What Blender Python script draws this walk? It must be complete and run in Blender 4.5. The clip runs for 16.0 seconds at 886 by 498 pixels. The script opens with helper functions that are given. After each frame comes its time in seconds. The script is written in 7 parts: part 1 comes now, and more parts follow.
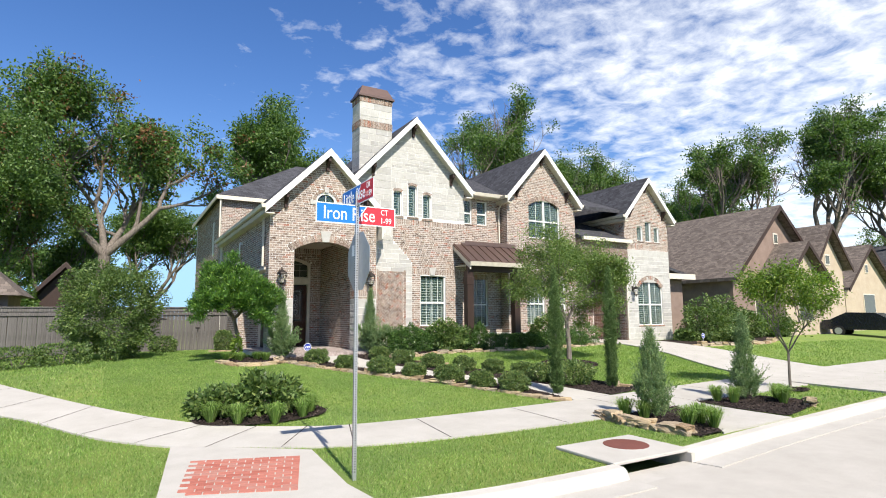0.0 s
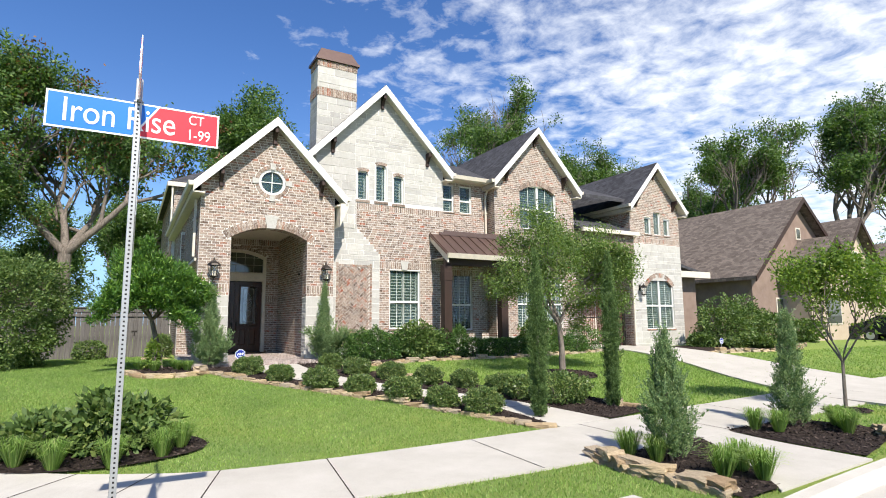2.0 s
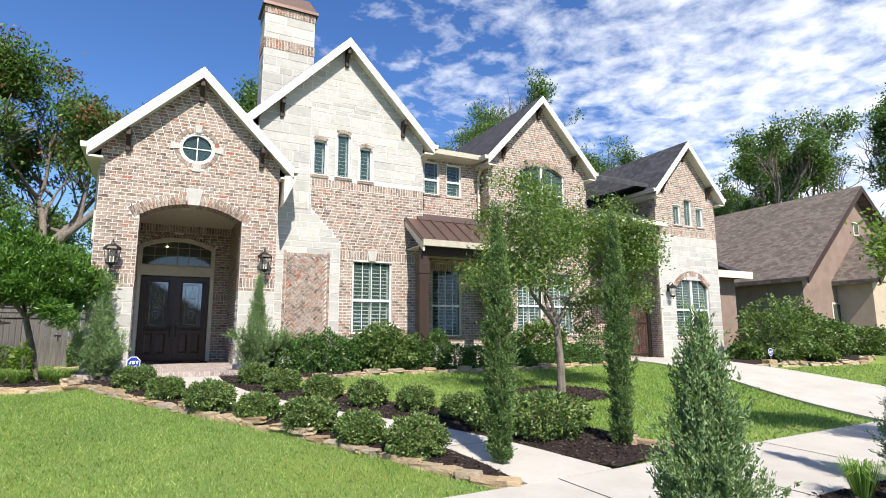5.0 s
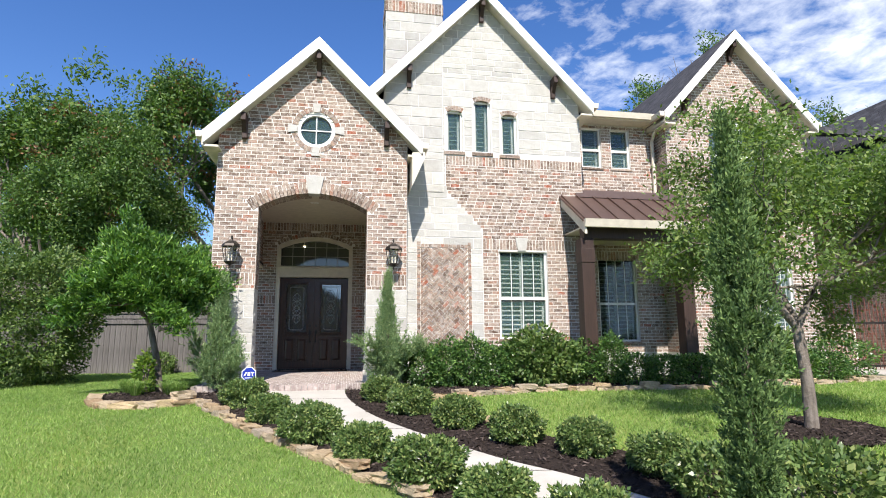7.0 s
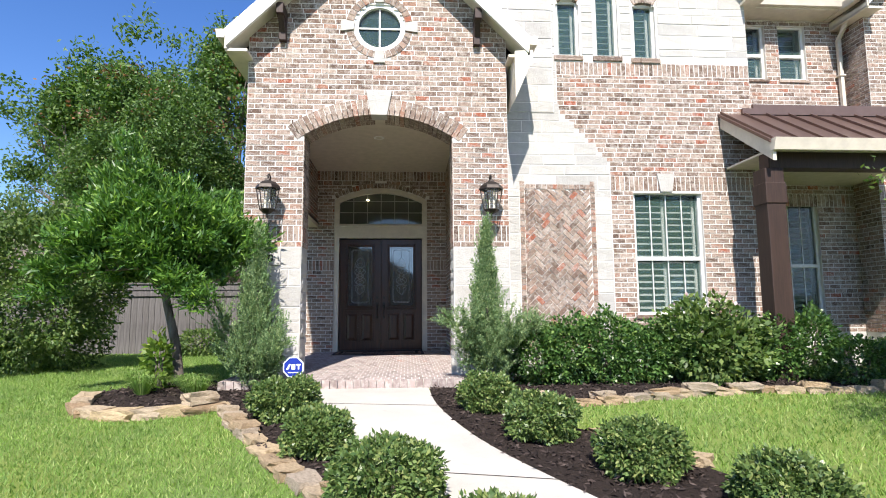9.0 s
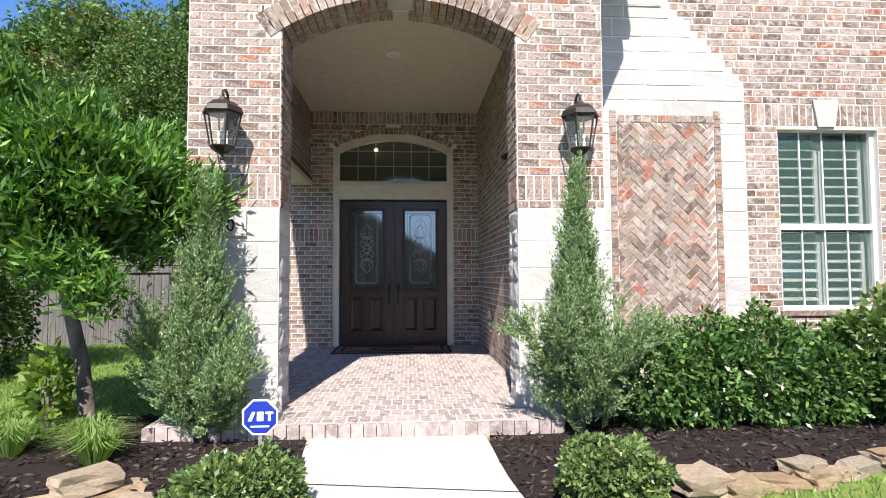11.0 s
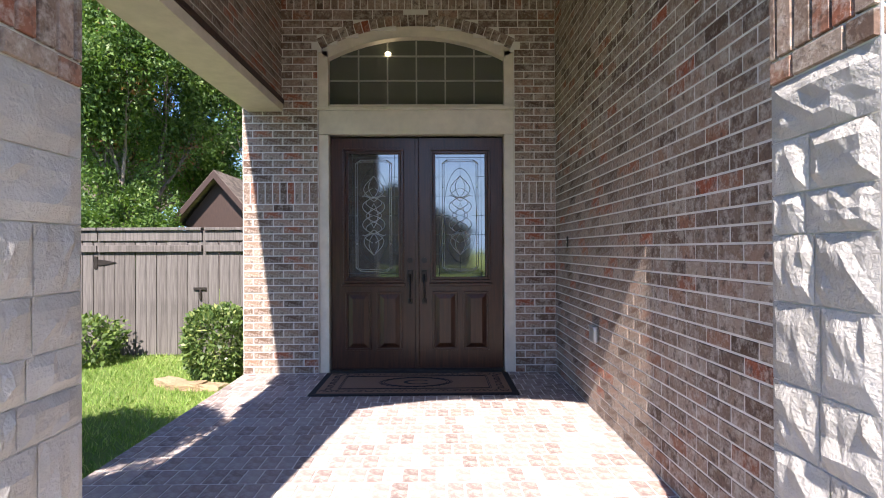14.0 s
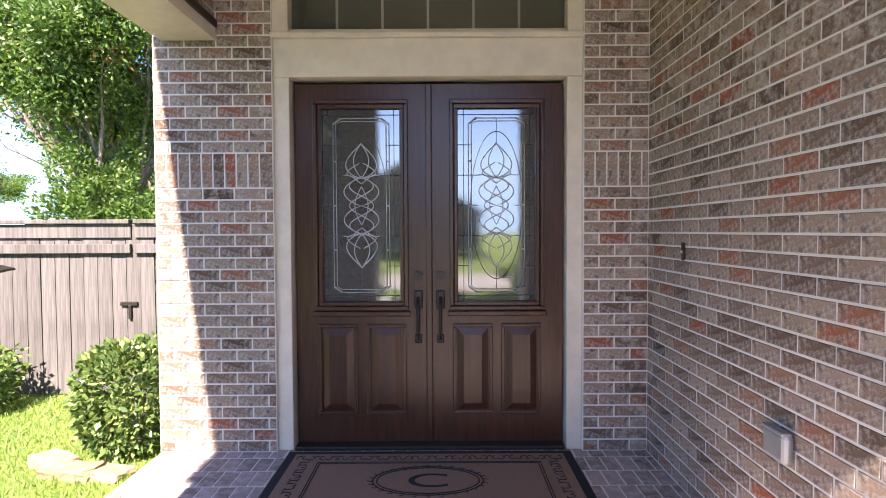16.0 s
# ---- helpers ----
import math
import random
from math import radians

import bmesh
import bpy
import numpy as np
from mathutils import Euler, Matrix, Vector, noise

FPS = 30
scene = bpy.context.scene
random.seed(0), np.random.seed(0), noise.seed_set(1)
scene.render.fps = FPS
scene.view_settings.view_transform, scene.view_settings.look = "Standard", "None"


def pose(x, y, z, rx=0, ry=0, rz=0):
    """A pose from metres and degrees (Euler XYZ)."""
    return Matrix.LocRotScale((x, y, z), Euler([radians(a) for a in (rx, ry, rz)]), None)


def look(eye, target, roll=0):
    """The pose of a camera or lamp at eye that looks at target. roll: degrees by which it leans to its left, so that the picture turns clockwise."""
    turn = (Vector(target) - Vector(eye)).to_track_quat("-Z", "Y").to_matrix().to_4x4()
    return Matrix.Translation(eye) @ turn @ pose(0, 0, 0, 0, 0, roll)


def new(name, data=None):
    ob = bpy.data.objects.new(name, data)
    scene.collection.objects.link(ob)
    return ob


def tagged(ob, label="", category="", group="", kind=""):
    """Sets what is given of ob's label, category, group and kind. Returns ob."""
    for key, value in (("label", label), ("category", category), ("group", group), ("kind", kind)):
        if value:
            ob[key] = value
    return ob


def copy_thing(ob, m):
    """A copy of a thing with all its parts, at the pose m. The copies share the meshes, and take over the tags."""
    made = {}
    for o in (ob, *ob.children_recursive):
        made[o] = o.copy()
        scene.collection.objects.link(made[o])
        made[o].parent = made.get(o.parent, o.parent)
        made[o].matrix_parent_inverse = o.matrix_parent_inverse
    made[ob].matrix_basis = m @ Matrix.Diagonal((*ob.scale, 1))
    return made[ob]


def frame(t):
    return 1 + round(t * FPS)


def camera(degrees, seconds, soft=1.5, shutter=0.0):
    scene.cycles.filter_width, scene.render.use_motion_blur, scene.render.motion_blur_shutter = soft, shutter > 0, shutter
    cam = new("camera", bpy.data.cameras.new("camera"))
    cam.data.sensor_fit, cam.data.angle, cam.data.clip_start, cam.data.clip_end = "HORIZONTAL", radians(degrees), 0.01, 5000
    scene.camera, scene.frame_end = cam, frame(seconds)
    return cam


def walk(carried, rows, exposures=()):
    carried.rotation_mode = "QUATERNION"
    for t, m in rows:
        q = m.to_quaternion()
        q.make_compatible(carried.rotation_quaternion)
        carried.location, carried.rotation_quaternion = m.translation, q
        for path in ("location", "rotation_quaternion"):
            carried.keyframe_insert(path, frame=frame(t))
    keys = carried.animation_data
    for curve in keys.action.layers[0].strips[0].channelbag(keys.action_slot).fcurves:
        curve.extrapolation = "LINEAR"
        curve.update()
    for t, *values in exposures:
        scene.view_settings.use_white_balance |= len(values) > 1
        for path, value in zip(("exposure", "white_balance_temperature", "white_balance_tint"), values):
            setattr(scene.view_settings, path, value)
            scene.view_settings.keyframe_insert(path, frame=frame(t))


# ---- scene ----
cam = camera(77.5, 16.0, soft=1.0)
METRES, EYE, TILT, LEAN, TURN = 21.9, 1.15, -1.3, 0.0, -30.4
ROWS = [
    (0.0, 0.0, 0.0, 0.0, 0.16, 8.07, 1.1),
    (0.5, 0.0117, 0.0377, -0.0012, 0.17, 8.1, 1.08),
    (1.0, 0.0216, 0.0746, -0.002, 0.35, 8.17, 1.09),
    (1.5, 0.0354, 0.1104, -0.0028, 0.46, 8.3, 1.09),
    (2.0, 0.0496, 0.145, -0.004, 0.85, 8.64, 1.07),
    (2.5, 0.0644, 0.1747, -0.0046, 1.09, 9.07, 1.06),
    (3.0, 0.0758, 0.2027, -0.0049, 1.63, 9.54, 0.94),
    (5.5, 0.1116, 0.3397, -0.0129, 5.5, 10.24, 0.58),
    (6.0, 0.1087, 0.3717, -0.0057, 10.47, 10.33, 0.59),
    (6.5, 0.1048, 0.4007, -0.0058, 16.55, 10.45, 0.57),
    (7.0, 0.0963, 0.4319, -0.0077, 20.33, 10.44, 0.56),
    (7.5, 0.079, 0.4625, -0.0065, 23.75, 10.08, 0.59),
    (8.0, 0.0584, 0.4938, -0.0061, 25.79, 9.33, 0.53),
    (8.5, 0.0347, 0.5247, -0.0045, 26.47, 8.1, 0.48),
    (9.0, 0.0114, 0.5557, -0.0014, 26.75, 7.62, 0.48),
    (9.5, -0.0112, 0.5838, 0.0024, 26.82, 6.41, 0.43),
    (12.0, -0.0981, 0.7085, 0.0179, 26.92, 3.88, 0.4),
    (12.5, -0.1095, 0.7362, 0.017, 27.75, 3.53, 0.45),
    (13.0, -0.1231, 0.7608, 0.0188, 28.46, 2.45, 0.41),
    (13.5, -0.1386, 0.7831, 0.0215, 29.17, 1.87, 0.41),
    (14.0, -0.1536, 0.8017, 0.0234, 29.72, 1.38, 0.3),
    (14.5, -0.1681, 0.823, 0.0273, 29.92, 0.87, 0.39),
    (15.0, -0.1822, 0.844, 0.0295, 30.13, 0.61, 0.38),
    (15.5, -0.1946, 0.8637, 0.0311, 30.25, 0.19, 0.32),
    (16.0, -0.2062, 0.8818, 0.0343, 30.45, -0.56, 0.28),
]
walk(cam, [(t, pose(-5.78, -18.3, EYE, TILT) @ pose(0, 0, 0, 0, 0, TURN) @ pose(METRES * x, METRES * y, METRES * z, 90 + pitch, roll, yaw)) for t, x, y, z, yaw, pitch, roll in ROWS],
     exposures=[(0.0, 0.82, 6750, 9), (3.0, 0.86, 6750, 9), (6.0, 0.92, 6650, 10), (9.0, 1.1, 6500, 12), (12.5, 1.32, 6500, 15), (13.5, 1.48, 6600, 17), (14.5, 2.16, 6850, 20), (15.2, 2.4, 7050, 23), (16.0, 2.6, 7150, 24)])

# ---- world, sun, exposure ----
SUN_ELEV, SUN_TO = radians(46.6), Vector((0.135, 0.9908, 0.0))
world = bpy.data.worlds.new("world")
scene.world = world
world.use_nodes = True
wn, wl = world.node_tree.nodes, world.node_tree.links
wn.clear()


def wnode(kind, **kw):
    n = wn.new(kind)
    for k, v in kw.items():
        n.inputs[k.replace("_", " ")].default_value = v
    return n


sky = wn.new("ShaderNodeTexSky")
sky.sky_type, sky.sun_disc = "NISHITA", False
sky.sun_elevation, sky.sun_rotation = SUN_ELEV, math.atan2(-0.135, -0.9908)
sky.air_density, sky.dust_density, sky.ozone_density = 1.0, 0.3, 3.0
coord = wn.new("ShaderNodeTexCoord")
sep = wn.new("ShaderNodeSeparateXYZ")
wl.new(coord.outputs["Generated"], sep.inputs[0])


def wmath(op, a, b=None, clamp=False):
    n = wn.new("ShaderNodeMath")
    n.operation, n.use_clamp = op, clamp
    for i, v in enumerate((a, b)):
        if v is None:
            continue
        if isinstance(v, (int, float)):
            n.inputs[i].default_value = v
        else:
            wl.new(v, n.inputs[i])
    return n.outputs[0]


# the haze near the horizon is thin: the sky is read no lower than this
sky_way = wn.new("ShaderNodeCombineXYZ")
wl.new(sep.outputs[0], sky_way.inputs[0])
wl.new(sep.outputs[1], sky_way.inputs[1])
wl.new(wmath("MAXIMUM", sep.outputs[2], 0.13), sky_way.inputs[2])
wl.new(sky_way.outputs[0], sky.inputs["Vector"])
up = wmath("MAXIMUM", sep.outputs[2], 0.03)
flat = wn.new("ShaderNodeCombineXYZ")
wl.new(wmath("DIVIDE", sep.outputs[0], wmath("ADD", up, 0.1)), flat.inputs[0])
wl.new(wmath("DIVIDE", sep.outputs[1], wmath("ADD", up, 0.1)), flat.inputs[1])
puffs = wnode("ShaderNodeTexNoise", Scale=8.5, Detail=8.0, Roughness=0.6, Distortion=0.25)
banks = wnode("ShaderNodeTexNoise", Scale=0.7, Detail=3.0, Roughness=0.5)
wl.new(flat.outputs[0], puffs.inputs["Vector"])
wl.new(flat.outputs[0], banks.inputs["Vector"])
# the cloud field lies towards +x, clear sky towards -x
side = wmath("MULTIPLY_ADD", sep.outputs[0], 0.62, True)
side_n = side.node
side_n.use_clamp = False
side_n.inputs[2].default_value = -0.26
field = wmath("ADD", side, wmath("MULTIPLY", wmath("SUBTRACT", banks.outputs[0], 0.5), 0.5))
cover = wmath("ADD", wmath("MULTIPLY", wmath("SUBTRACT", puffs.outputs[0], 0.5), 2.5), wmath("MULTIPLY", field, 2.3))
cloud = wmath("MULTIPLY", wmath("ADD", cover, 0.04, True), 0.86, True)
mixc = wn.new("ShaderNodeMixRGB")
wl.new(cloud, mixc.inputs[0])
hue = wnode("ShaderNodeHueSaturation", Hue=0.512, Saturation=1.25, Value=0.66)
wl.new(sky.outputs[0], hue.inputs["Color"])
wl.new(hue.outputs[0], mixc.inputs[1])
mixc.inputs[2].default_value = (4.9, 5.1, 5.4, 1)
bg = wn.new("ShaderNodeBackground")
bg.inputs[1].default_value = 0.15
wl.new(mixc.outputs[0], bg.inputs[0])
wout = wn.new("ShaderNodeOutputWorld")
wl.new(bg.outputs[0], wout.inputs[0])

sun_data = bpy.data.lights.new("sun", "SUN")
sun_data.energy, sun_data.angle, sun_data.color = 4.5, radians(0.53), (1.0, 0.95, 0.87)
sun = new("sun", sun_data)
light_way = SUN_TO.normalized() * math.cos(SUN_ELEV) + Vector((0, 0, -math.sin(SUN_ELEV)))
sun.matrix_world = look(Vector((0, -20, 30)), Vector((0, -20, 30)) + light_way)

# ---- materials ----


class Mat:
    """A small node builder for one surface."""

    def __init__(self, name, rough=0.7, metal=0.0, spec=0.5):
        self.m = bpy.data.materials.new(name)
        self.m.use_nodes = True
        self.t = self.m.node_tree
        self.n, self.l = self.t.nodes, self.t.links
        self.b = self.n["Principled BSDF"]
        self.b.inputs["Roughness"].default_value = rough
        self.b.inputs["Metallic"].default_value = metal
        self.b.inputs["Specular IOR Level"].default_value = spec
        self.co = self.n.new("ShaderNodeTexCoord").outputs["Object"]

    def noise(self, scale, detail=4.0, rough=0.6, stretch=None):
        n = self.n.new("ShaderNodeTexNoise")
        n.inputs["Scale"].default_value, n.inputs["Detail"].default_value, n.inputs["Roughness"].default_value = scale, detail, rough
        if stretch:
            m = self.n.new("ShaderNodeMapping")
            m.inputs["Scale"].default_value = stretch
            self.l.new(self.co, m.inputs["Vector"])
            self.l.new(m.outputs[0], n.inputs["Vector"])
        else:
            self.l.new(self.co, n.inputs["Vector"])
        return n.outputs[0]

    def vor(self, scale, feature="F1"):
        n = self.n.new("ShaderNodeTexVoronoi")
        n.feature = feature
        n.inputs["Scale"].default_value = scale
        self.l.new(self.co, n.inputs["Vector"])
        return n.outputs["Distance"]

    def island(self):
        return self.n.new("ShaderNodeNewGeometry").outputs["Random Per Island"]

    def objrand(self):
        return self.n.new("ShaderNodeObjectInfo").outputs["Random"]

    def ramp(self, fac, stops, mode="LINEAR"):
        r = self.n.new("ShaderNodeValToRGB")
        r.color_ramp.interpolation = mode
        e = r.color_ramp.elements
        while len(e) < len(stops):
            e.new(0.5)
        for el, (p, c) in zip(e, stops):
            el.position, el.color = p, (*c, 1) if len(c) == 3 else c
        self.l.new(fac, r.inputs[0])
        return r.outputs[0]

    def mix(self, fac, a, b, mode="MIX"):
        n = self.n.new("ShaderNodeMixRGB")
        n.blend_type = mode
        for i, v in enumerate((fac, a, b)):
            if isinstance(v, (int, float)):
                n.inputs[i].default_value = v
            elif isinstance(v, tuple):
                n.inputs[i].default_value = (*v, 1)
            else:
                self.l.new(v, n.inputs[i])
        return n.outputs[0]

    def math(self, op, a, b):
        n = self.n.new("ShaderNodeMath")
        n.operation = op
        for i, v in enumerate((a, b)):
            if isinstance(v, (int, float)):
                n.inputs[i].default_value = v
            else:
                self.l.new(v, n.inputs[i])
        return n.outputs[0]

    def color(self, c):
        if isinstance(c, tuple):
            self.b.inputs["Base Color"].default_value = (*c, 1)
        else:
            self.l.new(c, self.b.inputs["Base Color"])
        return self

    def bump(self, h, strength=0.4, dist=0.01):
        n = self.n.new("ShaderNodeBump")
        n.inputs["Strength"].default_value, n.inputs["Distance"].default_value = strength, dist
        self.l.new(h, n.inputs["Height"])
        self.l.new(n.outputs[0], self.b.inputs["Normal"])
        return self

    def translucent(self, c, amount):
        """Lets light through thin leaves."""
        tr = self.n.new("ShaderNodeBsdfTranslucent")
        if isinstance(c, tuple):
            tr.inputs[0].default_value = (*c, 1)
        else:
            self.l.new(c, tr.inputs[0])
        mx = self.n.new("ShaderNodeMixShader")
        mx.inputs[0].default_value = amount
        self.l.new(self.b.outputs[0], mx.inputs[1])
        self.l.new(tr.outputs[0], mx.inputs[2])
        self.l.new(mx.outputs[0], self.n["Material Output"].inputs[0])
        return self


def brick_material(name, per_object):
    k = Mat(name, 0.9, spec=0.2)
    rnd = k.objrand() if per_object else k.island()
    base = k.ramp(rnd, [(0.0, (0.105, 0.068, 0.050)), (0.2, (0.28, 0.200, 0.155)), (0.4, (0.36, 0.275, 0.222)), (0.6, (0.150, 0.096, 0.072)),
                        (0.78, (0.39, 0.310, 0.255)), (0.92, (0.31, 0.165, 0.112)), (1.0, (0.33, 0.100, 0.055))])
    smear = k.ramp(k.noise(15.0, 7.0, 0.75), [(0.46, (0, 0, 0)), (0.60, (1, 1, 1))])
    fine = k.noise(60.0, 5.0, 0.7)
    c = k.mix(k.math("MULTIPLY", smear, 0.58), base, (0.55, 0.50, 0.45))
    c = k.mix(0.5, c, k.ramp(fine, [(0.3, (0.45, 0.42, 0.40)), (0.7, (1.0, 1.0, 1.0))]), "MULTIPLY")
    c = k.mix(k.ramp(k.noise(22.0, 3.0), [(0.55, (0, 0, 0)), (0.68, (0.75, 0.75, 0.75))]), c, (0.085, 0.060, 0.050))
    return k.color(c).bump(k.math("ADD", fine, k.math("MULTIPLY", smear, 0.8)), 0.6, 0.006).m


M = {}
M["brick"] = brick_material("brick", False)
M["brick_piece"] = brick_material("brick_piece", True)
k = Mat("mortar", 0.95, spec=0.15)
M["mortar"] = k.color(k.mix(k.noise(12.0), (0.58, 0.555, 0.515), (0.72, 0.695, 0.655))).bump(k.noise(120.0), 0.5, 0.004).m


def stone_material(name, per_object):
    k = Mat(name, 0.9, spec=0.2)
    rnd = k.objrand() if per_object else k.island()
    base = k.ramp(rnd, [(0.0, (0.38, 0.37, 0.352)), (0.4, (0.48, 0.468, 0.446)), (0.75, (0.43, 0.416, 0.392)), (1.0, (0.53, 0.516, 0.49))])
    c = k.mix(0.6, base, k.ramp(k.noise(5.0, 6.0, 0.65), [(0.3, (0.72, 0.70, 0.66)), (0.65, (1, 1, 1))]), "MULTIPLY")
    c = k.mix(k.ramp(k.noise(30.0, 4.0), [(0.62, (0, 0, 0)), (0.8, (0.5, 0.5, 0.5))]), c, (0.45, 0.42, 0.38))
    return k.color(c).bump(k.math("ADD", k.noise(14.0, 6.0, 0.7), k.math("MULTIPLY", k.noise(70.0, 4.0), 0.4)), 0.8, 0.018).m


M["stone"] = stone_material("limestone", False)
M["stone_piece"] = stone_material("limestone_piece", True)


def paint(name, c, rough=0.5, amount=0.08):
    k = Mat(name, rough)
    dark = tuple(v * (1 - amount * 2.2) for v in c)
    return k.color(k.mix(k.ramp(k.noise(7.0, 5.0), [(0.35, (0, 0, 0)), (0.75, (1, 1, 1))]), dark, c)).bump(k.noise(80.0), 0.08, 0.003).m


M["cream"] = paint("cream_paint", (0.66, 0.60, 0.50))
M["ceiling"] = paint("cream_ceiling", (0.60, 0.53, 0.42), 0.7)
M["white"] = paint("white_paint", (0.78, 0.77, 0.74), 0.4)
M["shutter"] = paint("shutter_white", (0.74, 0.77, 0.74), 0.45)
# near-black colour that stands in for the shade of unlit rooms
M["dark"] = paint("unlit_room_black", (0.03, 0.035, 0.035), 0.8)


def wood(name, a, b, rough=0.6, grain=(18, 18, 1.2), spec=0.4, bump=0.4):
    k = Mat(name, rough, spec=spec)
    gnoise = k.noise(3.0, 7.0, 0.65, grain)
    c = k.ramp(gnoise, [(0.25, a), (0.75, b)])
    tint = k.math("MULTIPLY", k.objrand(), 0.5)
    c = k.mix(tint, c, k.mix(1.0, c, (0.7, 0.68, 0.66), "MULTIPLY"))
    return k.color(c).bump(gnoise, bump, 0.004).m


M["door"] = wood("door_mahogany", (0.018, 0.0065, 0.004), (0.085, 0.030, 0.014), 0.30, (14, 14, 1.0), 0.5, 0.15)
M["beam"] = wood("stained_cedar", (0.018, 0.009, 0.007), (0.052, 0.027, 0.020), 0.6)
M["fence"] = wood("weathered_cedar", (0.050, 0.046, 0.045), (0.185, 0.172, 0.165), 0.9, (16, 16, 0.7), 0.2, 0.6)


def shingle(name, a, b):
    k = Mat(name, 0.95, spec=0.2)
    c = k.mix(k.noise(40.0, 3.0), a, b)
    bk = k.n.new("ShaderNodeTexBrick")
    bk.inputs["Scale"].default_value, bk.inputs["Mortar Size"].default_value = 3.4, 0.012
    bk.inputs["Color1"].default_value, bk.inputs["Color2"].default_value = (0.6, 0.6, 0.6, 1), (1.1, 1.1, 1.1, 1)
    bk.inputs["Mortar"].default_value = (0.3, 0.3, 0.3, 1)
    bk.inputs["Brick Width"].default_value, bk.inputs["Row Height"].default_value = 0.8, 0.5
    m = k.n.new("ShaderNodeMapping")
    k.l.new(k.n.new("ShaderNodeUVMap").outputs[0], m.inputs["Vector"])
    k.l.new(m.outputs[0], bk.inputs["Vector"])
    c = k.mix(1.0, c, bk.outputs[0], "MULTIPLY")
    c = k.mix(0.4, c, k.ramp(k.noise(1.2, 5.0), [(0.3, (0.7, 0.7, 0.7)), (0.7, (1.1, 1.1, 1.1))]), "MULTIPLY")
    return k.color(c).bump(bk.outputs["Fac"], 0.5, -0.01).m


M["shingle"] = shingle("charcoal_shingle", (0.045, 0.045, 0.052), (0.095, 0.095, 0.105))
M["shingle_brown"] = shingle("brown_shingle", (0.13, 0.105, 0.088), (0.23, 0.19, 0.165))
k = Mat("bronze_metal", 0.42, 0.6)
M["bronze"] = k.color(k.mix(k.noise(6.0), (0.13, 0.085, 0.070), (0.19, 0.125, 0.105))).m
k = Mat("aged_iron", 0.5, 0.75)
M["iron"] = k.color(k.mix(k.noise(20.0), (0.02, 0.018, 0.017), (0.065, 0.055, 0.048))).bump(k.noise(90.0), 0.3, 0.002).m
k = Mat("galvanised", 0.45, 0.7)
M["galv"] = k.color(k.mix(k.noise(15.0), (0.36, 0.37, 0.38), (0.50, 0.51, 0.52))).m


def concrete(name, a, b, rough=0.9):
    k = Mat(name, rough, spec=0.25)
    c = k.mix(k.ramp(k.noise(1.6, 7.0, 0.65), [(0.3, (0, 0, 0)), (0.75, (1, 1, 1))]), a, b)
    c = k.mix(0.35, c, k.ramp(k.noise(90.0, 3.0), [(0.35, (0.7, 0.7, 0.7)), (0.6, (1, 1, 1))]), "MULTIPLY")
    c = k.mix(k.ramp(k.noise(4.5, 6.0), [(0.62, (0, 0, 0)), (0.8, (0.35, 0.35, 0.35))]), c, (0.30, 0.28, 0.25))
    return k.color(c).bump(k.noise(140.0, 3.0), 0.35, 0.003).m


M["walk"] = concrete("walk_concrete", (0.40, 0.375, 0.335), (0.49, 0.465, 0.425))
M["road"] = concrete("road_concrete", (0.38, 0.355, 0.315), (0.46, 0.43, 0.39))
k = Mat("paver", 0.9, spec=0.2)
c = k.ramp(k.island(), [(0, (0.36, 0.115, 0.085)), (0.5, (0.45, 0.17, 0.13)), (1, (0.40, 0.20, 0.16))])
M["paver"] = k.color(k.mix(0.5, c, k.ramp(k.noise(25.0), [(0.3, (0.7, 0.7, 0.7)), (0.7, (1, 1, 1))]), "MULTIPLY")).bump(k.noise(60.0), 0.4, 0.004).m
k = Mat("porch_brick", 0.85, spec=0.25)
c = k.ramp(k.objrand(), [(0, (0.19, 0.14, 0.13)), (0.3, (0.31, 0.25, 0.232)), (0.6, (0.37, 0.32, 0.30)), (0.8, (0.24, 0.18, 0.168)), (0.96, (0.33, 0.26, 0.24)), (1, (0.36, 0.14, 0.10))])
c2 = k.ramp(k.island(), [(0, (0.6, 0.58, 0.57)), (1, (1.2, 1.2, 1.2))])
sm = k.ramp(k.noise(14.0, 7.0, 0.75), [(0.44, (0, 0, 0)), (0.64, (0.85, 0.85, 0.85))])
M["porch"] = k.color(k.mix(sm, k.mix(1.0, c, c2, "MULTIPLY"), (0.46, 0.42, 0.385))).bump(k.noise(70.0), 0.5, 0.004).m
k = Mat("turf", 1.0, spec=0.1)
c = k.mix(k.noise(30.0, 6.0, 0.75), (0.105, 0.175, 0.045), (0.25, 0.345, 0.105))
c = k.mix(k.ramp(k.noise(0.55, 5.0), [(0.35, (0, 0, 0)), (0.7, (1, 1, 1))]), c, k.mix(1.0, c, (1.35, 1.15, 0.95), "MULTIPLY"))
M["turf"] = k.color(c).bump(k.noise(160.0, 3.0), 0.8, 0.03).m
k = Mat("mulch", 1.0, spec=0.15)
M["mulch"] = k.color(k.mix(k.noise(45.0, 6.0, 0.8), (0.012, 0.009, 0.008), (0.075, 0.055, 0.047))).bump(k.noise(60.0, 5.0, 0.8), 1.0, 0.04).m
k = Mat("mulch_chip", 0.95, spec=0.15)
M["chip"] = k.color(k.ramp(k.island(), [(0, (0.014, 0.011, 0.010)), (0.7, (0.06, 0.045, 0.04)), (1, (0.11, 0.085, 0.075))])).m
k = Mat("fieldstone", 0.9, spec=0.2)
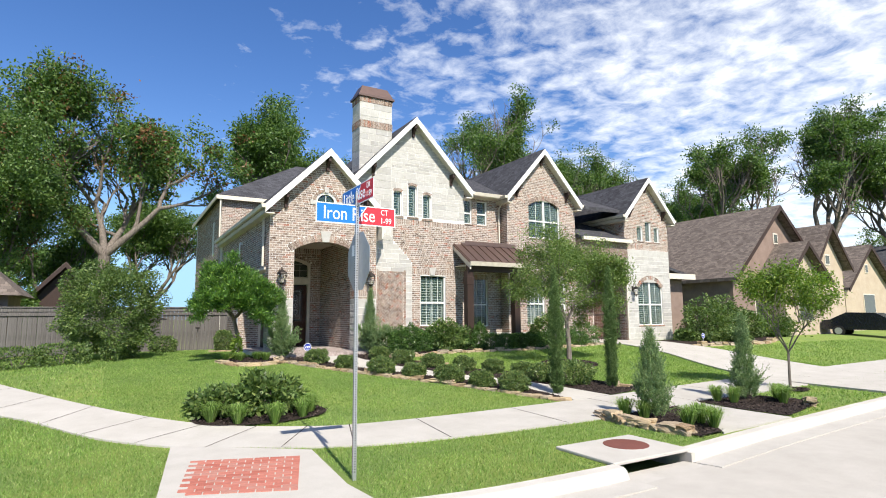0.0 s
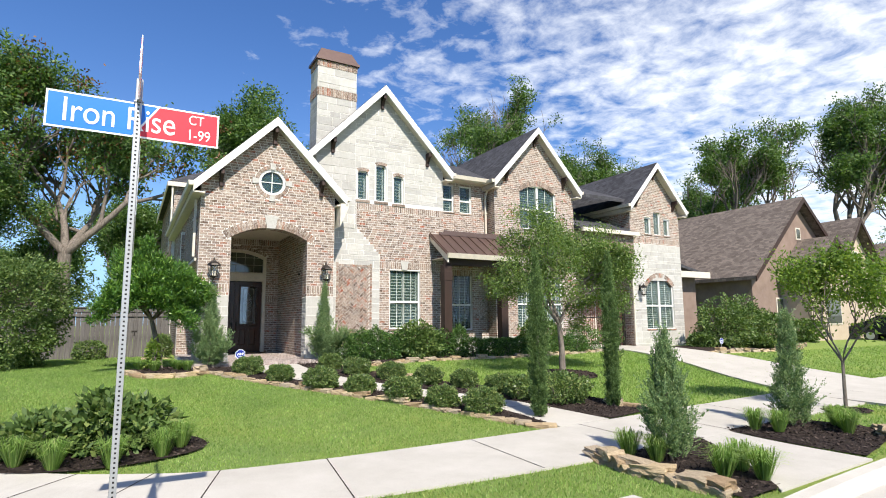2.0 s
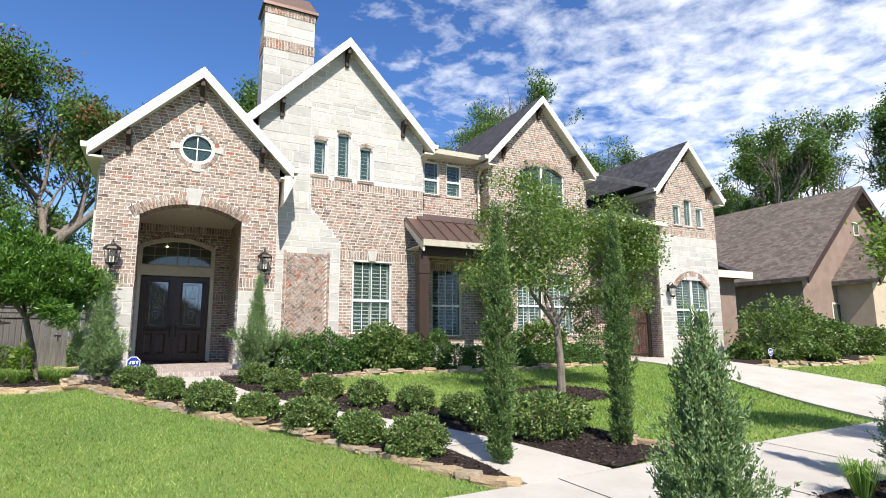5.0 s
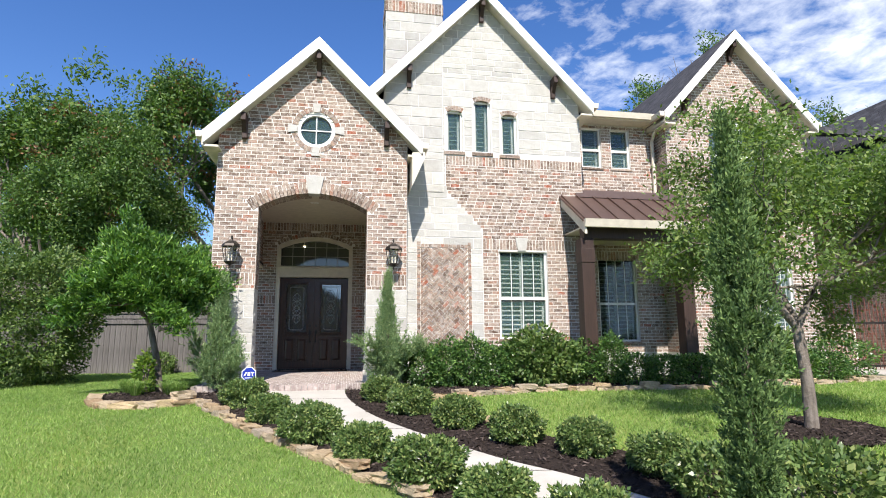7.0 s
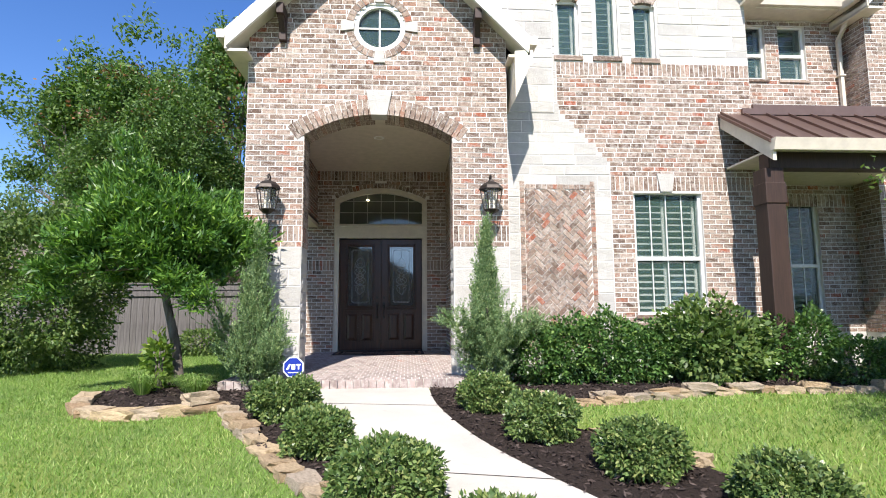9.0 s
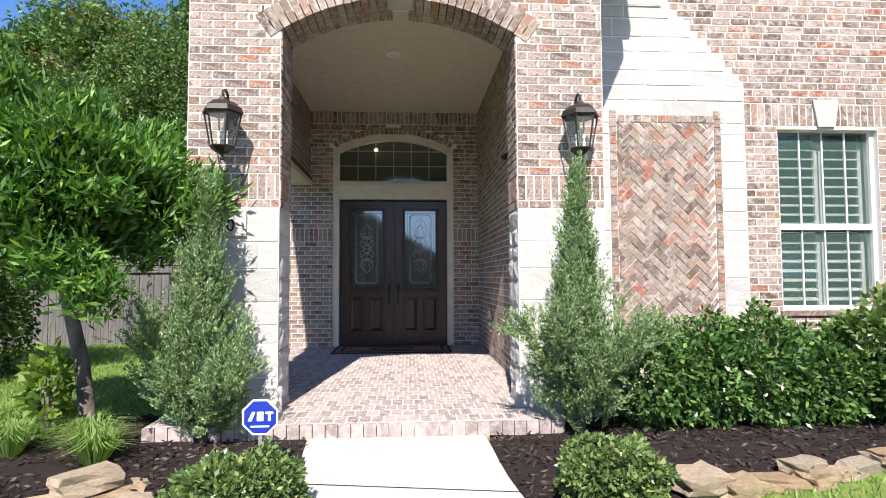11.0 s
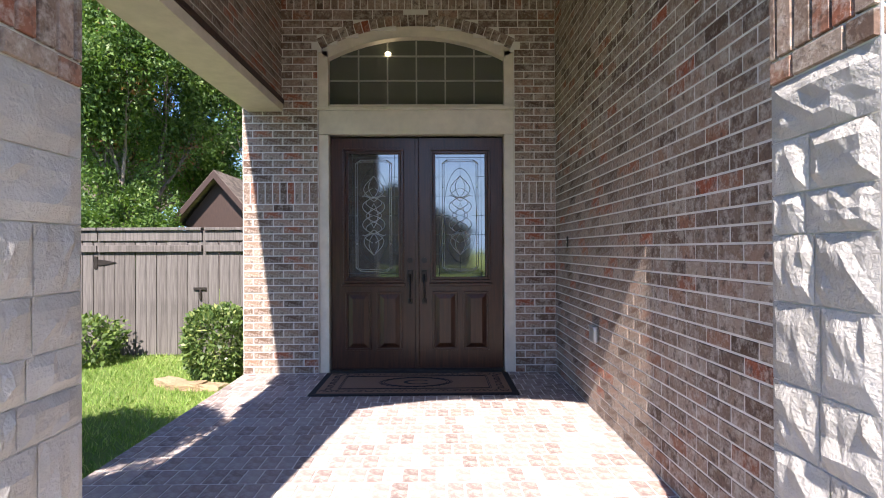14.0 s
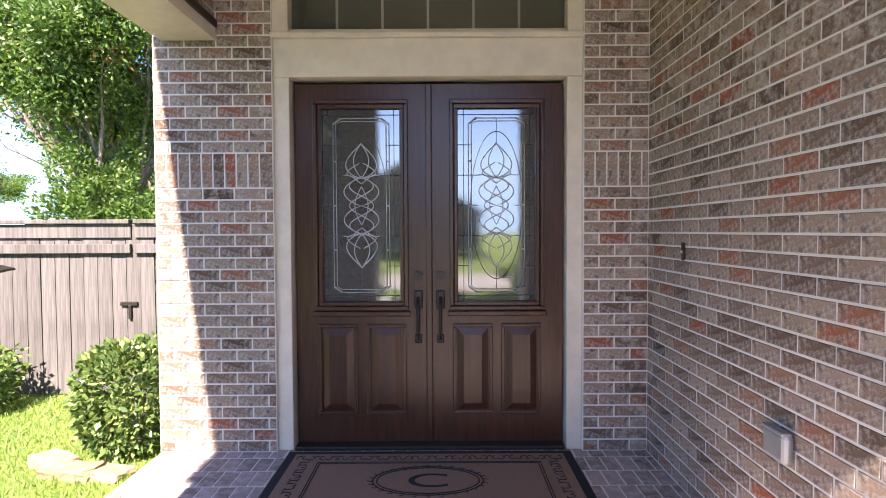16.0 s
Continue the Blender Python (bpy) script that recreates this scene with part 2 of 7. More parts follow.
c = k.ramp(k.objrand(), [(0, (0.36, 0.25, 0.15)), (0.35, (0.50, 0.39, 0.25)), (0.7, (0.43, 0.36, 0.28)), (1, (0.57, 0.44, 0.27))])
M["rock"] = k.color(k.mix(0.75, c, k.ramp(k.noise(9.0, 7.0, 0.7), [(0.3, (0.45, 0.42, 0.40)), (0.65, (1, 1, 1))]), "MULTIPLY")).bump(k.noise(22.0, 6.0, 0.7), 0.9, 0.02).m


def leaf(name, lo, hi, tip=None, thru=0.28, rough=0.5):
    k = Mat(name, rough, spec=0.35)
    stops = [(0.0, lo), (0.75, hi)]
    stops.append((1.0, tip or tuple(v * 1.2 for v in hi)))
    c = k.ramp(k.island(), stops)
    c = k.mix(0.55, c, k.ramp(k.noise(0.9, 3.0), [(0.3, (0.55, 0.6, 0.55)), (0.7, (1.15, 1.1, 1.0))]), "MULTIPLY")
    return k.color(c).translucent(k.mix(1.0, c, (1.5, 1.7, 0.7), "MULTIPLY"), thru).m


M["leaf_box"] = leaf("boxwood_leaf", (0.042, 0.088, 0.026), (0.145, 0.215, 0.068), (0.30, 0.34, 0.13), 0.2, 0.34)
M["leaf_hedge"] = leaf("hedge_leaf", (0.024, 0.066, 0.018), (0.085, 0.175, 0.045), (0.20, 0.30, 0.085), 0.22, 0.34)
M["leaf_oak"] = leaf("live_oak_leaf", (0.065, 0.115, 0.030), (0.15, 0.225, 0.065), (0.23, 0.28, 0.09), 0.35)
M["leaf_young"] = leaf("young_leaf", (0.075, 0.14, 0.025), (0.16, 0.25, 0.04), (0.25, 0.30, 0.06), 0.4)
M["leaf_far"] = leaf("woodland_leaf", (0.042, 0.090, 0.024), (0.105, 0.185, 0.048), (0.16, 0.23, 0.06), 0.3)
M["leaf_bright"] = leaf("yew_leaf", (0.030, 0.085, 0.018), (0.095, 0.205, 0.034), (0.21, 0.34, 0.06), 0.25, 0.4)
M["leaf_bush"] = leaf("privet_leaf", (0.050, 0.095, 0.026), (0.125, 0.195, 0.055), (0.20, 0.25, 0.08), 0.25)
M["leaf_cypress"] = leaf("cypress_leaf", (0.050, 0.100, 0.030), (0.125, 0.205, 0.066), (0.21, 0.29, 0.10), 0.15, 0.7)
M["leaf_juniper"] = leaf("juniper_leaf", (0.075, 0.145, 0.058), (0.215, 0.315, 0.145), (0.37, 0.44, 0.22), 0.2, 0.6)
M["leaf_brown"] = leaf("withered_leaf", (0.10, 0.045, 0.022), (0.20, 0.10, 0.045), (0.24, 0.14, 0.06), 0.2)
M["blade"] = leaf("grass_blade", (0.105, 0.19, 0.040), (0.255, 0.385, 0.105), (0.42, 0.46, 0.21), 0.4, 0.6)
M["petal"] = leaf("petal", (0.62, 0.38, 0.45), (0.75, 0.62, 0.66), (0.8, 0.76, 0.74), 0.3)
k = Mat("bark", 0.95, spec=0.2)
M["bark"] = k.color(k.ramp(k.noise(4.0, 7.0, 0.7, (3, 3, 0.7)), [(0.3, (0.07, 0.058, 0.048)), (0.7, (0.25, 0.215, 0.185))])).bump(k.noise(14.0, 6.0, 0.7), 0.8, 0.03).m
k = Mat("glass", 0.03, 0.0)
k.b.inputs["Base Color"].default_value = (0.82, 0.90, 0.87, 1)
k.b.inputs["Transmission Weight"].default_value = 1.0
k.b.inputs["IOR"].default_value = 1.45
M["glass"] = k.m
k = Mat("leaded_glass", 0.035)
k.b.inputs["Base Color"].default_value = (0.045, 0.055, 0.06, 1)
k.b.inputs["Specular IOR Level"].default_value = 1.0
k.b.inputs["IOR"].default_value = 1.9
M["leaded"] = k.bump(k.noise(150.0, 2.0), 0.05, 0.001).m
M["came"] = paint("lead_came", (0.05, 0.055, 0.06), 0.35)
# pale muntins darkened in colour, as dimmed by glass in front
M["dim"] = paint("glass_dimmed_muntin", (0.30, 0.31, 0.265), 0.5)
k = Mat("window_glass", 0.03)
k.b.inputs["Base Color"].default_value = (0.05, 0.09, 0.08, 1)
k.b.inputs["Specular IOR Level"].default_value = 0.9
k.b.inputs["Alpha"].default_value = 0.45
M["sash_glass"] = k.m
k = Mat("lamp_glass", 0.03)
k.b.inputs["Base Color"].default_value = (0.5, 0.52, 0.5, 1)
k.b.inputs["Alpha"].default_value = 0.14
M["lamp_glass"] = k.m
k = Mat("transom_glass", 0.04)
k.b.inputs["Base Color"].default_value = (0.062, 0.070, 0.054, 1)
k.b.inputs["Specular IOR Level"].default_value = 0.8
M["transom"] = k.m
M["sign_blue"] = paint("sign_blue", (0.010, 0.16, 0.62), 0.35, 0.02)
M["navy"] = paint("navy_blue", (0.012, 0.030, 0.27), 0.35, 0.02)
M["sign_red"] = paint("sign_red", (0.62, 0.030, 0.045), 0.35, 0.02)
M["sign_white"] = paint("sign_white", (0.85, 0.86, 0.86), 0.35, 0.02)
M["mat_dark"] = paint("rubber_black", (0.012, 0.011, 0.012), 0.9)
k = Mat("coir", 1.0, spec=0.1)
M["coir"] = k.color(k.mix(k.noise(150.0, 3.0), (0.19, 0.115, 0.08), (0.30, 0.20, 0.145))).bump(k.noise(200.0), 0.8, 0.006).m
k = Mat("bulb", 0.3)
k.b.inputs["Emission Color"].default_value = (1.0, 0.85, 0.55, 1)
k.b.inputs["Emission Strength"].default_value = 3.0
M["bulb"] = k.m
M["black_paint"] = paint("black_car_paint", (0.012, 0.014, 0.02), 0.15)
M["candle"] = paint("candle_ivory", (0.65, 0.60, 0.48), 0.6)
M["rust"] = paint("rusty_iron", (0.16, 0.05, 0.035), 0.8)
M["brown_brick"] = concrete("brown_brick_far", (0.19, 0.135, 0.11), (0.27, 0.20, 0.165))
M["tan_wall"] = concrete("tan_siding", (0.40, 0.32, 0.24), (0.48, 0.40, 0.31))

# ---- mesh helpers ----


class MB:
    """Collects vertices and faces of one mesh."""

    def __init__(self):
        self.v, self.f = [], []

    def add(self, vs, fs):
        o = len(self.v)
        self.v += [tuple(p) for p in vs]
        self.f += [tuple(i + o for i in f) for f in fs]
        return self

    def box(self, x0, y0, z0, x1, y1, z1, bevel=0.0):
        if bevel <= 0:
            return self.add([(x, y, z) for z in (z0, z1) for y in (y0, y1) for x in (x0, x1)],
                            [(0, 2, 3, 1), (4, 5, 7, 6), (0, 1, 5, 4), (2, 6, 7, 3), (0, 4, 6, 2), (1, 3, 7, 5)])
        bm = bmesh.new()
        bmesh.ops.create_cube(bm, size=1, matrix=Matrix.Translation(((x0 + x1) / 2, (y0 + y1) / 2, (z0 + z1) / 2)) @ Matrix.Diagonal((x1 - x0, y1 - y0, z1 - z0, 1)))
        bmesh.ops.bevel(bm, geom=bm.edges[:], offset=bevel, segments=2, affect="EDGES", profile=0.5)
        bm.verts.index_update()
        self.add([v.co for v in bm.verts], [[v.index for v in f.verts] for f in bm.faces])
        bm.free()
        return self

    def prism(self, poly, axis, a, b):
        """A closed polygon pushed from a to b along x, y or z; poly holds the two other coordinates in order."""
        def at(p, h):
            q = list(p)
            q.insert("xyz".index(axis), h)
            return q
        n = len(poly)
        self.add([at(p, a) for p in poly] + [at(p, b) for p in poly],
                 [tuple(range(n))[::-1], tuple(range(n, 2 * n))] + [(i, (i + 1) % n, n + (i + 1) % n, n + i) for i in range(n)])
        return self

    def tube(self, pts, radii, sides=8, cap=True):
        pts = [Vector(p) for p in pts]
        rings = []
        for i, p in enumerate(pts):
            d = (pts[min(i + 1, len(pts) - 1)] - pts[max(i - 1, 0)]).normalized()
            a = d.orthogonal().normalized()
            if abs(d.z) < 0.9:
                a = d.cross(Vector((0, 0, 1))).normalized()
            b = d.cross(a)
            r = radii[i] if isinstance(radii, (list, tuple)) else radii
            rings.append([p + (a * math.cos(2 * math.pi * s / sides) + b * math.sin(2 * math.pi * s / sides)) * r for s in range(sides)])
        fs = []
        for i in range(len(pts) - 1):
            for s in range(sides):
                t = (s + 1) % sides
                fs.append((i * sides + s, i * sides + t, (i + 1) * sides + t, (i + 1) * sides + s))
        if cap:
            fs += [tuple(range(sides))[::-1], tuple(range((len(pts) - 1) * sides, len(pts) * sides))]
        return self.add([p for r in rings for p in r], fs)

    def turned(self, profile, centre, sides=16):
        """A lathe shape: (radius, z) pairs about a vertical axis."""
        cx, cy, cz = centre
        n = len(profile)
        vs = [(cx + r * math.cos(2 * math.pi * s / sides), cy + r * math.sin(2 * math.pi * s / sides), cz + z) for s in range(sides) for r, z in profile]
        fs = [(s * n + i, ((s + 1) % sides) * n + i, ((s + 1) % sides) * n + i + 1, s * n + i + 1) for s in range(sides) for i in range(n - 1)]
        return self.add(vs, fs)

    def mesh(self, name, smooth=False):
        me = bpy.data.meshes.new(name)
        me.from_pydata(self.v, [], self.f)
        if smooth:
            for p in me.polygons:
                p.use_smooth = True
        return me


def part(name, mb, material, parent=None, label="", smooth=False):
    """One mesh object under a thing or a part."""
    me = mb if isinstance(mb, bpy.types.Mesh) else mb.mesh(name, smooth)
    if not me.materials:
        me.materials.append(material)
    ob = new(name, me)
    ob.parent = parent
    if label:
        ob["label"] = label
    return ob


def thing(name, label, category, group="", kind="", at=None):
    ob = new(name)
    if at is not None:
        ob.matrix_basis = at if isinstance(at, Matrix) else Matrix.Translation(at)
    return tagged(ob, label, category, group, kind)


def structure(name, mb, material, label="", category="", smooth=False):
    ob = part(name, mb, material, None, "", smooth)
    return tagged(ob, label, category, "", "structure")


def soup(name, verts, per, material):
    """A mesh of many loose polygons of `per` corners each, from an array of points."""
    v = np.asarray(verts, dtype=np.float32).reshape(-1, 3)
    n = len(v)
    me = bpy.data.meshes.new(name)
    me.vertices.add(n)
    me.vertices.foreach_set("co", v.ravel())
    me.loops.add(n)
    me.loops.foreach_set("vertex_index", np.arange(n, dtype=np.int32))
    me.polygons.add(n // per)
    me.polygons.foreach_set("loop_start", np.arange(0, n, per, dtype=np.int32))
    me.polygons.foreach_set("loop_total", np.full(n // per, per, dtype=np.int32))
    me.update(calc_edges=True)
    me.materials.append(material)
    return me


def uv_slope(me, right, down):
    """Metre-true coordinates on a roof plane."""
    uv = me.uv_layers.new(name="uv")
    for p in me.polygons:
        n = p.normal
        r = Vector((0, 0, 1)).cross(n)
        r = r.normalized() if r.length > 0.01 else Vector((1, 0, 0))
        d = n.cross(r)
        for li in p.loop_indices:
            co = me.vertices[me.loops[li].vertex_index].co
            uv.data[li].uv = (co.dot(r), co.dot(d))


rng = np.random.default_rng(7)
rnd = random.Random(5)

# ---- ground, walks, road ----
CURB = [(-60, 90), (-30, 30), (-20, 10), (-13, -3), (-10.5, -7.5), (-8, -10.6), (-5, -12.4), (-2.4, -13.0), (0, -13.05), (3.5, -12.65), (10, -12.15), (40, -11.4), (160, -11.0)]


def along(table, x):
    for (x0, y0), (x1, y1) in zip(table, table[1:]):
        if x <= x1:
            return y0 + (y1 - y0) * (x - x0) / (x1 - x0)
    return table[-1][1]


def curb_y(x):
    return sum(along(CURB, x + d) for d in (-0.6, -0.3, 0, 0.3, 0.6)) / 5


def ground_z(x, y):
    """The lawn rises from the kerb towards the house."""
    t = min(1.0, max(0.0, (y + 9.0) / 8.0))
    return -0.78 + 0.64 * t * min(1.0, max(0.35, (x + 16.0) / 9.0))


xs = sorted(set([-60 + 2.5 * i for i in range(20)] + [-10 + 0.4 * i for i in range(62)] + [15 + 2 * i for i in range(10)] + [35 + 12 * i for i in range(11)]))
rows = [0, 0.4, 0.8, 1.2, 1.6, 2, 2.5, 3, 3.5, 4, 4.5, 5, 5.5, 6, 6.5, 7, 7.5, 8, 8.5, 9, 9.5, 10, 10.5, 11, 11.5, 12, 12.5, 13.5, 15, 18, 22, 30, 45, 70, 110, 170]
mb = MB()
mb.add([(x, curb_y(x) + r, ground_z(x, curb_y(x) + r)) for x in xs for r in rows],
       [(i * len(rows) + j, (i + 1) * len(rows) + j, (i + 1) * len(rows) + j + 1, i * len(rows) + j + 1) for i in range(len(xs) - 1) for j in range(len(rows) - 1)])
lawn = structure("lawn", mb, M["turf"], "mown green lawn rising gently towards the house", "lawn", True)
mb = MB().add([(-900, -900, -1.02), (900, -900, -1.02), (900, 900, -1.02), (-900, 900, -1.02)], [(0, 1, 2, 3)])
structure("ground", mb, M["turf"], "flat ground reaching to the horizon", "ground")
mb = MB()
ends = [x for x in xs if -60 <= x <= 160]
near_road = [(x, curb_y(x) - 0.42, -0.90) for x in ends]
far_road = [(x, min(curb_y(x) - 9.5, -21.0 if x > -8 else curb_y(x) - 9.5), -0.92) for x in ends]
n = len(ends)
mb.add(near_road + far_road, [(i, n + i, n + i + 1, i + 1) for i in range(n - 1)])
road = structure("road", mb, M["road"], "pale concrete residential street", "road")
# kerb with gutter pan, open at the drain
mb = MB()
prof = [(0.0, 0.03), (-0.02, 0.025), (-0.13, 0.015), (-0.18, -0.02), (-0.22, -0.12), (-0.62, -0.105), (-0.62, -0.25), (0.0, -0.25)]


def kerb_span(x0, x1, step=0.4):
    k_n = max(2, int((x1 - x0) / step))
    cols = [x0 + (x1 - x0) * i / k_n for i in range(k_n + 1)]
    vs, fs = [], []
    for x in cols:
        e = 0.05
        tan = Vector((2 * e, curb_y(x + e) - curb_y(x - e), 0)).normalized()
        nrm = Vector((-tan.y, tan.x, 0))
        for o, h in prof:
            vs.append(Vector((x, curb_y(x), -0.78 + h)) + nrm * o)
    m = len(prof)
    for i in range(k_n):
        for j in range(m):
            j2 = (j + 1) % m
            fs.append((i * m + j, i * m + j2, (i + 1) * m + j2, (i + 1) * m + j))
    fs += [tuple(range(m)), tuple(range(k_n * m, (k_n + 1) * m))[::-1]]
    return vs, fs


for a, b in ((-25, -5.4), (-3.3, -0.15), (1.25, 60)):
    mb.add(*kerb_span(a, b))
structure("curb", mb, M["walk"], "rounded concrete curb with gutter pan", "curb")


def slab_strip(left, right, lift, thick=0.10):
    """A paved strip between two edge lines of equal length, laid on the lawn."""
    mb = MB()
    n = len(left)
    vs = []
    for (ax, ay), (bx, by) in zip(left, right):
        za, zb = ground_z(ax, ay), ground_z(bx, by)
        vs += [(ax, ay, za + lift), (bx, by, zb + lift), (ax, ay, za - thick), (bx, by, zb - thick)]
    fs = []
    for i in range(n - 1):
        a, b = 4 * i, 4 * i + 4
        fs += [(a, a + 1, b + 1, b), (a, b, b + 2, a + 2), (a + 1, a + 3, b + 3, b + 1)]
    fs += [(0, 2, 3, 1), (4 * n - 4, 4 * n - 3, 4 * n - 1, 4 * n - 2)]
    mb.add(vs, fs)
    return mb


def smooth_line(pts, n):
    """n points along a rounded line through pts, by Catmull-Rom."""
    p = [Vector((*q, 0)) for q in pts]
    p = [2 * p[0] - p[1]] + p + [2 * p[-1] - p[-2]]
    seg = len(p) - 3
    out = []
    for i in range(n):
        u = min(seg - 1e-6, i / (n - 1) * seg)
        s, t = int(u), u - int(u)
        a, b, c, d = p[s:s + 4]
        q = 0.5 * ((2 * b) + (c - a) * t + (2 * a - 5 * b + 4 * c - d) * t * t + (3 * b - a - 3 * c + d) * t ** 3)
        out.append((q.x, q.y))
    return out


inner = smooth_line([(-17, 16), (-11.5, 5), (-8.2, -2.0), (-6.5, -5.1), (-4.7, -7.5), (-3.1, -8.5), (-1.3, -8.85), (3.2, -8.8), (7.0, -8.55), (12, -8.3), (20, -8.0), (45, -7.6), (120, -7.2)], 150)
outer = smooth_line([(-19, 15), (-13.5, 4), (-10.0, -2.6), (-7.2, -6.2), (-5.8, -8.2), (-3.9, -9.6), (-1.6, -10.5), (3.2, -10.65), (7.0, -10.3), (12, -10.0), (20, -9.6), (45, -9.2), (120, -8.8)], 150)
walk_ob = structure("pavement", slab_strip(inner, outer, 0.03), M["walk"], "pale concrete sidewalk curving round the corner", "sidewalk")
# joints: dark narrow grooves across the walk
jm = MB()
for i in range(4, 146, 6):
    (ax, ay), (bx, by) = inner[i], outer[i]
    d = Vector((bx - ax, by - ay, 0)).normalized()
    s = Vector((-d.y, d.x, 0)) * 0.007
    za, zb = ground_z(ax, ay) + 0.0335, ground_z(bx, by) + 0.0335
    jm.add([(ax + s.x, ay + s.y, za), (bx + s.x, by + s.y, zb), (bx - s.x, by - s.y, zb), (ax - s.x, ay - s.y, za)], [(0, 1, 2, 3)])
part("joint", jm, M["mulch"], walk_ob)
# front walk to the porch
wl_l = smooth_line([(-0.55, -0.55), (-0.40, -1.6), (0.2, -3.1), (1.3, -4.7), (2.2, -6.0), (2.9, -7.2), (3.15, -8.82)], 40)
wl_r = smooth_line([(0.85, -0.55), (0.95, -1.8), (1.4, -3.3), (2.4, -5.1), (3.1, -6.0), (3.8, -7.2), (4.35, -8.72)], 40)
front_walk = structure("front_walk", slab_strip(wl_l, wl_r, 0.035), M["walk"], "curving pale concrete path to the porch", "path")
jm = MB()
for i in (6, 15, 24, 33):
    (ax, ay), (bx, by) = wl_l[i], wl_r[i]
    za, zb = ground_z(ax, ay) + 0.0385, ground_z(bx, by) + 0.0385
    jm.add([(ax, ay + 0.006, za), (bx, by + 0.006, zb), (bx, by - 0.006, zb), (ax, ay - 0.006, za)], [(0, 1, 2, 3)])
part("joint", jm, M["mulch"], front_walk)
# walk beyond the sidewalk towards the street, and the driveway
structure("street_walk", slab_strip(smooth_line([(4.4, -10.4), (3.6, -11.6), (2.8, -12.6)], 8), smooth_line([(5.25, -10.3), (5.1, -11.3), (5.1, -12.45)], 8), 0.028), M["walk"], "concrete walk from the sidewalk to the curb", "path")
structure("driveway", slab_strip(smooth_line([(12.9, 5), (13.3, 0.5), (13.0, -3), (11.2, -6.7), (10.6, -9), (10.2, -12.2)], 30), smooth_line([(16.4, 5), (16.2, 0.5), (16.3, -3), (15.4, -6.7), (15.2, -9), (15.6, -12.0)], 30), 0.055), M["walk"], "pale concrete driveway curving to the gate", "driveway")
# corner ramp with a brick inset
ramp = structure("corner_ramp", slab_strip([(-5.0, -8.85), (-5.3, -11.2), (-5.5, -12.6)], [(-3.25, -10.15), (-3.4, -12.0), (-3.3, -13.05)], 0.024), M["walk"], "concrete curb ramp at the corner", "ramp")
mb = MB()
A, B, C, D = Vector((-4.85, -9.95, 0)), Vector((-3.5, -10.45, 0)), Vector((-3.95, -11.95, 0)), Vector((-5.15, -11.45, 0))
nu, nv = 7, 14
for i in range(nu):
    for j in range(nv):
        off = 0.5 if j % 2 else 0.0
        u0, u1 = max(0, (i + off) / nu), min(1, (i + 1 + off) / nu)
        q = []
        for u, v in ((u0 + 0.006, j / nv + 0.005), (u1 - 0.006, j / nv + 0.005), (u1 - 0.006, (j + 1) / nv - 0.005), (u0 + 0.006, (j + 1) / nv - 0.005)):
            p = A.lerp(B, u).lerp(D.lerp(C, u), v)
            q.append((p.x, p.y, ground_z(p.x, p.y) + 0.034))
        mb.add(q + [(a, b, c - 0.03) for a, b, c in q], [(3, 2, 1, 0), (0, 1, 5, 4), (1, 2, 6, 5), (2, 3, 7, 6), (3, 0, 4, 7)])
part("paver", mb, M["paver"], ramp, "worn red clay brick inset")
# storm drain box in the kerb, with its lid
inlet = thing("storm_drain", "concrete storm drain with a dark curb slot and rusty round lid", "storm drain", at=(0.55, -12.5, -0.78))
mb = MB().box(-0.75, -0.55, 0.0, 0.78, 0.55, 0.045, 0.012).box(-0.75, -0.62, -0.35, -0.66, 0.5, 0.0).box(0.7, -0.62, -0.35, 0.78, 0.5, 0.0).box(-0.75, 0.3, -0.35, 0.78, 0.5, 0.0).box(-0.75, -1.05, -0.3, 0.78, -0.5, -0.13)
part("box", mb, M["walk"], inlet)
part("lid", MB().turned([(0.0, 0.052), (0.16, 0.054), (0.30, 0.054), (0.325, 0.05), (0.33, 0.04)], (0.2, 0.1, 0.0), 28), M["rust"], inlet, "rust-brown cast iron lid")

# ---- masonry ----
BRICK_H, BRICK_L, JOINT = 0.0765, 0.208, 0.0105
unit_brick = MB()
L2, H2 = (BRICK_L - JOINT) / 2, (BRICK_H - JOINT) / 2


def slab_piece(cx, cz, hw, hh, depth, bev):
    """A proud block on a wall plane (u, z, out): worn front, open back."""
    j = [rnd.uniform(-bev * 0.5, bev * 0.5) for _ in range(10)]
    d = depth + rnd.uniform(-0.3, 0.3) * bev
    b = bev
    vs = [(cx - hw, 0, cz - hh), (cx + hw, 0, cz - hh), (cx + hw, 0, cz + hh), (cx - hw, 0, cz + hh),
          (cx - hw + b * 0.4 + j[0], d * 0.8, cz - hh + b * 0.4), (cx + hw - b * 0.4 + j[1], d * 0.8, cz - hh + b * 0.4), (cx + hw - b * 0.4 + j[2], d * 0.8, cz + hh - b * 0.4 + j[3]), (cx - hw + b * 0.4, d * 0.8, cz + hh - b * 0.4 + j[4]),
          (cx - hw + b + j[5], d, cz - hh + b), (cx + hw - b + j[6], d, cz - hh + b + j[7]), (cx + hw - b, d, cz + hh - b + j[8]), (cx - hw + b + j[9], d, cz + hh - b)]
    fs = []
    for r in (0, 4):
        for i in range(4):
            fs.append((r + i, r + (i + 1) % 4, r + 4 + (i + 1) % 4, r + 4 + i))
    fs.append((8, 9, 10, 11))
    return vs, fs


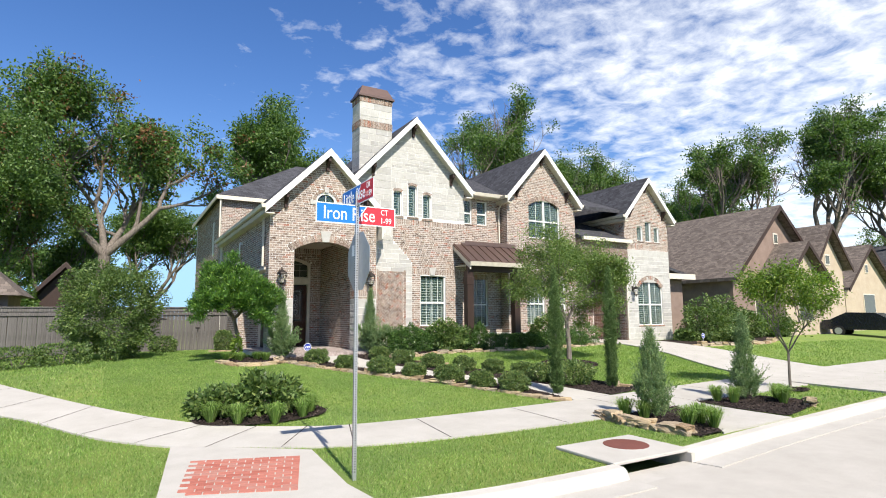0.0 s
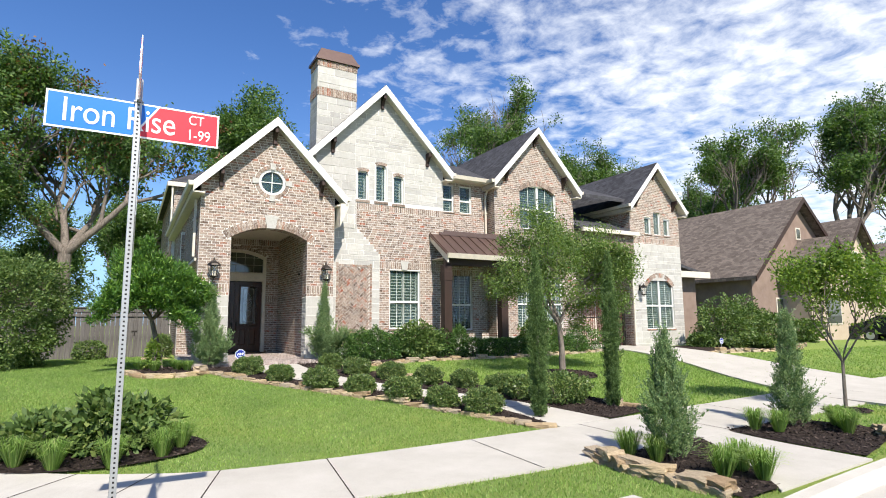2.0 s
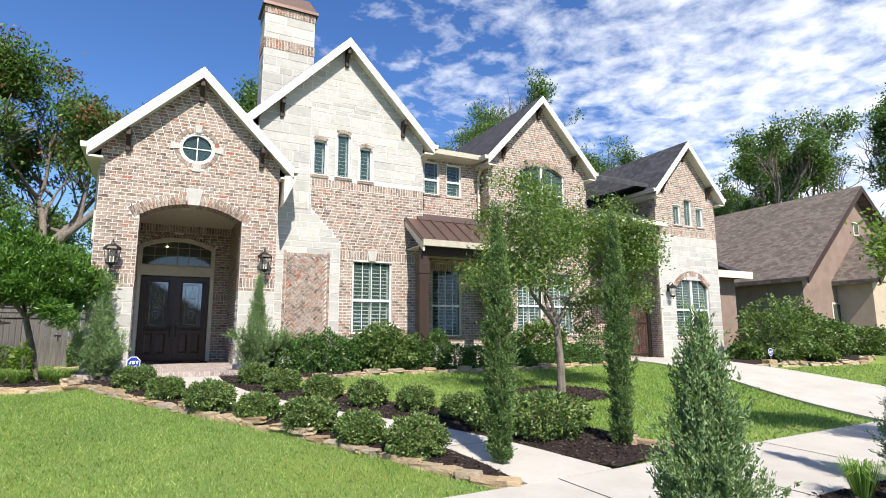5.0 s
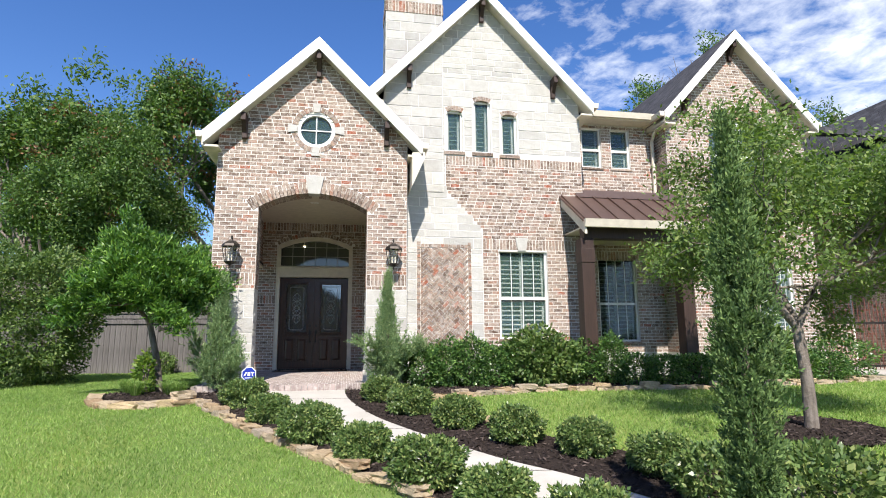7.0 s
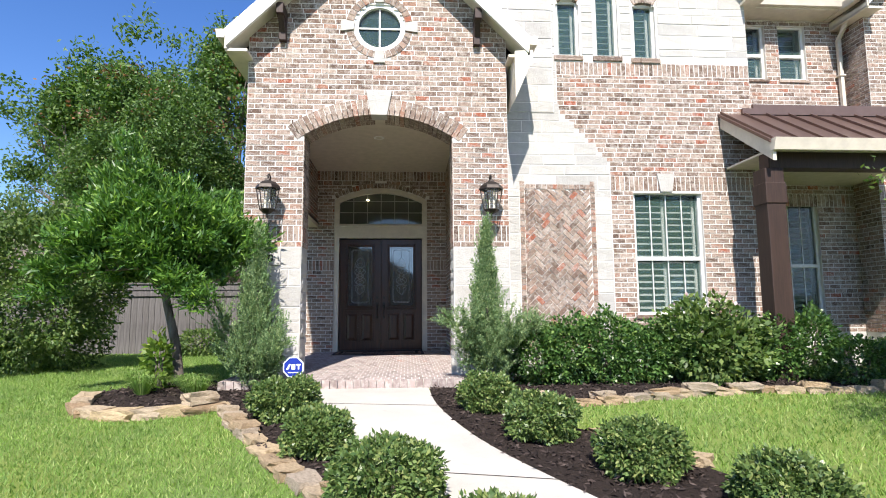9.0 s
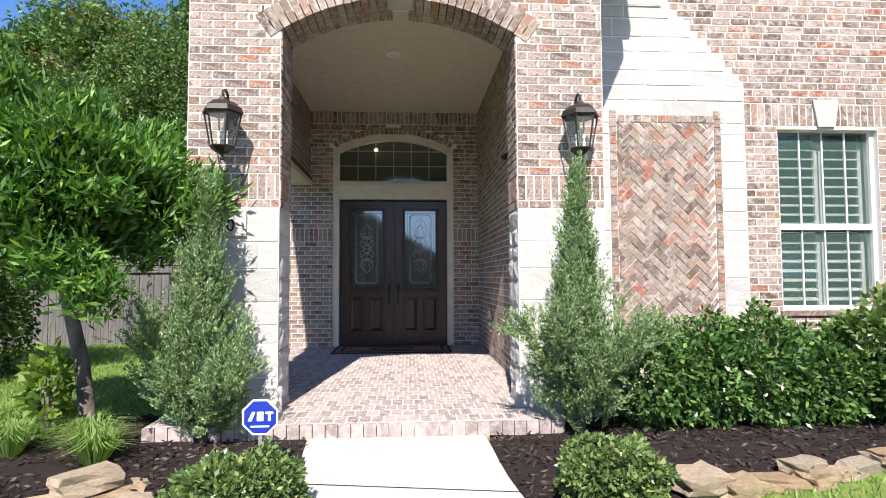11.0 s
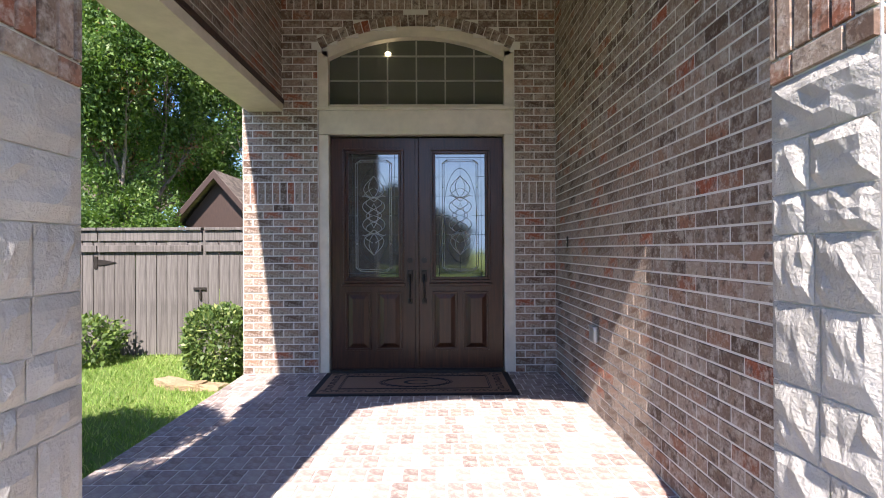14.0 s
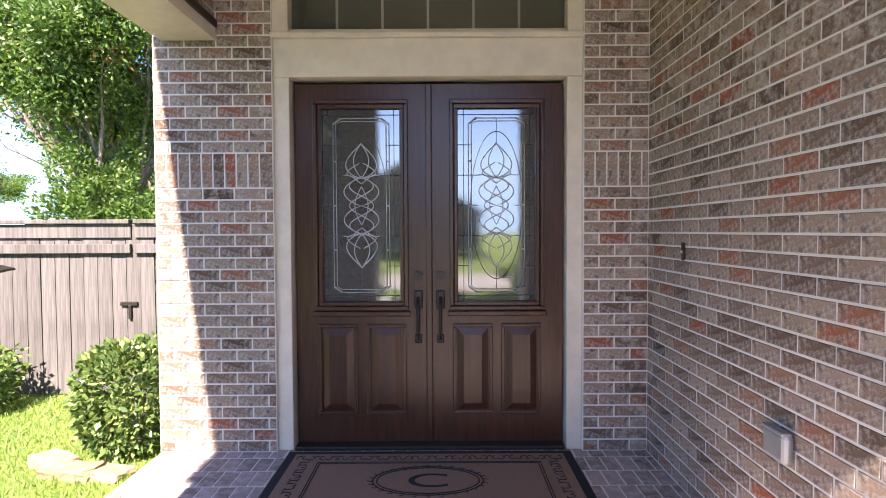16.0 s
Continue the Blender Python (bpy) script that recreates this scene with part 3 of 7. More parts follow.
def cut(spans, a, b):
    """spans without the stretch a..b"""
    out = []
    for s, e in spans:
        if b <= s or a >= e:
            out.append((s, e))
        else:
            if a > s:
                out.append((s, a))
            if b < e:
                out.append((b, e))
    return out


def courses(z0, z1, soldiers=()):
    z, i, out = z0, 0, []
    while z < z1 - 0.02:
        band = next((b for b in soldiers if b[0] - 0.04 <= z < b[1] - 0.05), None)
        if band:
            out.append((z, min(band[1], z1), "s", i))
            z = band[1]
        else:
            top = min(z + BRICK_H, z1)
            nxt = next((b[0] for b in soldiers if z + 0.03 < b[0] < top + 0.04), None)
            out.append((z, nxt or top, "r", i))
            z = nxt or top
        i += 1
    return out


def to_world(org, u, n, vs):
    o, u, n = Vector(org), Vector(u), Vector(n)
    return [o + u * a + n * d + Vector((0, 0, z)) for a, d, z in vs]


def masonry(ob, org, u, n, z0, z1, spans, what="brick", soldiers=(), proud=0.0035, near=None, seed=1):
    """Lays bricks or stones on the plane of a wall. spans(z) gives the stretches to fill; near(a, z) picks single pieces."""
    r = random.Random(seed)
    mb = MB()
    flip = Vector(u).cross(Vector((0, 0, 1))).dot(Vector(n)) < 0
    rot = Matrix((Vector(u), Vector(n), Vector((0, 0, 1)))).transposed().to_4x4()
    if what == "brick":
        rows_b = courses(z0, z1, soldiers)
    else:
        rows_b, z = [], z0
        while z < z1 - 0.05:
            h = r.choice((0.12, 0.16, 0.2, 0.24, 0.29))
            if z1 - z - h < 0.12:
                h = z1 - z
            rows_b.append((z, z + h, "t", len(rows_b)))
            z += h
    shared, count = None, 0
    for za, zb, kind, i in rows_b:
        for a, b in spans((za + zb) / 2):
            if b - a < 0.03:
                continue
            x = a
            if kind == "r":
                first = BRICK_L * (1.0 if i % 2 else 0.5)
            while x < b - 0.012:
                if kind == "s":
                    w = BRICK_H
                elif kind == "r":
                    w = first if x == a else BRICK_L
                else:
                    w = r.uniform(0.28, 0.75) if b - a > 0.6 else r.uniform(0.17, 0.4)
                if b - x - w < (0.03 if kind != "t" else 0.16):
                    w = b - x
                e = x + w
                whole = kind == "r" and abs(w - BRICK_L) < 1e-6 and abs(zb - za - BRICK_H) < 1e-6
                cx, cz = (x + e) / 2, (za + zb) / 2
                if kind == "t":
                    vs, fs = slab_piece(cx, cz, w / 2 - 0.007, (zb - za) / 2 - 0.007, proud + r.uniform(-0.3, 0.6) * proud, 0.009 if proud > 0.015 else 0.004)
                else:
                    vs, fs = slab_piece(cx, cz, w / 2 - JOINT / 2, (zb - za) / 2 - JOINT / 2, proud + r.uniform(-0.001, 0.0015), 0.003)
                if near and near(cx, cz) and count < 300 and (whole or kind != "r"):
                    if kind == "r":
                        if shared is None:
                            sv, sf = slab_piece(0, 0, L2, H2, proud, 0.003)
                            sm = MB().add(sv, [f[::-1] for f in sf] if flip else sf)
                            shared = sm.mesh("brick")
                            shared.materials.append(M["brick_piece"])
                        pm = shared
                    else:
                        pv = [(p[0] - cx, p[1], p[2] - cz) for p in vs]
                        pm = MB().add(pv, [f[::-1] for f in fs] if flip else fs).mesh("stone" if kind == "t" else "brick")
                        pm.materials.append(M["stone_piece"] if kind == "t" else M["brick_piece"])
                    po = new("stone" if kind == "t" else "brick", pm)
                    po.parent = ob
                    o = Vector(org) + Vector(u) * cx + Vector((0, 0, cz)) + Vector(n) * r.uniform(-0.001, 0.0015)
                    po.matrix_basis = Matrix.Translation(o) @ rot
                    count += 1
                else:
                    mb.add(to_world(org, u, n, vs), [f[::-1] for f in fs] if flip else fs)
                x = e
    if mb.v:
        tagged(part("stonework" if what == "stone" else "brickwork", mb, M["stone"] if what == "stone" else M["brick"], ob), kind="stuff")


def wall_body(name, org, u, n, z0, z1, spans, thick, label, step=BRICK_H, inner=0.0):
    """The solid wall behind the pieces, in layers, with its openings going through."""
    mb = MB()
    z = z0
    flip = Vector(u).cross(Vector((0, 0, 1))).dot(Vector(n)) < 0
    layers = []
    while z < z1 - 1e-6:
        t = min(z1, z + step)
        s = tuple((round(a, 4), round(b, 4)) for a, b in spans((z + t) / 2))
        if layers and layers[-1][2] == s:
            layers[-1] = (layers[-1][0], t, s)
        else:
            layers.append((z, t, s))
        z = t
    for za, zb, s in layers:
        for a, b in s:
            vs = [(x, d, zz) for zz in (za, zb) for d in (0, -thick) for x in (a, b)]
            fs = [(0, 2, 3, 1), (4, 5, 7, 6), (0, 1, 5, 4), (2, 6, 7, 3), (0, 4, 6, 2), (1, 3, 7, 5)]
            mb.add(to_world(org, u, n, vs), [f[::-1] for f in fs] if flip else fs)
    return structure(name, mb, M["mortar"], label, "wall")


def voussoirs(parent, cx, zc, r0, r1, a0, a1, count, y0, y1, material, name="brick", skip=()):
    """Wedge bricks of an arch in a wall that faces -y, from y0 (front) to y1."""
    for i in range(count):
        if i in skip:
            continue
        b0, b1 = a0 + (a1 - a0) * (i + 0.06) / count, a0 + (a1 - a0) * (i + 0.94) / count
        mb = MB()
        q = [(cx + r * math.sin(b), zc + r * math.cos(b)) for r, b in ((r0, b0), (r0, b1), (r1, b1), (r1, b0))]
        d = rnd.uniform(-0.003, 0.003)
        mb.prism(q, "y", y0 + d, y1)
        part(name, mb, material, parent)


X, Y, NX, NY = (1, 0, 0), (0, 1, 0), (-1, 0, 0), (0, -1, 0)


def rock_face(w, h, depth, seed):
    """A split-faced block: a knobbly front on a plane (u, out, z), sides to the back."""
    n, m = 7, 5
    vs, fs = [], []
    for j in range(m):
        for i in range(n):
            u, v = i / (n - 1) * 2 - 1, j / (m - 1) * 2 - 1
            rim = max(abs(u) ** 4, abs(v) ** 4)
            d = 0.004 if rim > 0.99 else depth * (0.7 - 0.3 * rim + 0.8 * noise.noise(Vector((u * 2.2 * w / 0.25, v * 2.2 * h / 0.25, seed))))
            vs.append((u * w / 2 * (1.0 if rim > 0.99 else 0.98), max(d, 0.004 if rim > 0.99 else 0.008), v * h / 2 * (1.0 if rim > 0.99 else 0.97)))
    for j in range(m - 1):
        for i in range(n - 1):
            a = j * n + i
            fs += [(a, a + 1, a + n + 1), (a, a + n + 1, a + n)]
    return MB().add(vs, fs)


# entry gable front
EC, ER, EZ, EY, ET = 0.182, 1.93, 1.77, -0.17, 0.42
HALF = math.asin(1.065 / 1.93) + 0.06
SKEW = math.tan(HALF)
JR = 0.035


def arch_half(z):
    if z < 3.38:
        return 1.065
    return math.sqrt(max(0.0, ER ** 2 - (z - EZ) ** 2)) if z < 3.70 else 0.0


def entry_outer(z):
    h = min(1.87, 6.78 - z)
    return [(EC - h, EC + h)] if h > 0.02 else []


def entry_wall(z):
    s = entry_outer(z)
    a = arch_half(z)
    if z > 3.37:
        a = min(math.sqrt(max(0.0, (ER + 0.11) ** 2 - (z - EZ) ** 2)), SKEW * (z - EZ) - 0.02) if z < EZ + ER + 0.11 else 0.0
    if a:
        s = cut(s, EC - a, EC + a)
    if abs(z - 5.04) < 0.37:
        r = math.sqrt(0.37 ** 2 - (z - 5.04) ** 2)
        s = cut(s, EC - r, EC + r)
    return s


def entry_face(z):
    s = entry_wall(z)
    r1 = ER + 0.24
    if 3.31 < z < EZ + r1:
        h = min(math.sqrt(r1 ** 2 - (z - EZ) ** 2), (SKEW + 0.001) * (z - EZ) + 0.01)
        s = cut(s, EC - h, EC + h)
    if abs(z - 5.04) < 0.50:
        r = math.sqrt(0.50 ** 2 - (z - 5.04) ** 2)
        s = cut(s, EC - r, EC + r)
    return s


SOLD = ((1.85, 2.08),)
w_entry = wall_body("wall_entry", (0, EY, 0), X, NY, -0.2, 6.78, entry_wall, ET, "pale brick and limestone entry gable with arched opening")
masonry(w_entry, (0, EY, 0), X, NY, -0.16, 1.775, entry_face, "stone", proud=0.005, near=lambda a, z: True, seed=3)
masonry(w_entry, (0, EY, 0), X, NY, 1.775, 6.76, entry_face, "brick", SOLD, near=lambda a, z: 1.8 < z < 3.6, seed=4)
voussoirs(w_entry, EC, EZ, ER, ER + 0.235, -HALF, HALF, 34, EY - 0.010, EY + ET + 0.012, M["brick_piece"], skip=(16, 17))
mb = MB().prism([(EC - 0.115, 3.69), (EC + 0.115, 3.69), (EC + 0.185, 4.05), (EC - 0.185, 4.05)], "y", EY - 0.035, EY + 0.2)
part("keystone", mb, M["stone"], w_entry, "white limestone keystone")
voussoirs(w_entry, EC, 5.04, 0.385, 0.49, 0, 2 * math.pi, 32, EY - 0.012, EY + 0.1, M["brick_piece"])
for ang in range(4):
    a = ang * math.pi / 2
    mb = MB()
    q = [(EC + r * math.sin(a) + s * math.cos(a), 5.04 + r * math.cos(a) - s * math.sin(a)) for r, s in ((0.37, -0.06), (0.37, 0.06), (0.56, 0.085), (0.56, -0.085))]
    part("keystone", mb.prism(q, "y", EY - 0.03, EY + 0.1), M["stone"], w_entry)
# jambs of the arch: rough stone below, brick above
for sx, nn in ((EC - 1.065, X), (EC + 1.065, NX)):
    masonry(w_entry, (sx, EY, 0), Y, nn, 1.775, 3.38, lambda z: [(0.0, ET)], "brick", SOLD, proud=0.012, seed=12)
    rs = random.Random(11 if sx < 0 else 15)
    z = -0.16
    while z < 1.74:
        h = min(rs.choice((0.12, 0.16, 0.2, 0.24)), 1.775 - z)
        if 1.775 - z - h < 0.08:
            h = 1.775 - z
        edges = (0.0, ET) if rs.random() < 0.4 else (0.0, ET * rs.uniform(0.35, 0.65), ET)
        for a, b in zip(edges, edges[1:]):
            part("stone", rock_face(b - a - 0.004, h - 0.004, 0.024, rs.random() * 50), M["stone_piece"], w_entry).matrix_basis = Matrix.Translation((sx, EY + (a + b) / 2, z + h / 2)) @ Matrix((Vector(Y), Vector(nn), Vector((0, 0, 1)))).transposed().to_4x4()
        z += h
for sx, wd in ((EC + 1.065, 0.2), (-1.69, 0.8)):
    masonry(w_entry, (sx, EY + ET, 0), X, Y, -0.05, 3.38, lambda z: [(0.0, wd)], "brick", seed=13)
# plinth stones at the foot of the piers
for x0, x1 in ((-1.72, EC - 1.02), (EC + 1.02, 2.07)):
    part("plinth", MB().box(x0, EY - 0.035, -0.17, x1, EY - 0.004, 0.22, 0.012), M["stone"], w_entry, "proud limestone plinth course")
# porch side: beam over an open bay on the -x side
def left_side(z):
    s = [(0.0, 9.4)]
    if z < 2.80:
        s = cut(s, 0.25, 4.56)
    return s if z < 4.62 else [(0.0, 9.4)]


w_left = wall_body("wall_left", (-1.69, 0, 0), Y, NX, -0.2, 4.75, lambda z: cut(left_side(z), 0.0, 0.25), 0.29, "brick side wall over the open porch bay")
masonry(w_left, (-1.69, 0, 0), Y, NX, -0.16, 1.775, lambda z: [(EY, 0.25)], "stone", proud=0.012, seed=21)
masonry(w_left, (-1.69, 0, 0), Y, NX, 1.775, 4.72, lambda z: [(EY if a == 0.0 else a, b) for a, b in left_side(z)], "brick", seed=22)
masonry(w_left, (-1.69, 0, 0), Y, NX, -0.16, 1.775, lambda z: [(4.31, 9.4)], "brick", seed=23)
masonry(w_left, (-1.40, 0, 0), Y, X, 2.84, 4.0, lambda z: [(0.25, 4.3)], "brick", seed=24, near=lambda a, z: a > 1.5)
mb = MB().box(-1.74, 0.255, 2.72, -1.38, 4.29, 2.80)
structure("trim", mb, M["cream"], "cream painted beam soffit of the porch", "trim")
structure("trim", MB().box(-1.385, 0.26, 2.80, -1.365, 4.28, 2.845), M["beam"], "dark flashing strip over the beam", "trim")
# porch back wall with the door opening
TR = 1.02


def door_top(z):
    if z < 3.36:
        return TR
    rr, zc = 2.13, 3.62 - 2.13
    return math.sqrt(max(0, rr ** 2 - (z - zc) ** 2)) if z < 3.62 else 0


def back_wall(z):
    s = [(-1.80, 1.56)]
    h = door_top(z)
    return cut(s, -h, h) if h else s


def back_face(z):
    s = [(-1.80, 1.45)]
    h = door_top(z) if z < 3.33 else 0
    if 3.33 <= z < 3.73:
        h = min(TR + 0.06, math.sqrt(max(0, 2.24 ** 2 - (z - 1.49) ** 2)))
    return cut(s, -h, h) if h else s


w_back = wall_body("wall_porch_back", (0, 4.30, 0), X, NY, -0.1, 4.1, back_wall, 0.25, "brown brick porch wall around the double door")
masonry(w_back, (0, 4.30, 0), X, NY, 0.0, 4.0, back_face, "brick", ((1.76, 1.99), (3.78, 4.0)), near=lambda a, z: z < 2.9, seed=31)
ha = math.asin(TR / 2.2)
voussoirs(w_back, 0, 1.49, 2.135, 2.235, -ha, ha, 26, 4.288, 4.36, M["brick_piece"])
w_right = wall_body("wall_porch_right", (1.45, 0, 0), Y, NX, -0.1, 4.1, lambda z: [(0.255, 4.55)], 0.6, "brown brick porch side wall")
masonry(w_right, (1.45, 0, 0), Y, NX, 0.0, 4.0, lambda z: [(0.255, 4.3)], "brick", near=lambda a, z: a > 1.75 and z < 2.6, seed=32)
structure("ceiling", MB().box(-1.6, 0.2, 4.0, 1.6, 4.5, 4.08), M["ceiling"], "cream painted porch ceiling", "ceiling")
# porch floor: brick paving on a slab
pf = structure("porch_floor", MB().box(-1.80, -0.62, -0.40, 1.52, 4.5, -0.004), M["mortar"], "tumbled brick porch floor in rows", "floor")
floor_mesh = {}


def floor_brick(lx, ly, lz):
    key = (round(lx, 3), round(ly, 3), round(lz, 3))
    if key not in floor_mesh:
        me = MB().box(-lx / 2, -ly / 2, -lz, lx / 2, ly / 2, 0, 0.0).mesh("brick")
        me.materials.append(M["porch"])
        floor_mesh[key] = me
    return floor_mesh[key]


rest = MB()
row, y = 0, -0.60
fcount = 0
while y < 4.26:
    x = -1.80 + (0.0 if row % 2 else -0.05)
    while x < 1.45:
        x0, x1 = max(x, -1.80), min(x + 0.1, 1.45)
        if x1 - x0 > 0.03:
            z = rnd.uniform(-0.0015, 0.0015)
            if abs(x1 - x0 - 0.1) < 1e-4 and 1.3 < y < 3.6 and fcount < 300:
                o = new("brick", floor_brick(0.088, 0.182, 0.03))
                o.parent, o.location = pf, ((x0 + x1) / 2, y + 0.1, z)
                fcount += 1
            else:
                rest.box(x0 + 0.006, y + 0.009, -0.03, x1 - 0.006, y + 0.191, z)
        x += 0.1
    y += 0.2
    row += 1
x = -1.80
while x < 1.46:
    rest.box(x + 0.004, -0.66, -0.17, x + 0.096, -0.615, 0.0)
    x += 0.1
tagged(part("paving", rest, M["porch"], pf), kind="stuff")

# main wall with chimney breast
MY = 0.45


def main_out(z):
    l, r = 2.1, 6.2
    if z > 5.9:
        h = (8.72 - z) / 1.039
        l, r = max(1.6, 3.85 - h), min(6.2, 3.85 + h)
    return [(l, r)] if r > l else []


UPW = ((3.00, 3.38, 4.96, 5.93), (3.64, 4.03, 4.96, 6.20), (4.28, 4.66, 4.94, 5.90))
WIN1 = (4.16, 5.28, 0.79, 2.74)
PAN = (2.42, 3.46, 0.36, 2.76)


def main_wall(z):
    s = main_out(z)
    if WIN1[2] < z < WIN1[3]:
        s = cut(s, WIN1[0], WIN1[1])
    for a, b, c, d in UPW:
        if c < z < d:
            t = 0
            if z > d - 0.08:
                t = 0.06 * (z - d + 0.08) / 0.08
            s = cut(s, a + t, b - t)
    return s


def stone_edge(z):
    if z < 3.2:
        return 3.80
    if z < 4.05:
        return 3.80 - (z - 3.2) * 0.82 / 0.85
    return 2.98 if z < 4.86 else 9.0


def main_stone(z):
    s = [(max(a, 2.05), min(b, stone_edge(z))) for a, b in main_wall(z)]
    s = [q for q in s if q[1] > q[0]]
    if PAN[2] - 0.1 < z < PAN[3] + 0.08:
        s = cut(s, PAN[0] - 0.08, PAN[1] + 0.08)
    for a, b, c, d in UPW:
        if c - 0.1 < z < d + 0.08:
            s = cut(s, a - 0.03, b + 0.03)
    return s


def main_brick(z):
    s = [(max(a, stone_edge(z)), b) for a, b in main_wall(z)]
    return [q for q in s if q[1] > q[0]]


w_main = wall_body("wall_main", (0, MY, 0), X, NY, -0.2, 8.72, main_wall, 0.25, "pale brick and limestone front wall with chimney breast")
masonry(w_main, (0, MY, 0), X, NY, -0.16, 8.70, main_stone, "stone", proud=0.006, near=lambda a, z: z < 6.0, seed=41)
masonry(w_main, (0, MY, 0), X, NY, 0.45, 4.86, main_brick, "brick", ((2.74, 2.98), (4.64, 4.86)), near=lambda a, z: z < 2.9 and a > 5.2, seed=42)
masonry(w_main, (0, MY, 0), X, NY, -0.16, 0.45, lambda z: [(3.8, 6.2)], "stone", proud=0.02, seed=43)
part("keystone", MB().prism([(4.60, 2.73), (4.79, 2.73), (4.84, 3.02), (4.55, 3.02)], "y", MY - 0.03, MY + 0.1), M["stone"], w_main)
for a, b, c, d in UPW:
    voussoirs(w_main, (a + b) / 2, d - 0.34, 0.345, 0.45, -0.52, 0.52, 7, MY - 0.012, MY + 0.1, M["brick_piece"])
    part("sill", MB().box(a - 0.05, MY - 0.03, c - 0.08, b + 0.05, MY + 0.1, c, 0.006), M["brick_piece"], w_main)
# herringbone panel, set diagonally inside a brick border
S, c45 = 0.08, math.sqrt(0.5)
PCX, PCZ = (PAN[0] + PAN[1]) / 2, (PAN[2] + PAN[3]) / 2
for v in range(-34, 34):
    for q in range(-11, 12):
        for ox, w, h in ((v + 4 * q, 2, 1), (v + 3 + 4 * q, 1, 2)):
            cx, cz = (ox + w / 2 - v * 0) * S, (v + h / 2) * S
            px, pz = (cx - cz) * c45 + PCX, (cx + cz) * c45 + PCZ
            if not (PAN[0] - 0.04 < px < PAN[1] + 0.04 and PAN[2] - 0.04 < pz < PAN[3] + 0.04):
                continue
            hw, hh = w * S / 2 - 0.005, h * S / 2 - 0.005
            mb = MB()
            cor = []
            for dx, dz in ((-hw, -hh), (hw, -hh), (hw, hh), (-hw, hh)):
                x, z = px + (dx - dz) * c45, pz + (dx + dz) * c45
                cor.append((min(max(x, PAN[0]), PAN[1]), min(max(z, PAN[2]), PAN[3])))
            d = MY - 0.008 - rnd.uniform(0, 0.003)
            mb.prism(cor, "y", d, MY + 0.01)
            part("brick", mb, M["brick_piece"], w_main)
mb = MB()
z = PAN[2] - 0.08
while z < PAN[3] + 0.05:
    for x in (PAN[0] - 0.078, PAN[1] + 0.004):
        mb.box(x, MY - 0.012, z + 0.004, x + 0.072, MY + 0.02, z + 0.084)
    z += 0.09
x = PAN[0]
while x < PAN[1] - 0.02:
    mb.box(x + 0.004, MY - 0.012, PAN[3] + 0.004, x + 0.082, MY + 0.02, PAN[3] + 0.074)
    mb.box(x + 0.004, MY - 0.012, PAN[2] - 0.076, x + 0.082, MY + 0.02, PAN[2] - 0.004)
    x += 0.088
tagged(part("border", mb, M["brick"], w_main, "brick border of the herringbone panel"), kind="stuff")

# chimney above the eaves
def box_wall(name, x0, y0, x1, y1, z0, z1, label, what="stone", seed=1, front=True, bricks=((0, 0),), thick=0.2):
    """Four walls in masonry: front (-y) and the two sides get pieces."""
    ob = structure(name, MB().box(x0, y0, z0, x1, y1, z1), M["mortar"], label, "wall")
    sides = [((x0, y0, 0), X, NY, x1 - x0), ((x0, y0, 0), Y, NX, y1 - y0), ((x1, y0, 0), Y, X, y1 - y0)]
    for i, (o, u, n_, ln) in enumerate(sides):
        z = z0
        for b0, b1 in list(bricks) + [(z1, z1)]:
            if b0 > z:
                masonry(ob, o, u, n_, z, b0, lambda q: [(0, ln)], what, proud=0.007 if what == "stone" else 0.004, seed=seed + i)
            if b1 > b0:
                masonry(ob, o, u, n_, b0, b1, lambda q: [(-0.02, ln + 0.02)], "brick", ((b0, b1),), proud=0.022, seed=seed + i)
            z = max(z, b1)
    return ob


box_wall("chimney", 1.62, MY - 0.02, 2.92, MY + 0.75, 4.0, 9.42, "tall limestone chimney with brick bands", seed=51, bricks=((8.22, 8.5), (9.2, 9.42)))
cap = MB().box(1.54, MY - 0.1, 9.42, 3.0, MY + 0.83, 9.50)
cap.add([(1.57, MY - 0.07, 9.5), (2.97, MY - 0.07, 9.5), (2.97, MY + 0.8, 9.5), (1.57, MY + 0.8, 9.5), (1.75, MY + 0.12, 9.9), (2.79, MY + 0.12, 9.9), (2.79, MY + 0.6, 9.9), (1.75, MY + 0.6, 9.9)],
        [(0, 1, 5, 4), (1, 2, 6, 5), (2, 3, 7, 6), (3, 0, 4, 7), (4, 5, 6, 7)])
chimney_cap = part("chimney_cap", cap, M["bronze"], bpy.data.objects["chimney"], "brown metal chimney cap")

# recessed wall over and behind the metal awning
RY = 1.50
PAIR = ((6.72, 7.26, 5.10, 6.17), (7.52, 8.05, 5.10, 6.17))
WIN2 = (7.00, 8.03, 0.71, 2.76)


def rec_wall(z):
    s = [(6.0, 9.0)]
    for a, b, c, d in (*PAIR, WIN2):
        if c < z < d:
            s = cut(s, a, b)
    return s


w_rec = wall_body("wall_recess", (0, RY, 0), X, NY, -0.2, 6.26, rec_wall, 0.25, "shaded brick wall set back behind the metal awning")
masonry(w_rec, (0, RY, 0), X, NY, 0.45, 6.25, lambda z: [(max(a, 6.2), min(b, 8.75)) for a, b in rec_wall(z) if b > 6.25], "brick", ((2.70, 2.94),), seed=61)
masonry(w_rec, (0, RY, 0), X, NY, -0.16, 0.45, lambda z: [(6.2, 8.75)], "stone", proud=0.005, seed=62)
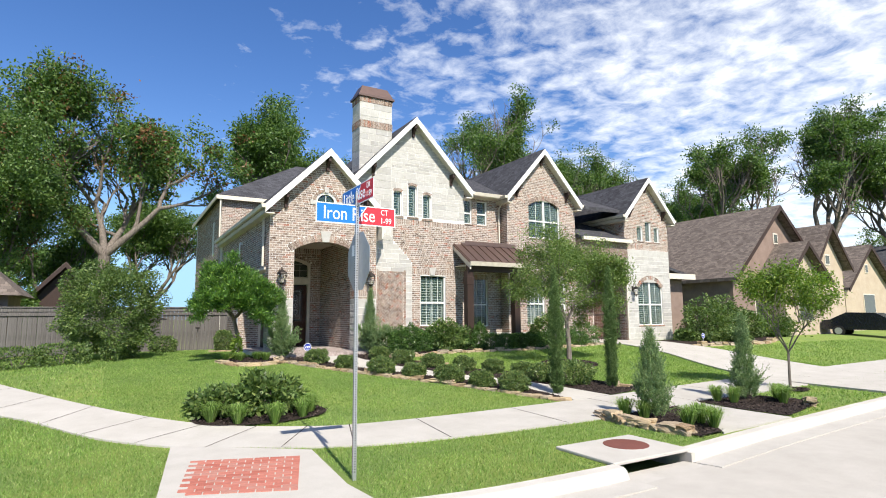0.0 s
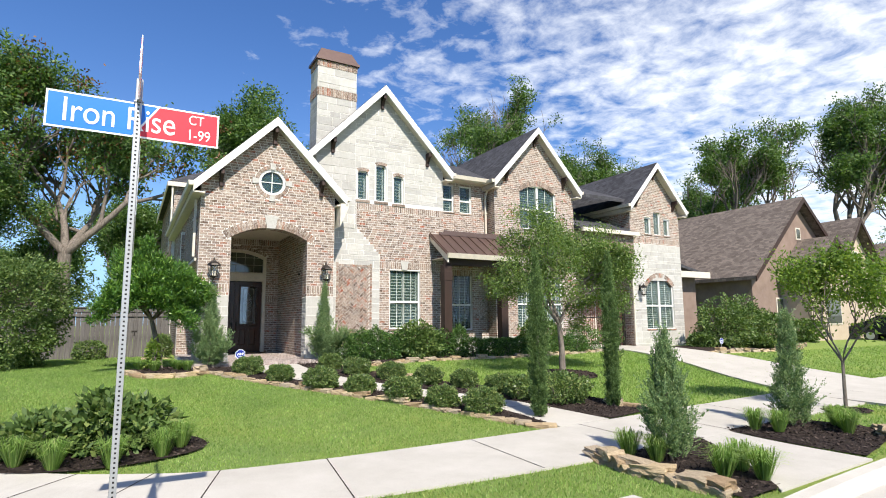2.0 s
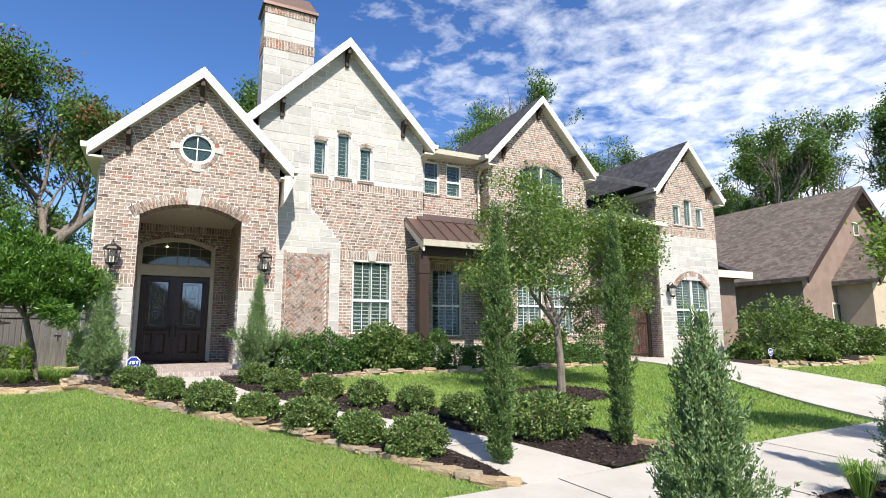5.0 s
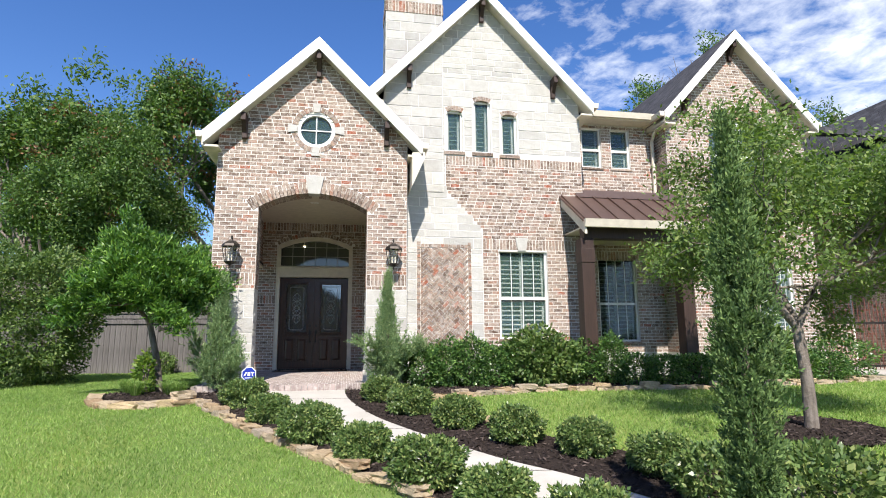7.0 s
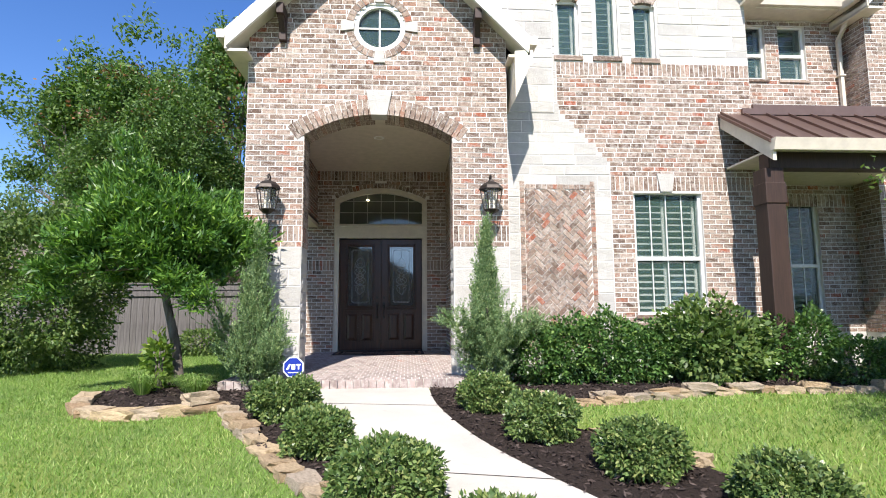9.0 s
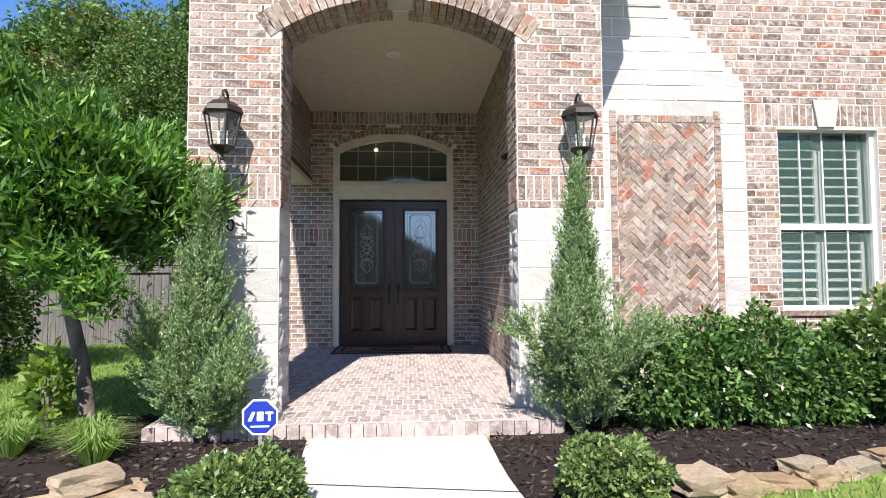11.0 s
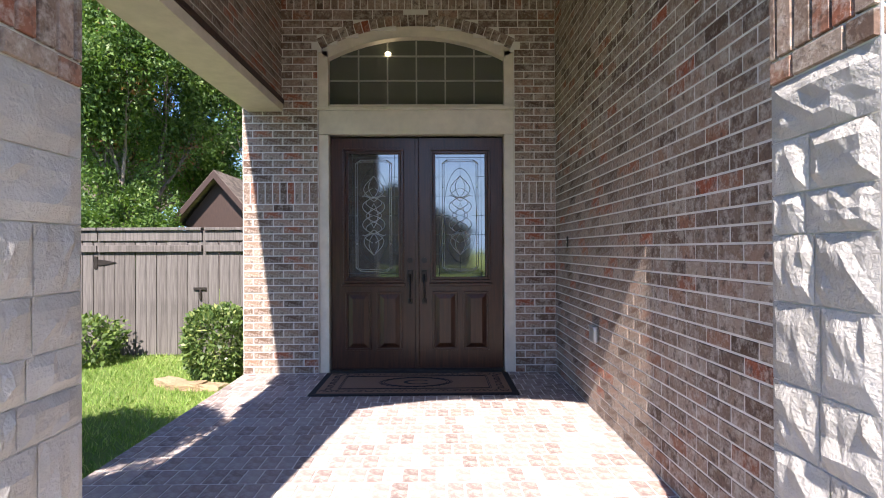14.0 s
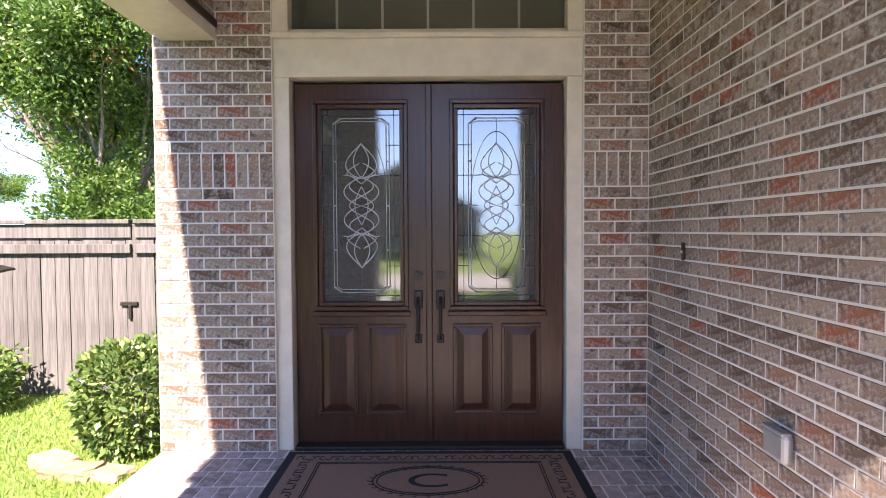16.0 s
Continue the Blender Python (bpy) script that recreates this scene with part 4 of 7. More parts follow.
masonry(w_main, (6.2, MY, 0), Y, X, 0.45, 6.1, lambda z: [(0, RY - MY)], "brick", seed=63)

# second gable block with arched window, and the far gable with the carriage window
G3 = (8.75, 12.75, 0.95)
W3U = (9.96, 11.80, 4.62, 6.40)
W3L = ((9.75, 10.75, 0.75, 2.78), (11.0, 12.0, 0.75, 2.78))


def gable(xc, half, z_eave, slope, wins):
    def f(z):
        h = min(half, (z_eave - z) / slope)
        s = [(xc - h, xc + h)] if h > 0.02 else []
        for a, b, c, d in wins:
            if c < z < d:
                t = 0
                if d - z < 0.3 and (b - a) > 1.3:
                    t = (b - a) / 2 * (1 - math.sqrt(max(0, 1 - ((0.3 - (d - z)) / 0.3) ** 2)))
                s = cut(s, a + t, b - t)
        return s
    return f


g3f = gable(10.75, 2.0, 8.60, 1.091, (W3U, *W3L))
w_g3 = wall_body("wall_second_gable", (0, G3[2], 0), X, NY, -0.2, 8.60, g3f, 0.25, "pale brick gable wall with an arched window")
masonry(w_g3, (0, G3[2], 0), X, NY, 0.45, 8.58, g3f, "brick", ((2.74, 2.98),), seed=71)
masonry(w_g3, (0, G3[2], 0), X, NY, -0.16, 0.45, g3f, "stone", proud=0.007, seed=72)
masonry(w_g3, (8.75, G3[2], 0), Y, NX, 0.45, 6.3, lambda z: [(0, RY - G3[2] + 0.1)], "brick", seed=73)
structure("wall_second_side", MB().box(8.76, G3[2] + 0.25, -0.2, 9.0, 6, 6.3).box(12.5, G3[2] + 0.25, -0.2, 12.74, 6, 6.3), M["mortar"], "side walls of the second gable block", "wall")
voussoirs(w_g3, 10.88, 4.88, 1.52, 1.72, -0.6, 0.6, 22, G3[2] - 0.012, G3[2] + 0.1, M["brick_piece"])
G4Y = 0.9
W4L = (16.85, 18.70, 0.62, 2.92)
W4U = ((17.0, 17.42, 4.9, 5.68), (17.62, 18.06, 4.9, 5.98), (18.28, 18.68, 4.9, 5.68))
g4f = gable(17.7, 1.65, 8.10, 1.11, (W4L, *W4U))
w_g4 = wall_body("wall_far_gable", (0, G4Y, 0), X, NY, -0.2, 8.10, g4f, 0.25, "limestone and brick gable wall beside the gate")
masonry(w_g4, (0, G4Y, 0), X, NY, 4.45, 8.08, g4f, "brick", ((4.5, 4.72),), seed=81)
masonry(w_g4, (0, G4Y, 0), X, NY, -0.16, 4.45, g4f, "stone", proud=0.007, seed=82)
masonry(w_g4, (16.05, G4Y, 0), Y, NX, -0.16, 6.0, lambda z: [(0, 6)], "brick", seed=83)
structure("wall_far_side", MB().box(16.06, G4Y + 0.25, -0.2, 16.3, 9, 6.0).box(19.1, G4Y + 0.25, -0.2, 19.34, 9, 6.0), M["mortar"], "side walls of the far gable block", "wall")
voussoirs(w_g4, 17.775, 1.90, 1.04, 1.24, -0.95, 0.95, 18, G4Y - 0.012, G4Y + 0.1, M["brick_piece"])
# link behind the gate, with its own low roof
w_link = structure("wall_link", MB().box(12.7, 3.2, -0.2, 16.1, 3.45, 4.7), M["mortar"], "brick wall behind the driveway gate", "wall")
masonry(w_link, (0, 3.2, 0), X, NY, -0.16, 4.7, lambda z: [(12.75, 16.0)], "brick", seed=84)
# back block: side wall and rear closing walls
w_bk = structure("wall_back_block", MB().box(-1.80, 9.4, -0.2, 8.0, 9.65, 6.9).box(-1.80, 9.65, -0.2, -1.55, 18.75, 6.9).box(-1.8, 18.75, -0.2, 19, 19, 6.5).box(18.2, 9, -0.2, 18.45, 18.75, 6.5), M["mortar"], "brick walls of the rear two-storey block", "wall")
masonry(w_bk, (-1.80, 9.4, 0), Y, NX, -0.16, 6.9, lambda z: cut([(0, 9.3)], 2.2, 2.75) if 4.3 < z < 6.0 else [(0, 9.3)], "brick", seed=85)
masonry(w_bk, (0, 9.4, 0), X, NY, 4.6, 6.9, lambda z: [(-1.8, 2.0)], "brick", seed=86)
# added sheets: the shade of hall and rooms is in their black colour
structure("hall_shade_sheet", MB().box(-1.6, 4.62, -0.1, 1.5, 4.85, 4.1), M["dark"], "near-black sheet for the unlit hall behind the front door", "wall")
structure("room_shade_sheets", MB().box(1.6, 2.2, -0.1, 8.7, 2.4, 6.4).box(9.0, 2.4, -0.1, 12.5, 2.6, 6.4).box(16.3, 2.4, -0.1, 19.1, 2.6, 6.0), M["dark"], "near-black sheets for the unlit rooms behind the windows", "wall")


# ---- roofs ----
def roof_obj(name, mb, material, label):
    ob = structure(name, mb, material, label, "roof")
    uv_slope(ob.data, None, None)
    return ob


def gable_roof(name, xc, half, z_eave, z_peak, y0, y1, material, label, thick=0.16, fascia=0.19, brackets=True):
    """Two sloping slabs with cream rake boards and soffits at the front."""
    mb = MB()
    for s in (-1, 1):
        e = (xc + s * half, z_eave)
        mb.prism([e, (xc, z_peak), (xc, z_peak - thick), (e[0], z_eave - thick)], "y", y0 + 0.03, y1)
    ob = roof_obj(name, mb, material, label)
    ln = math.hypot(half, z_peak - z_eave)
    for s in (-1, 1):
        q = [(xc, z_peak - 0.02), (xc + s * half, z_eave - 0.02), (xc + s * (half - 0.02), z_eave - fascia - 0.08), (xc, z_peak - fascia * 1.45)]
        part("rake_board", MB().prism(q, "y", y0, y0 + 0.05), M["white"], ob, "white painted rake board")
        q = [(xc, z_peak - thick - 0.012), (xc + s * half, z_eave - thick - 0.012), (xc + s * half, z_eave - thick - 0.05), (xc, z_peak - thick - 0.06)]
        part("soffit", MB().prism(q, "y", y0 + 0.05, y0 + 0.5), M["cream"], ob, "cream soffit")
        x = xc + s * half
        gx = x + s * 0.06
        part("gutter", MB().prism([(gx - 0.07, z_eave - 0.02), (gx + 0.07, z_eave - 0.02), (gx + 0.05, z_eave - 0.14), (gx - 0.05, z_eave - 0.14)], "y", y0 + 0.02, y1), M["cream"], ob, "cream metal gutter")
        part("fascia", MB().box(min(x, x - s * 0.03), y0 + 0.02, z_eave - 0.30, max(x, x - s * 0.03), y1, z_eave - 0.02), M["cream"], ob)
        part("soffit", MB().box(min(x, x - s * 0.3), y0 + 0.05, z_eave - 0.32, max(x, x - s * 0.3), y1, z_eave - 0.28), M["cream"], ob)
    if brackets:
        for f in (0.0, -0.66, 0.66):
            bx, bz = xc + f * half, z_peak - abs(f) * (z_peak - z_eave) - 0.30
            mb = MB().box(bx - 0.05, y0 + 0.06, bz - 0.16, bx + 0.05, y0 + 0.38, bz, 0.008)
            mb.box(bx - 0.05, y0 + 0.26, bz - 0.46, bx + 0.05, y0 + 0.36, bz - 0.14, 0.008)
            mb.prism([(y0 + 0.10, bz - 0.13), (y0 + 0.27, bz - 0.36), (y0 + 0.30, bz - 0.28), (y0 + 0.20, bz - 0.12)], "x", bx - 0.04, bx + 0.04)
            part("bracket", mb, M["beam"], ob, "dark stained wooden bracket")
    return ob


gable_roof("entry_roof", 0.205, 2.13, 4.79, 6.92, -0.53, 9.6, M["shingle"], "charcoal shingle entry gable roof with white rake")
gable_roof("main_roof", 3.85, 2.58, 6.22, 8.90, 0.10, 12.0, M["shingle"], "charcoal shingle main gable roof with white rake")
gable_roof("second_roof", 10.75, 2.2, 6.38, 8.78, 0.60, 12.0, M["shingle"], "charcoal shingle second gable roof")
gable_roof("far_roof", 17.7, 1.9, 6.15, 8.26, 0.55, 12.0, M["shingle"], "charcoal shingle far gable roof")


def hip(name, x0, y0, x1, y1, z0, z1, material, label):
    hx, hy = (x1 - x0) / 2, (y1 - y0) / 2
    mb = MB()
    if hx > hy:
        r0, r1 = (x0 + hy, y0 + hy, z1), (x1 - hy, y0 + hy, z1)
        vs = [(x0, y0, z0), (x1, y0, z0), (x1, y1, z0), (x0, y1, z0), r0, r1]
        fs = [(0, 1, 5, 4), (1, 2, 5), (2, 3, 4, 5), (3, 0, 4)]
    else:
        r0, r1 = (x0 + hx, y0 + hx, z1), (x0 + hx, y1 - hx, z1)
        vs = [(x0, y0, z0), (x1, y0, z0), (x1, y1, z0), (x0, y1, z0), r0, r1]
        fs = [(0, 1, 4), (1, 2, 5, 4), (2, 3, 5), (3, 0, 4, 5)]
    mb.add(vs, fs + [(3, 2, 1, 0)])
    ob = roof_obj(name, mb, material, label)
    part("fascia", MB().box(x0, y0, z0 - 0.2, x1, y0 + 0.04, z0 - 0.01).box(x0, y0 + 0.04, z0 - 0.2, x0 + 0.04, y1, z0 - 0.01).box(x1 - 0.04, y0 + 0.04, z0 - 0.2, x1, y1, z0 - 0.01), M["cream"], ob, "cream fascia")
    return ob


hip("rear_roof", -2.1, 9.1, 9.0, 19.3, 6.95, 10.2, M["shingle"], "charcoal hip roof of the rear block")
mb = MB().prism([(1.10, 6.45), (6.0, 8.4), (12.0, 8.4), (12.0, 8.2), (6.0, 8.2), (1.10, 6.29)], "x", 6.3, 16.2)
link = roof_obj("link_roof", mb, M["shingle"], "charcoal roof slope between the gables")
part("gutter", MB().prism([(0.98, 6.43), (1.12, 6.43), (1.12, 6.29), (1.02, 6.29)], "x", 6.5, 8.6), M["cream"], link, "cream gutter")
part("soffit", MB().box(6.3, 1.1, 6.265, 8.76, 1.55, 6.30), M["cream"], link)
mb = MB().prism([(0.55, 4.85), (3.6, 6.15), (3.6, 6.0), (0.55, 4.7)], "x", 12.76, 16.04)
low = roof_obj("gate_roof", mb, M["shingle"], "low charcoal roof over the gate passage")
part("gutter", MB().box(12.8, 0.43, 4.68, 16.1, 0.57, 4.84), M["cream"], low)
structure("wall_gate_beam", MB().box(12.76, 0.7, 3.9, 16.0, 1.0, 4.72), M["brick"], "brick beam over the gate passage", "wall")
# low side roof by the far gable
mb = MB().prism([(19.36, 3.95), (19.36, 3.8), (22.4, 3.15), (22.4, 3.3)], "y", 1.6, 9.0)
side_ob = roof_obj("side_roof", mb, M["shingle"], "low side roof beside the far gable")
part("fascia", MB().box(19.4, 1.55, 3.1, 22.45, 1.6, 3.4), M["cream"], side_ob)
structure("wall_garage", MB().box(19.45, 2.2, -0.2, 22.1, 9, 3.35), M["brown_brick"], "low brick side wing", "wall")

# metal awning on two posts
awn = thing("awning", "brown standing-seam metal awning with cream gutter", "awning", at=(0, 0, 0))
ax0, ax1, ay0, az0, az1 = 5.62, 8.74, -0.78, 3.22, 4.02
part("roof_sheet", MB().prism([(ay0, az0), (MY - 0.012, az1), (MY - 0.012, az1 - 0.05), (ay0, az0 - 0.05)], "x", ax0, ax1), M["bronze"], awn)
for i in range(9):
    x = ax0 + 0.04 + (ax1 - ax0 - 0.1) * i / 8
    part("seam", MB().prism([(ay0 + 0.01, az0 + 0.002), (MY - 0.02, az1 + 0.002), (MY - 0.02, az1 + 0.045), (ay0 + 0.01, az0 + 0.045)], "x", x, x + 0.022), M["bronze"], awn)
part("upper_sheet", MB().prism([(MY - 0.012, az1), (RY - 0.02, az1 + 0.10), (RY - 0.02, az1 + 0.05), (MY - 0.012, az1 - 0.05)], "x", 6.22, ax1), M["bronze"], awn)
part("flashing", MB().box(ax0 + 0.4, MY - 0.06, az1 - 0.01, 6.2, MY - 0.012, az1 + 0.09).box(6.2, MY - 0.06, az1 - 0.01, ax1, MY - 0.012, az1 + 0.16), M["bronze"], awn)
part("gutter", MB().prism([(ay0 - 0.10, az0 + 0.0), (ay0 + 0.03, az0 + 0.0), (ay0 + 0.03, az0 - 0.16), (ay0 - 0.05, az0 - 0.16)], "x", ax0 + 0.02, ax1), M["cream"], awn, "cream metal gutter")
part("end_board", MB().prism([(ay0, az0 - 0.05), (MY - 0.012, az1 - 0.05), (MY - 0.012, az1 - 0.24), (ay0 + 0.0, az0 - 0.30)], "x", ax0 + 0.03, ax0 + 0.08), M["cream"], awn, "cream end board")
part("beam", MB().box(ax0 + 0.1, -0.58, 2.86, ax1, -0.36, 3.10, 0.01), M["beam"], awn, "dark stained beam")
part("soffit", MB().box(ax0 + 0.1, ay0 + 0.05, 3.10, ax1, RY - 0.01, 3.13), M["cream"], awn)
for px in (5.78, 8.02):
    post = thing("porch_post", "dark stained square timber post", "post", "porch posts", at=(px, -0.46, -0.2))
    part("shaft", MB().box(-0.14, -0.14, 0.0, 0.14, 0.14, 3.06, 0.012), M["beam"], post)
    part("collar", MB().box(-0.155, -0.155, 2.55, 0.155, 0.155, 2.85, 0.01), M["beam"], post)


# ---- windows ----
wcount = [0]


def window(x0, x1, z0, z1, y, label, arch=0.0, split=0.45, shutters=True, cols=2, mull=False):
    """A white sash window in a wall that faces -y, with louvred shutters behind the glass."""
    wcount[0] += 1
    ob = thing("window_%d" % wcount[0], label, "window", kind="structure", at=((x0 + x1) / 2, y, z0))
    w, h, f = (x1 - x0) / 2, z1 - z0, 0.045
    mb = MB().box(-w, 0.06, 0, -w + f, 0.14, h).box(w - f, 0.06, 0, w, 0.14, h).box(-w + f, 0.06, 0, w - f, 0.14, f).box(-w + f, 0.06, h - f, w - f, 0.14, h)
    part("window_frame", mb, M["white"], ob, "white sash frame")
    if split:
        part("meeting_rail", MB().box(-w + f, 0.055, h * split - 0.03, w - f, 0.13, h * split + 0.03, 0.005), M["white"], ob)
    if mull:
        part("mullion", MB().box(-0.05, 0.05, 0, 0.05, 0.14, h, 0.005), M["white"], ob)
    part("window_sill", MB().box(-w - 0.03, -0.03, -0.06, w + 0.03, 0.1, 0.0, 0.008), M["brick_piece"], ob)
    pane = part("pane", MB().box(-w + f, 0.096, f, w - f, 0.100, h - f), M["sash_glass"], ob, "clear glass pane")
    pane.visible_shadow = False
    if shutters:
        n_ = int((h - 0.1) / 0.098)
        slat = None
        for c in range(cols):
            a = -w + f + 0.01 + (2 * w - 2 * f - 0.02) * c / cols
            b = -w + f + 0.01 + (2 * w - 2 * f - 0.02) * (c + 1) / cols
            part("shutter_stile", MB().box(a, 0.17, 0.03, a + 0.04, 0.20, h - 0.03).box(b - 0.04, 0.17, 0.03, b, 0.20, h - 0.03), M["shutter"], ob)
            for i in range(n_):
                z = 0.06 + (h - 0.12) * (i + 0.5) / n_
                if slat is None:
                    sm = MB().prism([(-0.040, -0.013), (-0.037, -0.019), (0.040, 0.013), (0.037, 0.019)], "x", -(b - a - 0.08) / 2, (b - a - 0.08) / 2)
                    slat = sm.mesh("slat")
                    slat.materials.append(M["shutter"])
                o = new("slat", slat)
                o.parent, o.location = ob, ((a + b) / 2, 0.185, z)
    for i in range(1, cols * 2 if (x1 - x0) > 0.7 else 1):
        xx = -w + f + (2 * w - 2 * f) * i / (cols * 2)
        part("muntin", MB().box(xx - 0.007, 0.088, f, xx + 0.007, 0.108, h - f), M["white"], ob)
    return ob


window(*WIN1, MY, "tall white sash window with white plantation shutters")
window(*WIN2, RY, "white sash window under the metal awning")
for a, b, c, d in UPW:
    window(a, b, c, d, MY, "narrow arched white window with shutters", cols=1, split=0)
for a, b, c, d in PAIR:
    window(a, b, c, d, RY, "small white upper window with shutters", cols=1)
window(W3U[0], W3U[1], W3U[2], W3U[3], G3[2], "wide arched white window with shutters", mull=True)
for q in W3L:
    window(*q, G3[2], "white sash window with shutters behind shrubs")
window(*W4L, G4Y, "arched white carriage window with shutters", mull=True)
for q in W4U:
    window(*q, G4Y, "narrow arched white window", cols=1, split=0)
# round window
wcount[0] += 1
rw = thing("window_%d" % wcount[0], "small round window with white cross bars", "window", kind="structure", at=(EC, EY, 5.04))
ring = MB()
for i in range(32):
    a0, a1 = 2 * math.pi * i / 32, 2 * math.pi * (i + 1) / 32
    ring.prism([(r * math.cos(a), r * math.sin(a)) for r, a in ((0.31, a0), (0.385, a0), (0.385, a1), (0.31, a1))], "y", 0.02, 0.12)
part("window_frame", ring, M["white"], rw)
part("muntin", MB().box(-0.31, 0.06, -0.011, 0.31, 0.08, 0.011), M["white"], rw)
part("muntin", MB().box(-0.011, 0.061, -0.31, 0.011, 0.081, 0.31), M["white"], rw)
pane = part("pane", MB().prism([(0.32 * math.cos(2 * math.pi * i / 32), 0.32 * math.sin(2 * math.pi * i / 32)) for i in range(32)], "y", 0.085, 0.09), M["sash_glass"], rw)
# added black sheet in place of the attic's shade
structure("attic_shade_sheet", MB().box(-0.4, 0.30, 4.4, 0.8, 0.34, 5.9), M["dark"], "near-black sheet for the unlit attic behind the round window", "wall")

# ---- front door ----
door = thing("door_1", "dark mahogany double door with leaded glass, closed", "door", kind="structure", at=(0, 4.40, 0))
DW, DH = 0.905, 2.46
trim = MB().box(-TR, -0.075, 0.0, -DW - 0.012, 0.10, 2.49, 0.006).box(DW + 0.012, -0.075, 0.0, TR, 0.10, 2.49, 0.006)
trim.box(-TR, -0.080, 2.49, TR, 0.10, 2.74, 0.006).box(-TR - 0.012, -0.105, 2.74, TR + 0.012, 0.10, 2.775, 0.006)
part("door_frame", trim, M["cream"], door, "cream painted door surround")
arch = MB()
NA = 28
rr_o, zc_o, rr_i = 2.13, 1.49, 2.02
ao, ai = math.asin(TR / rr_o), math.asin((TR - 0.10) / rr_i)
for i in range(NA):
    t0, t1 = -1 + 2 * i / NA, -1 + 2 * (i + 1) / NA
    q = [(rr_i * math.sin(ai * t0), zc_o + rr_i * math.cos(ai * t0)), (rr_i * math.sin(ai * t1), zc_o + rr_i * math.cos(ai * t1)),
         (rr_o * math.sin(ao * t1), zc_o + rr_o * math.cos(ao * t1)), (rr_o * math.sin(ao * t0), zc_o + rr_o * math.cos(ao * t0))]
    arch.prism(q, "y", -0.075, 0.10)
arch.box(-TR, -0.075, 2.775, -TR + 0.10, 0.10, 3.36).box(TR - 0.10, -0.075, 2.775, TR, 0.10, 3.36)
arch.box(-TR + 0.1, -0.05, 2.775, TR - 0.1, 0.10, 2.81)
part("transom_frame", arch, M["cream"], door, "cream arched transom frame")
gl = [(-TR + 0.1, 2.81), (TR - 0.1, 2.81)] + [(2.03 * math.sin(ai * t / 10), zc_o + 2.03 * math.cos(ai * t / 10)) for t in range(10, -11, -1)]
part("transom_pane", MB().prism(gl, "y", 0.03, 0.04), M["transom"], door, "dark reflecting transom glass")
# bars sit before the opaque pane; its dimming is in their colour
for i in range(1, 6):
    x = -0.92 + 1.84 * i / 6
    top = zc_o + math.sqrt(2.02 ** 2 - x ** 2)
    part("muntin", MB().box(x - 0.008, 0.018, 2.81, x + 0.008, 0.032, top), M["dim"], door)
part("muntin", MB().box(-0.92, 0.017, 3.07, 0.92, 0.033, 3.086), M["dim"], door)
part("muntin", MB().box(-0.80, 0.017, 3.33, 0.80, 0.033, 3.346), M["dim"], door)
part("threshold", MB().box(-DW, -0.09, 0.0, DW, 0.08, 0.028, 0.006), M["iron"], door)


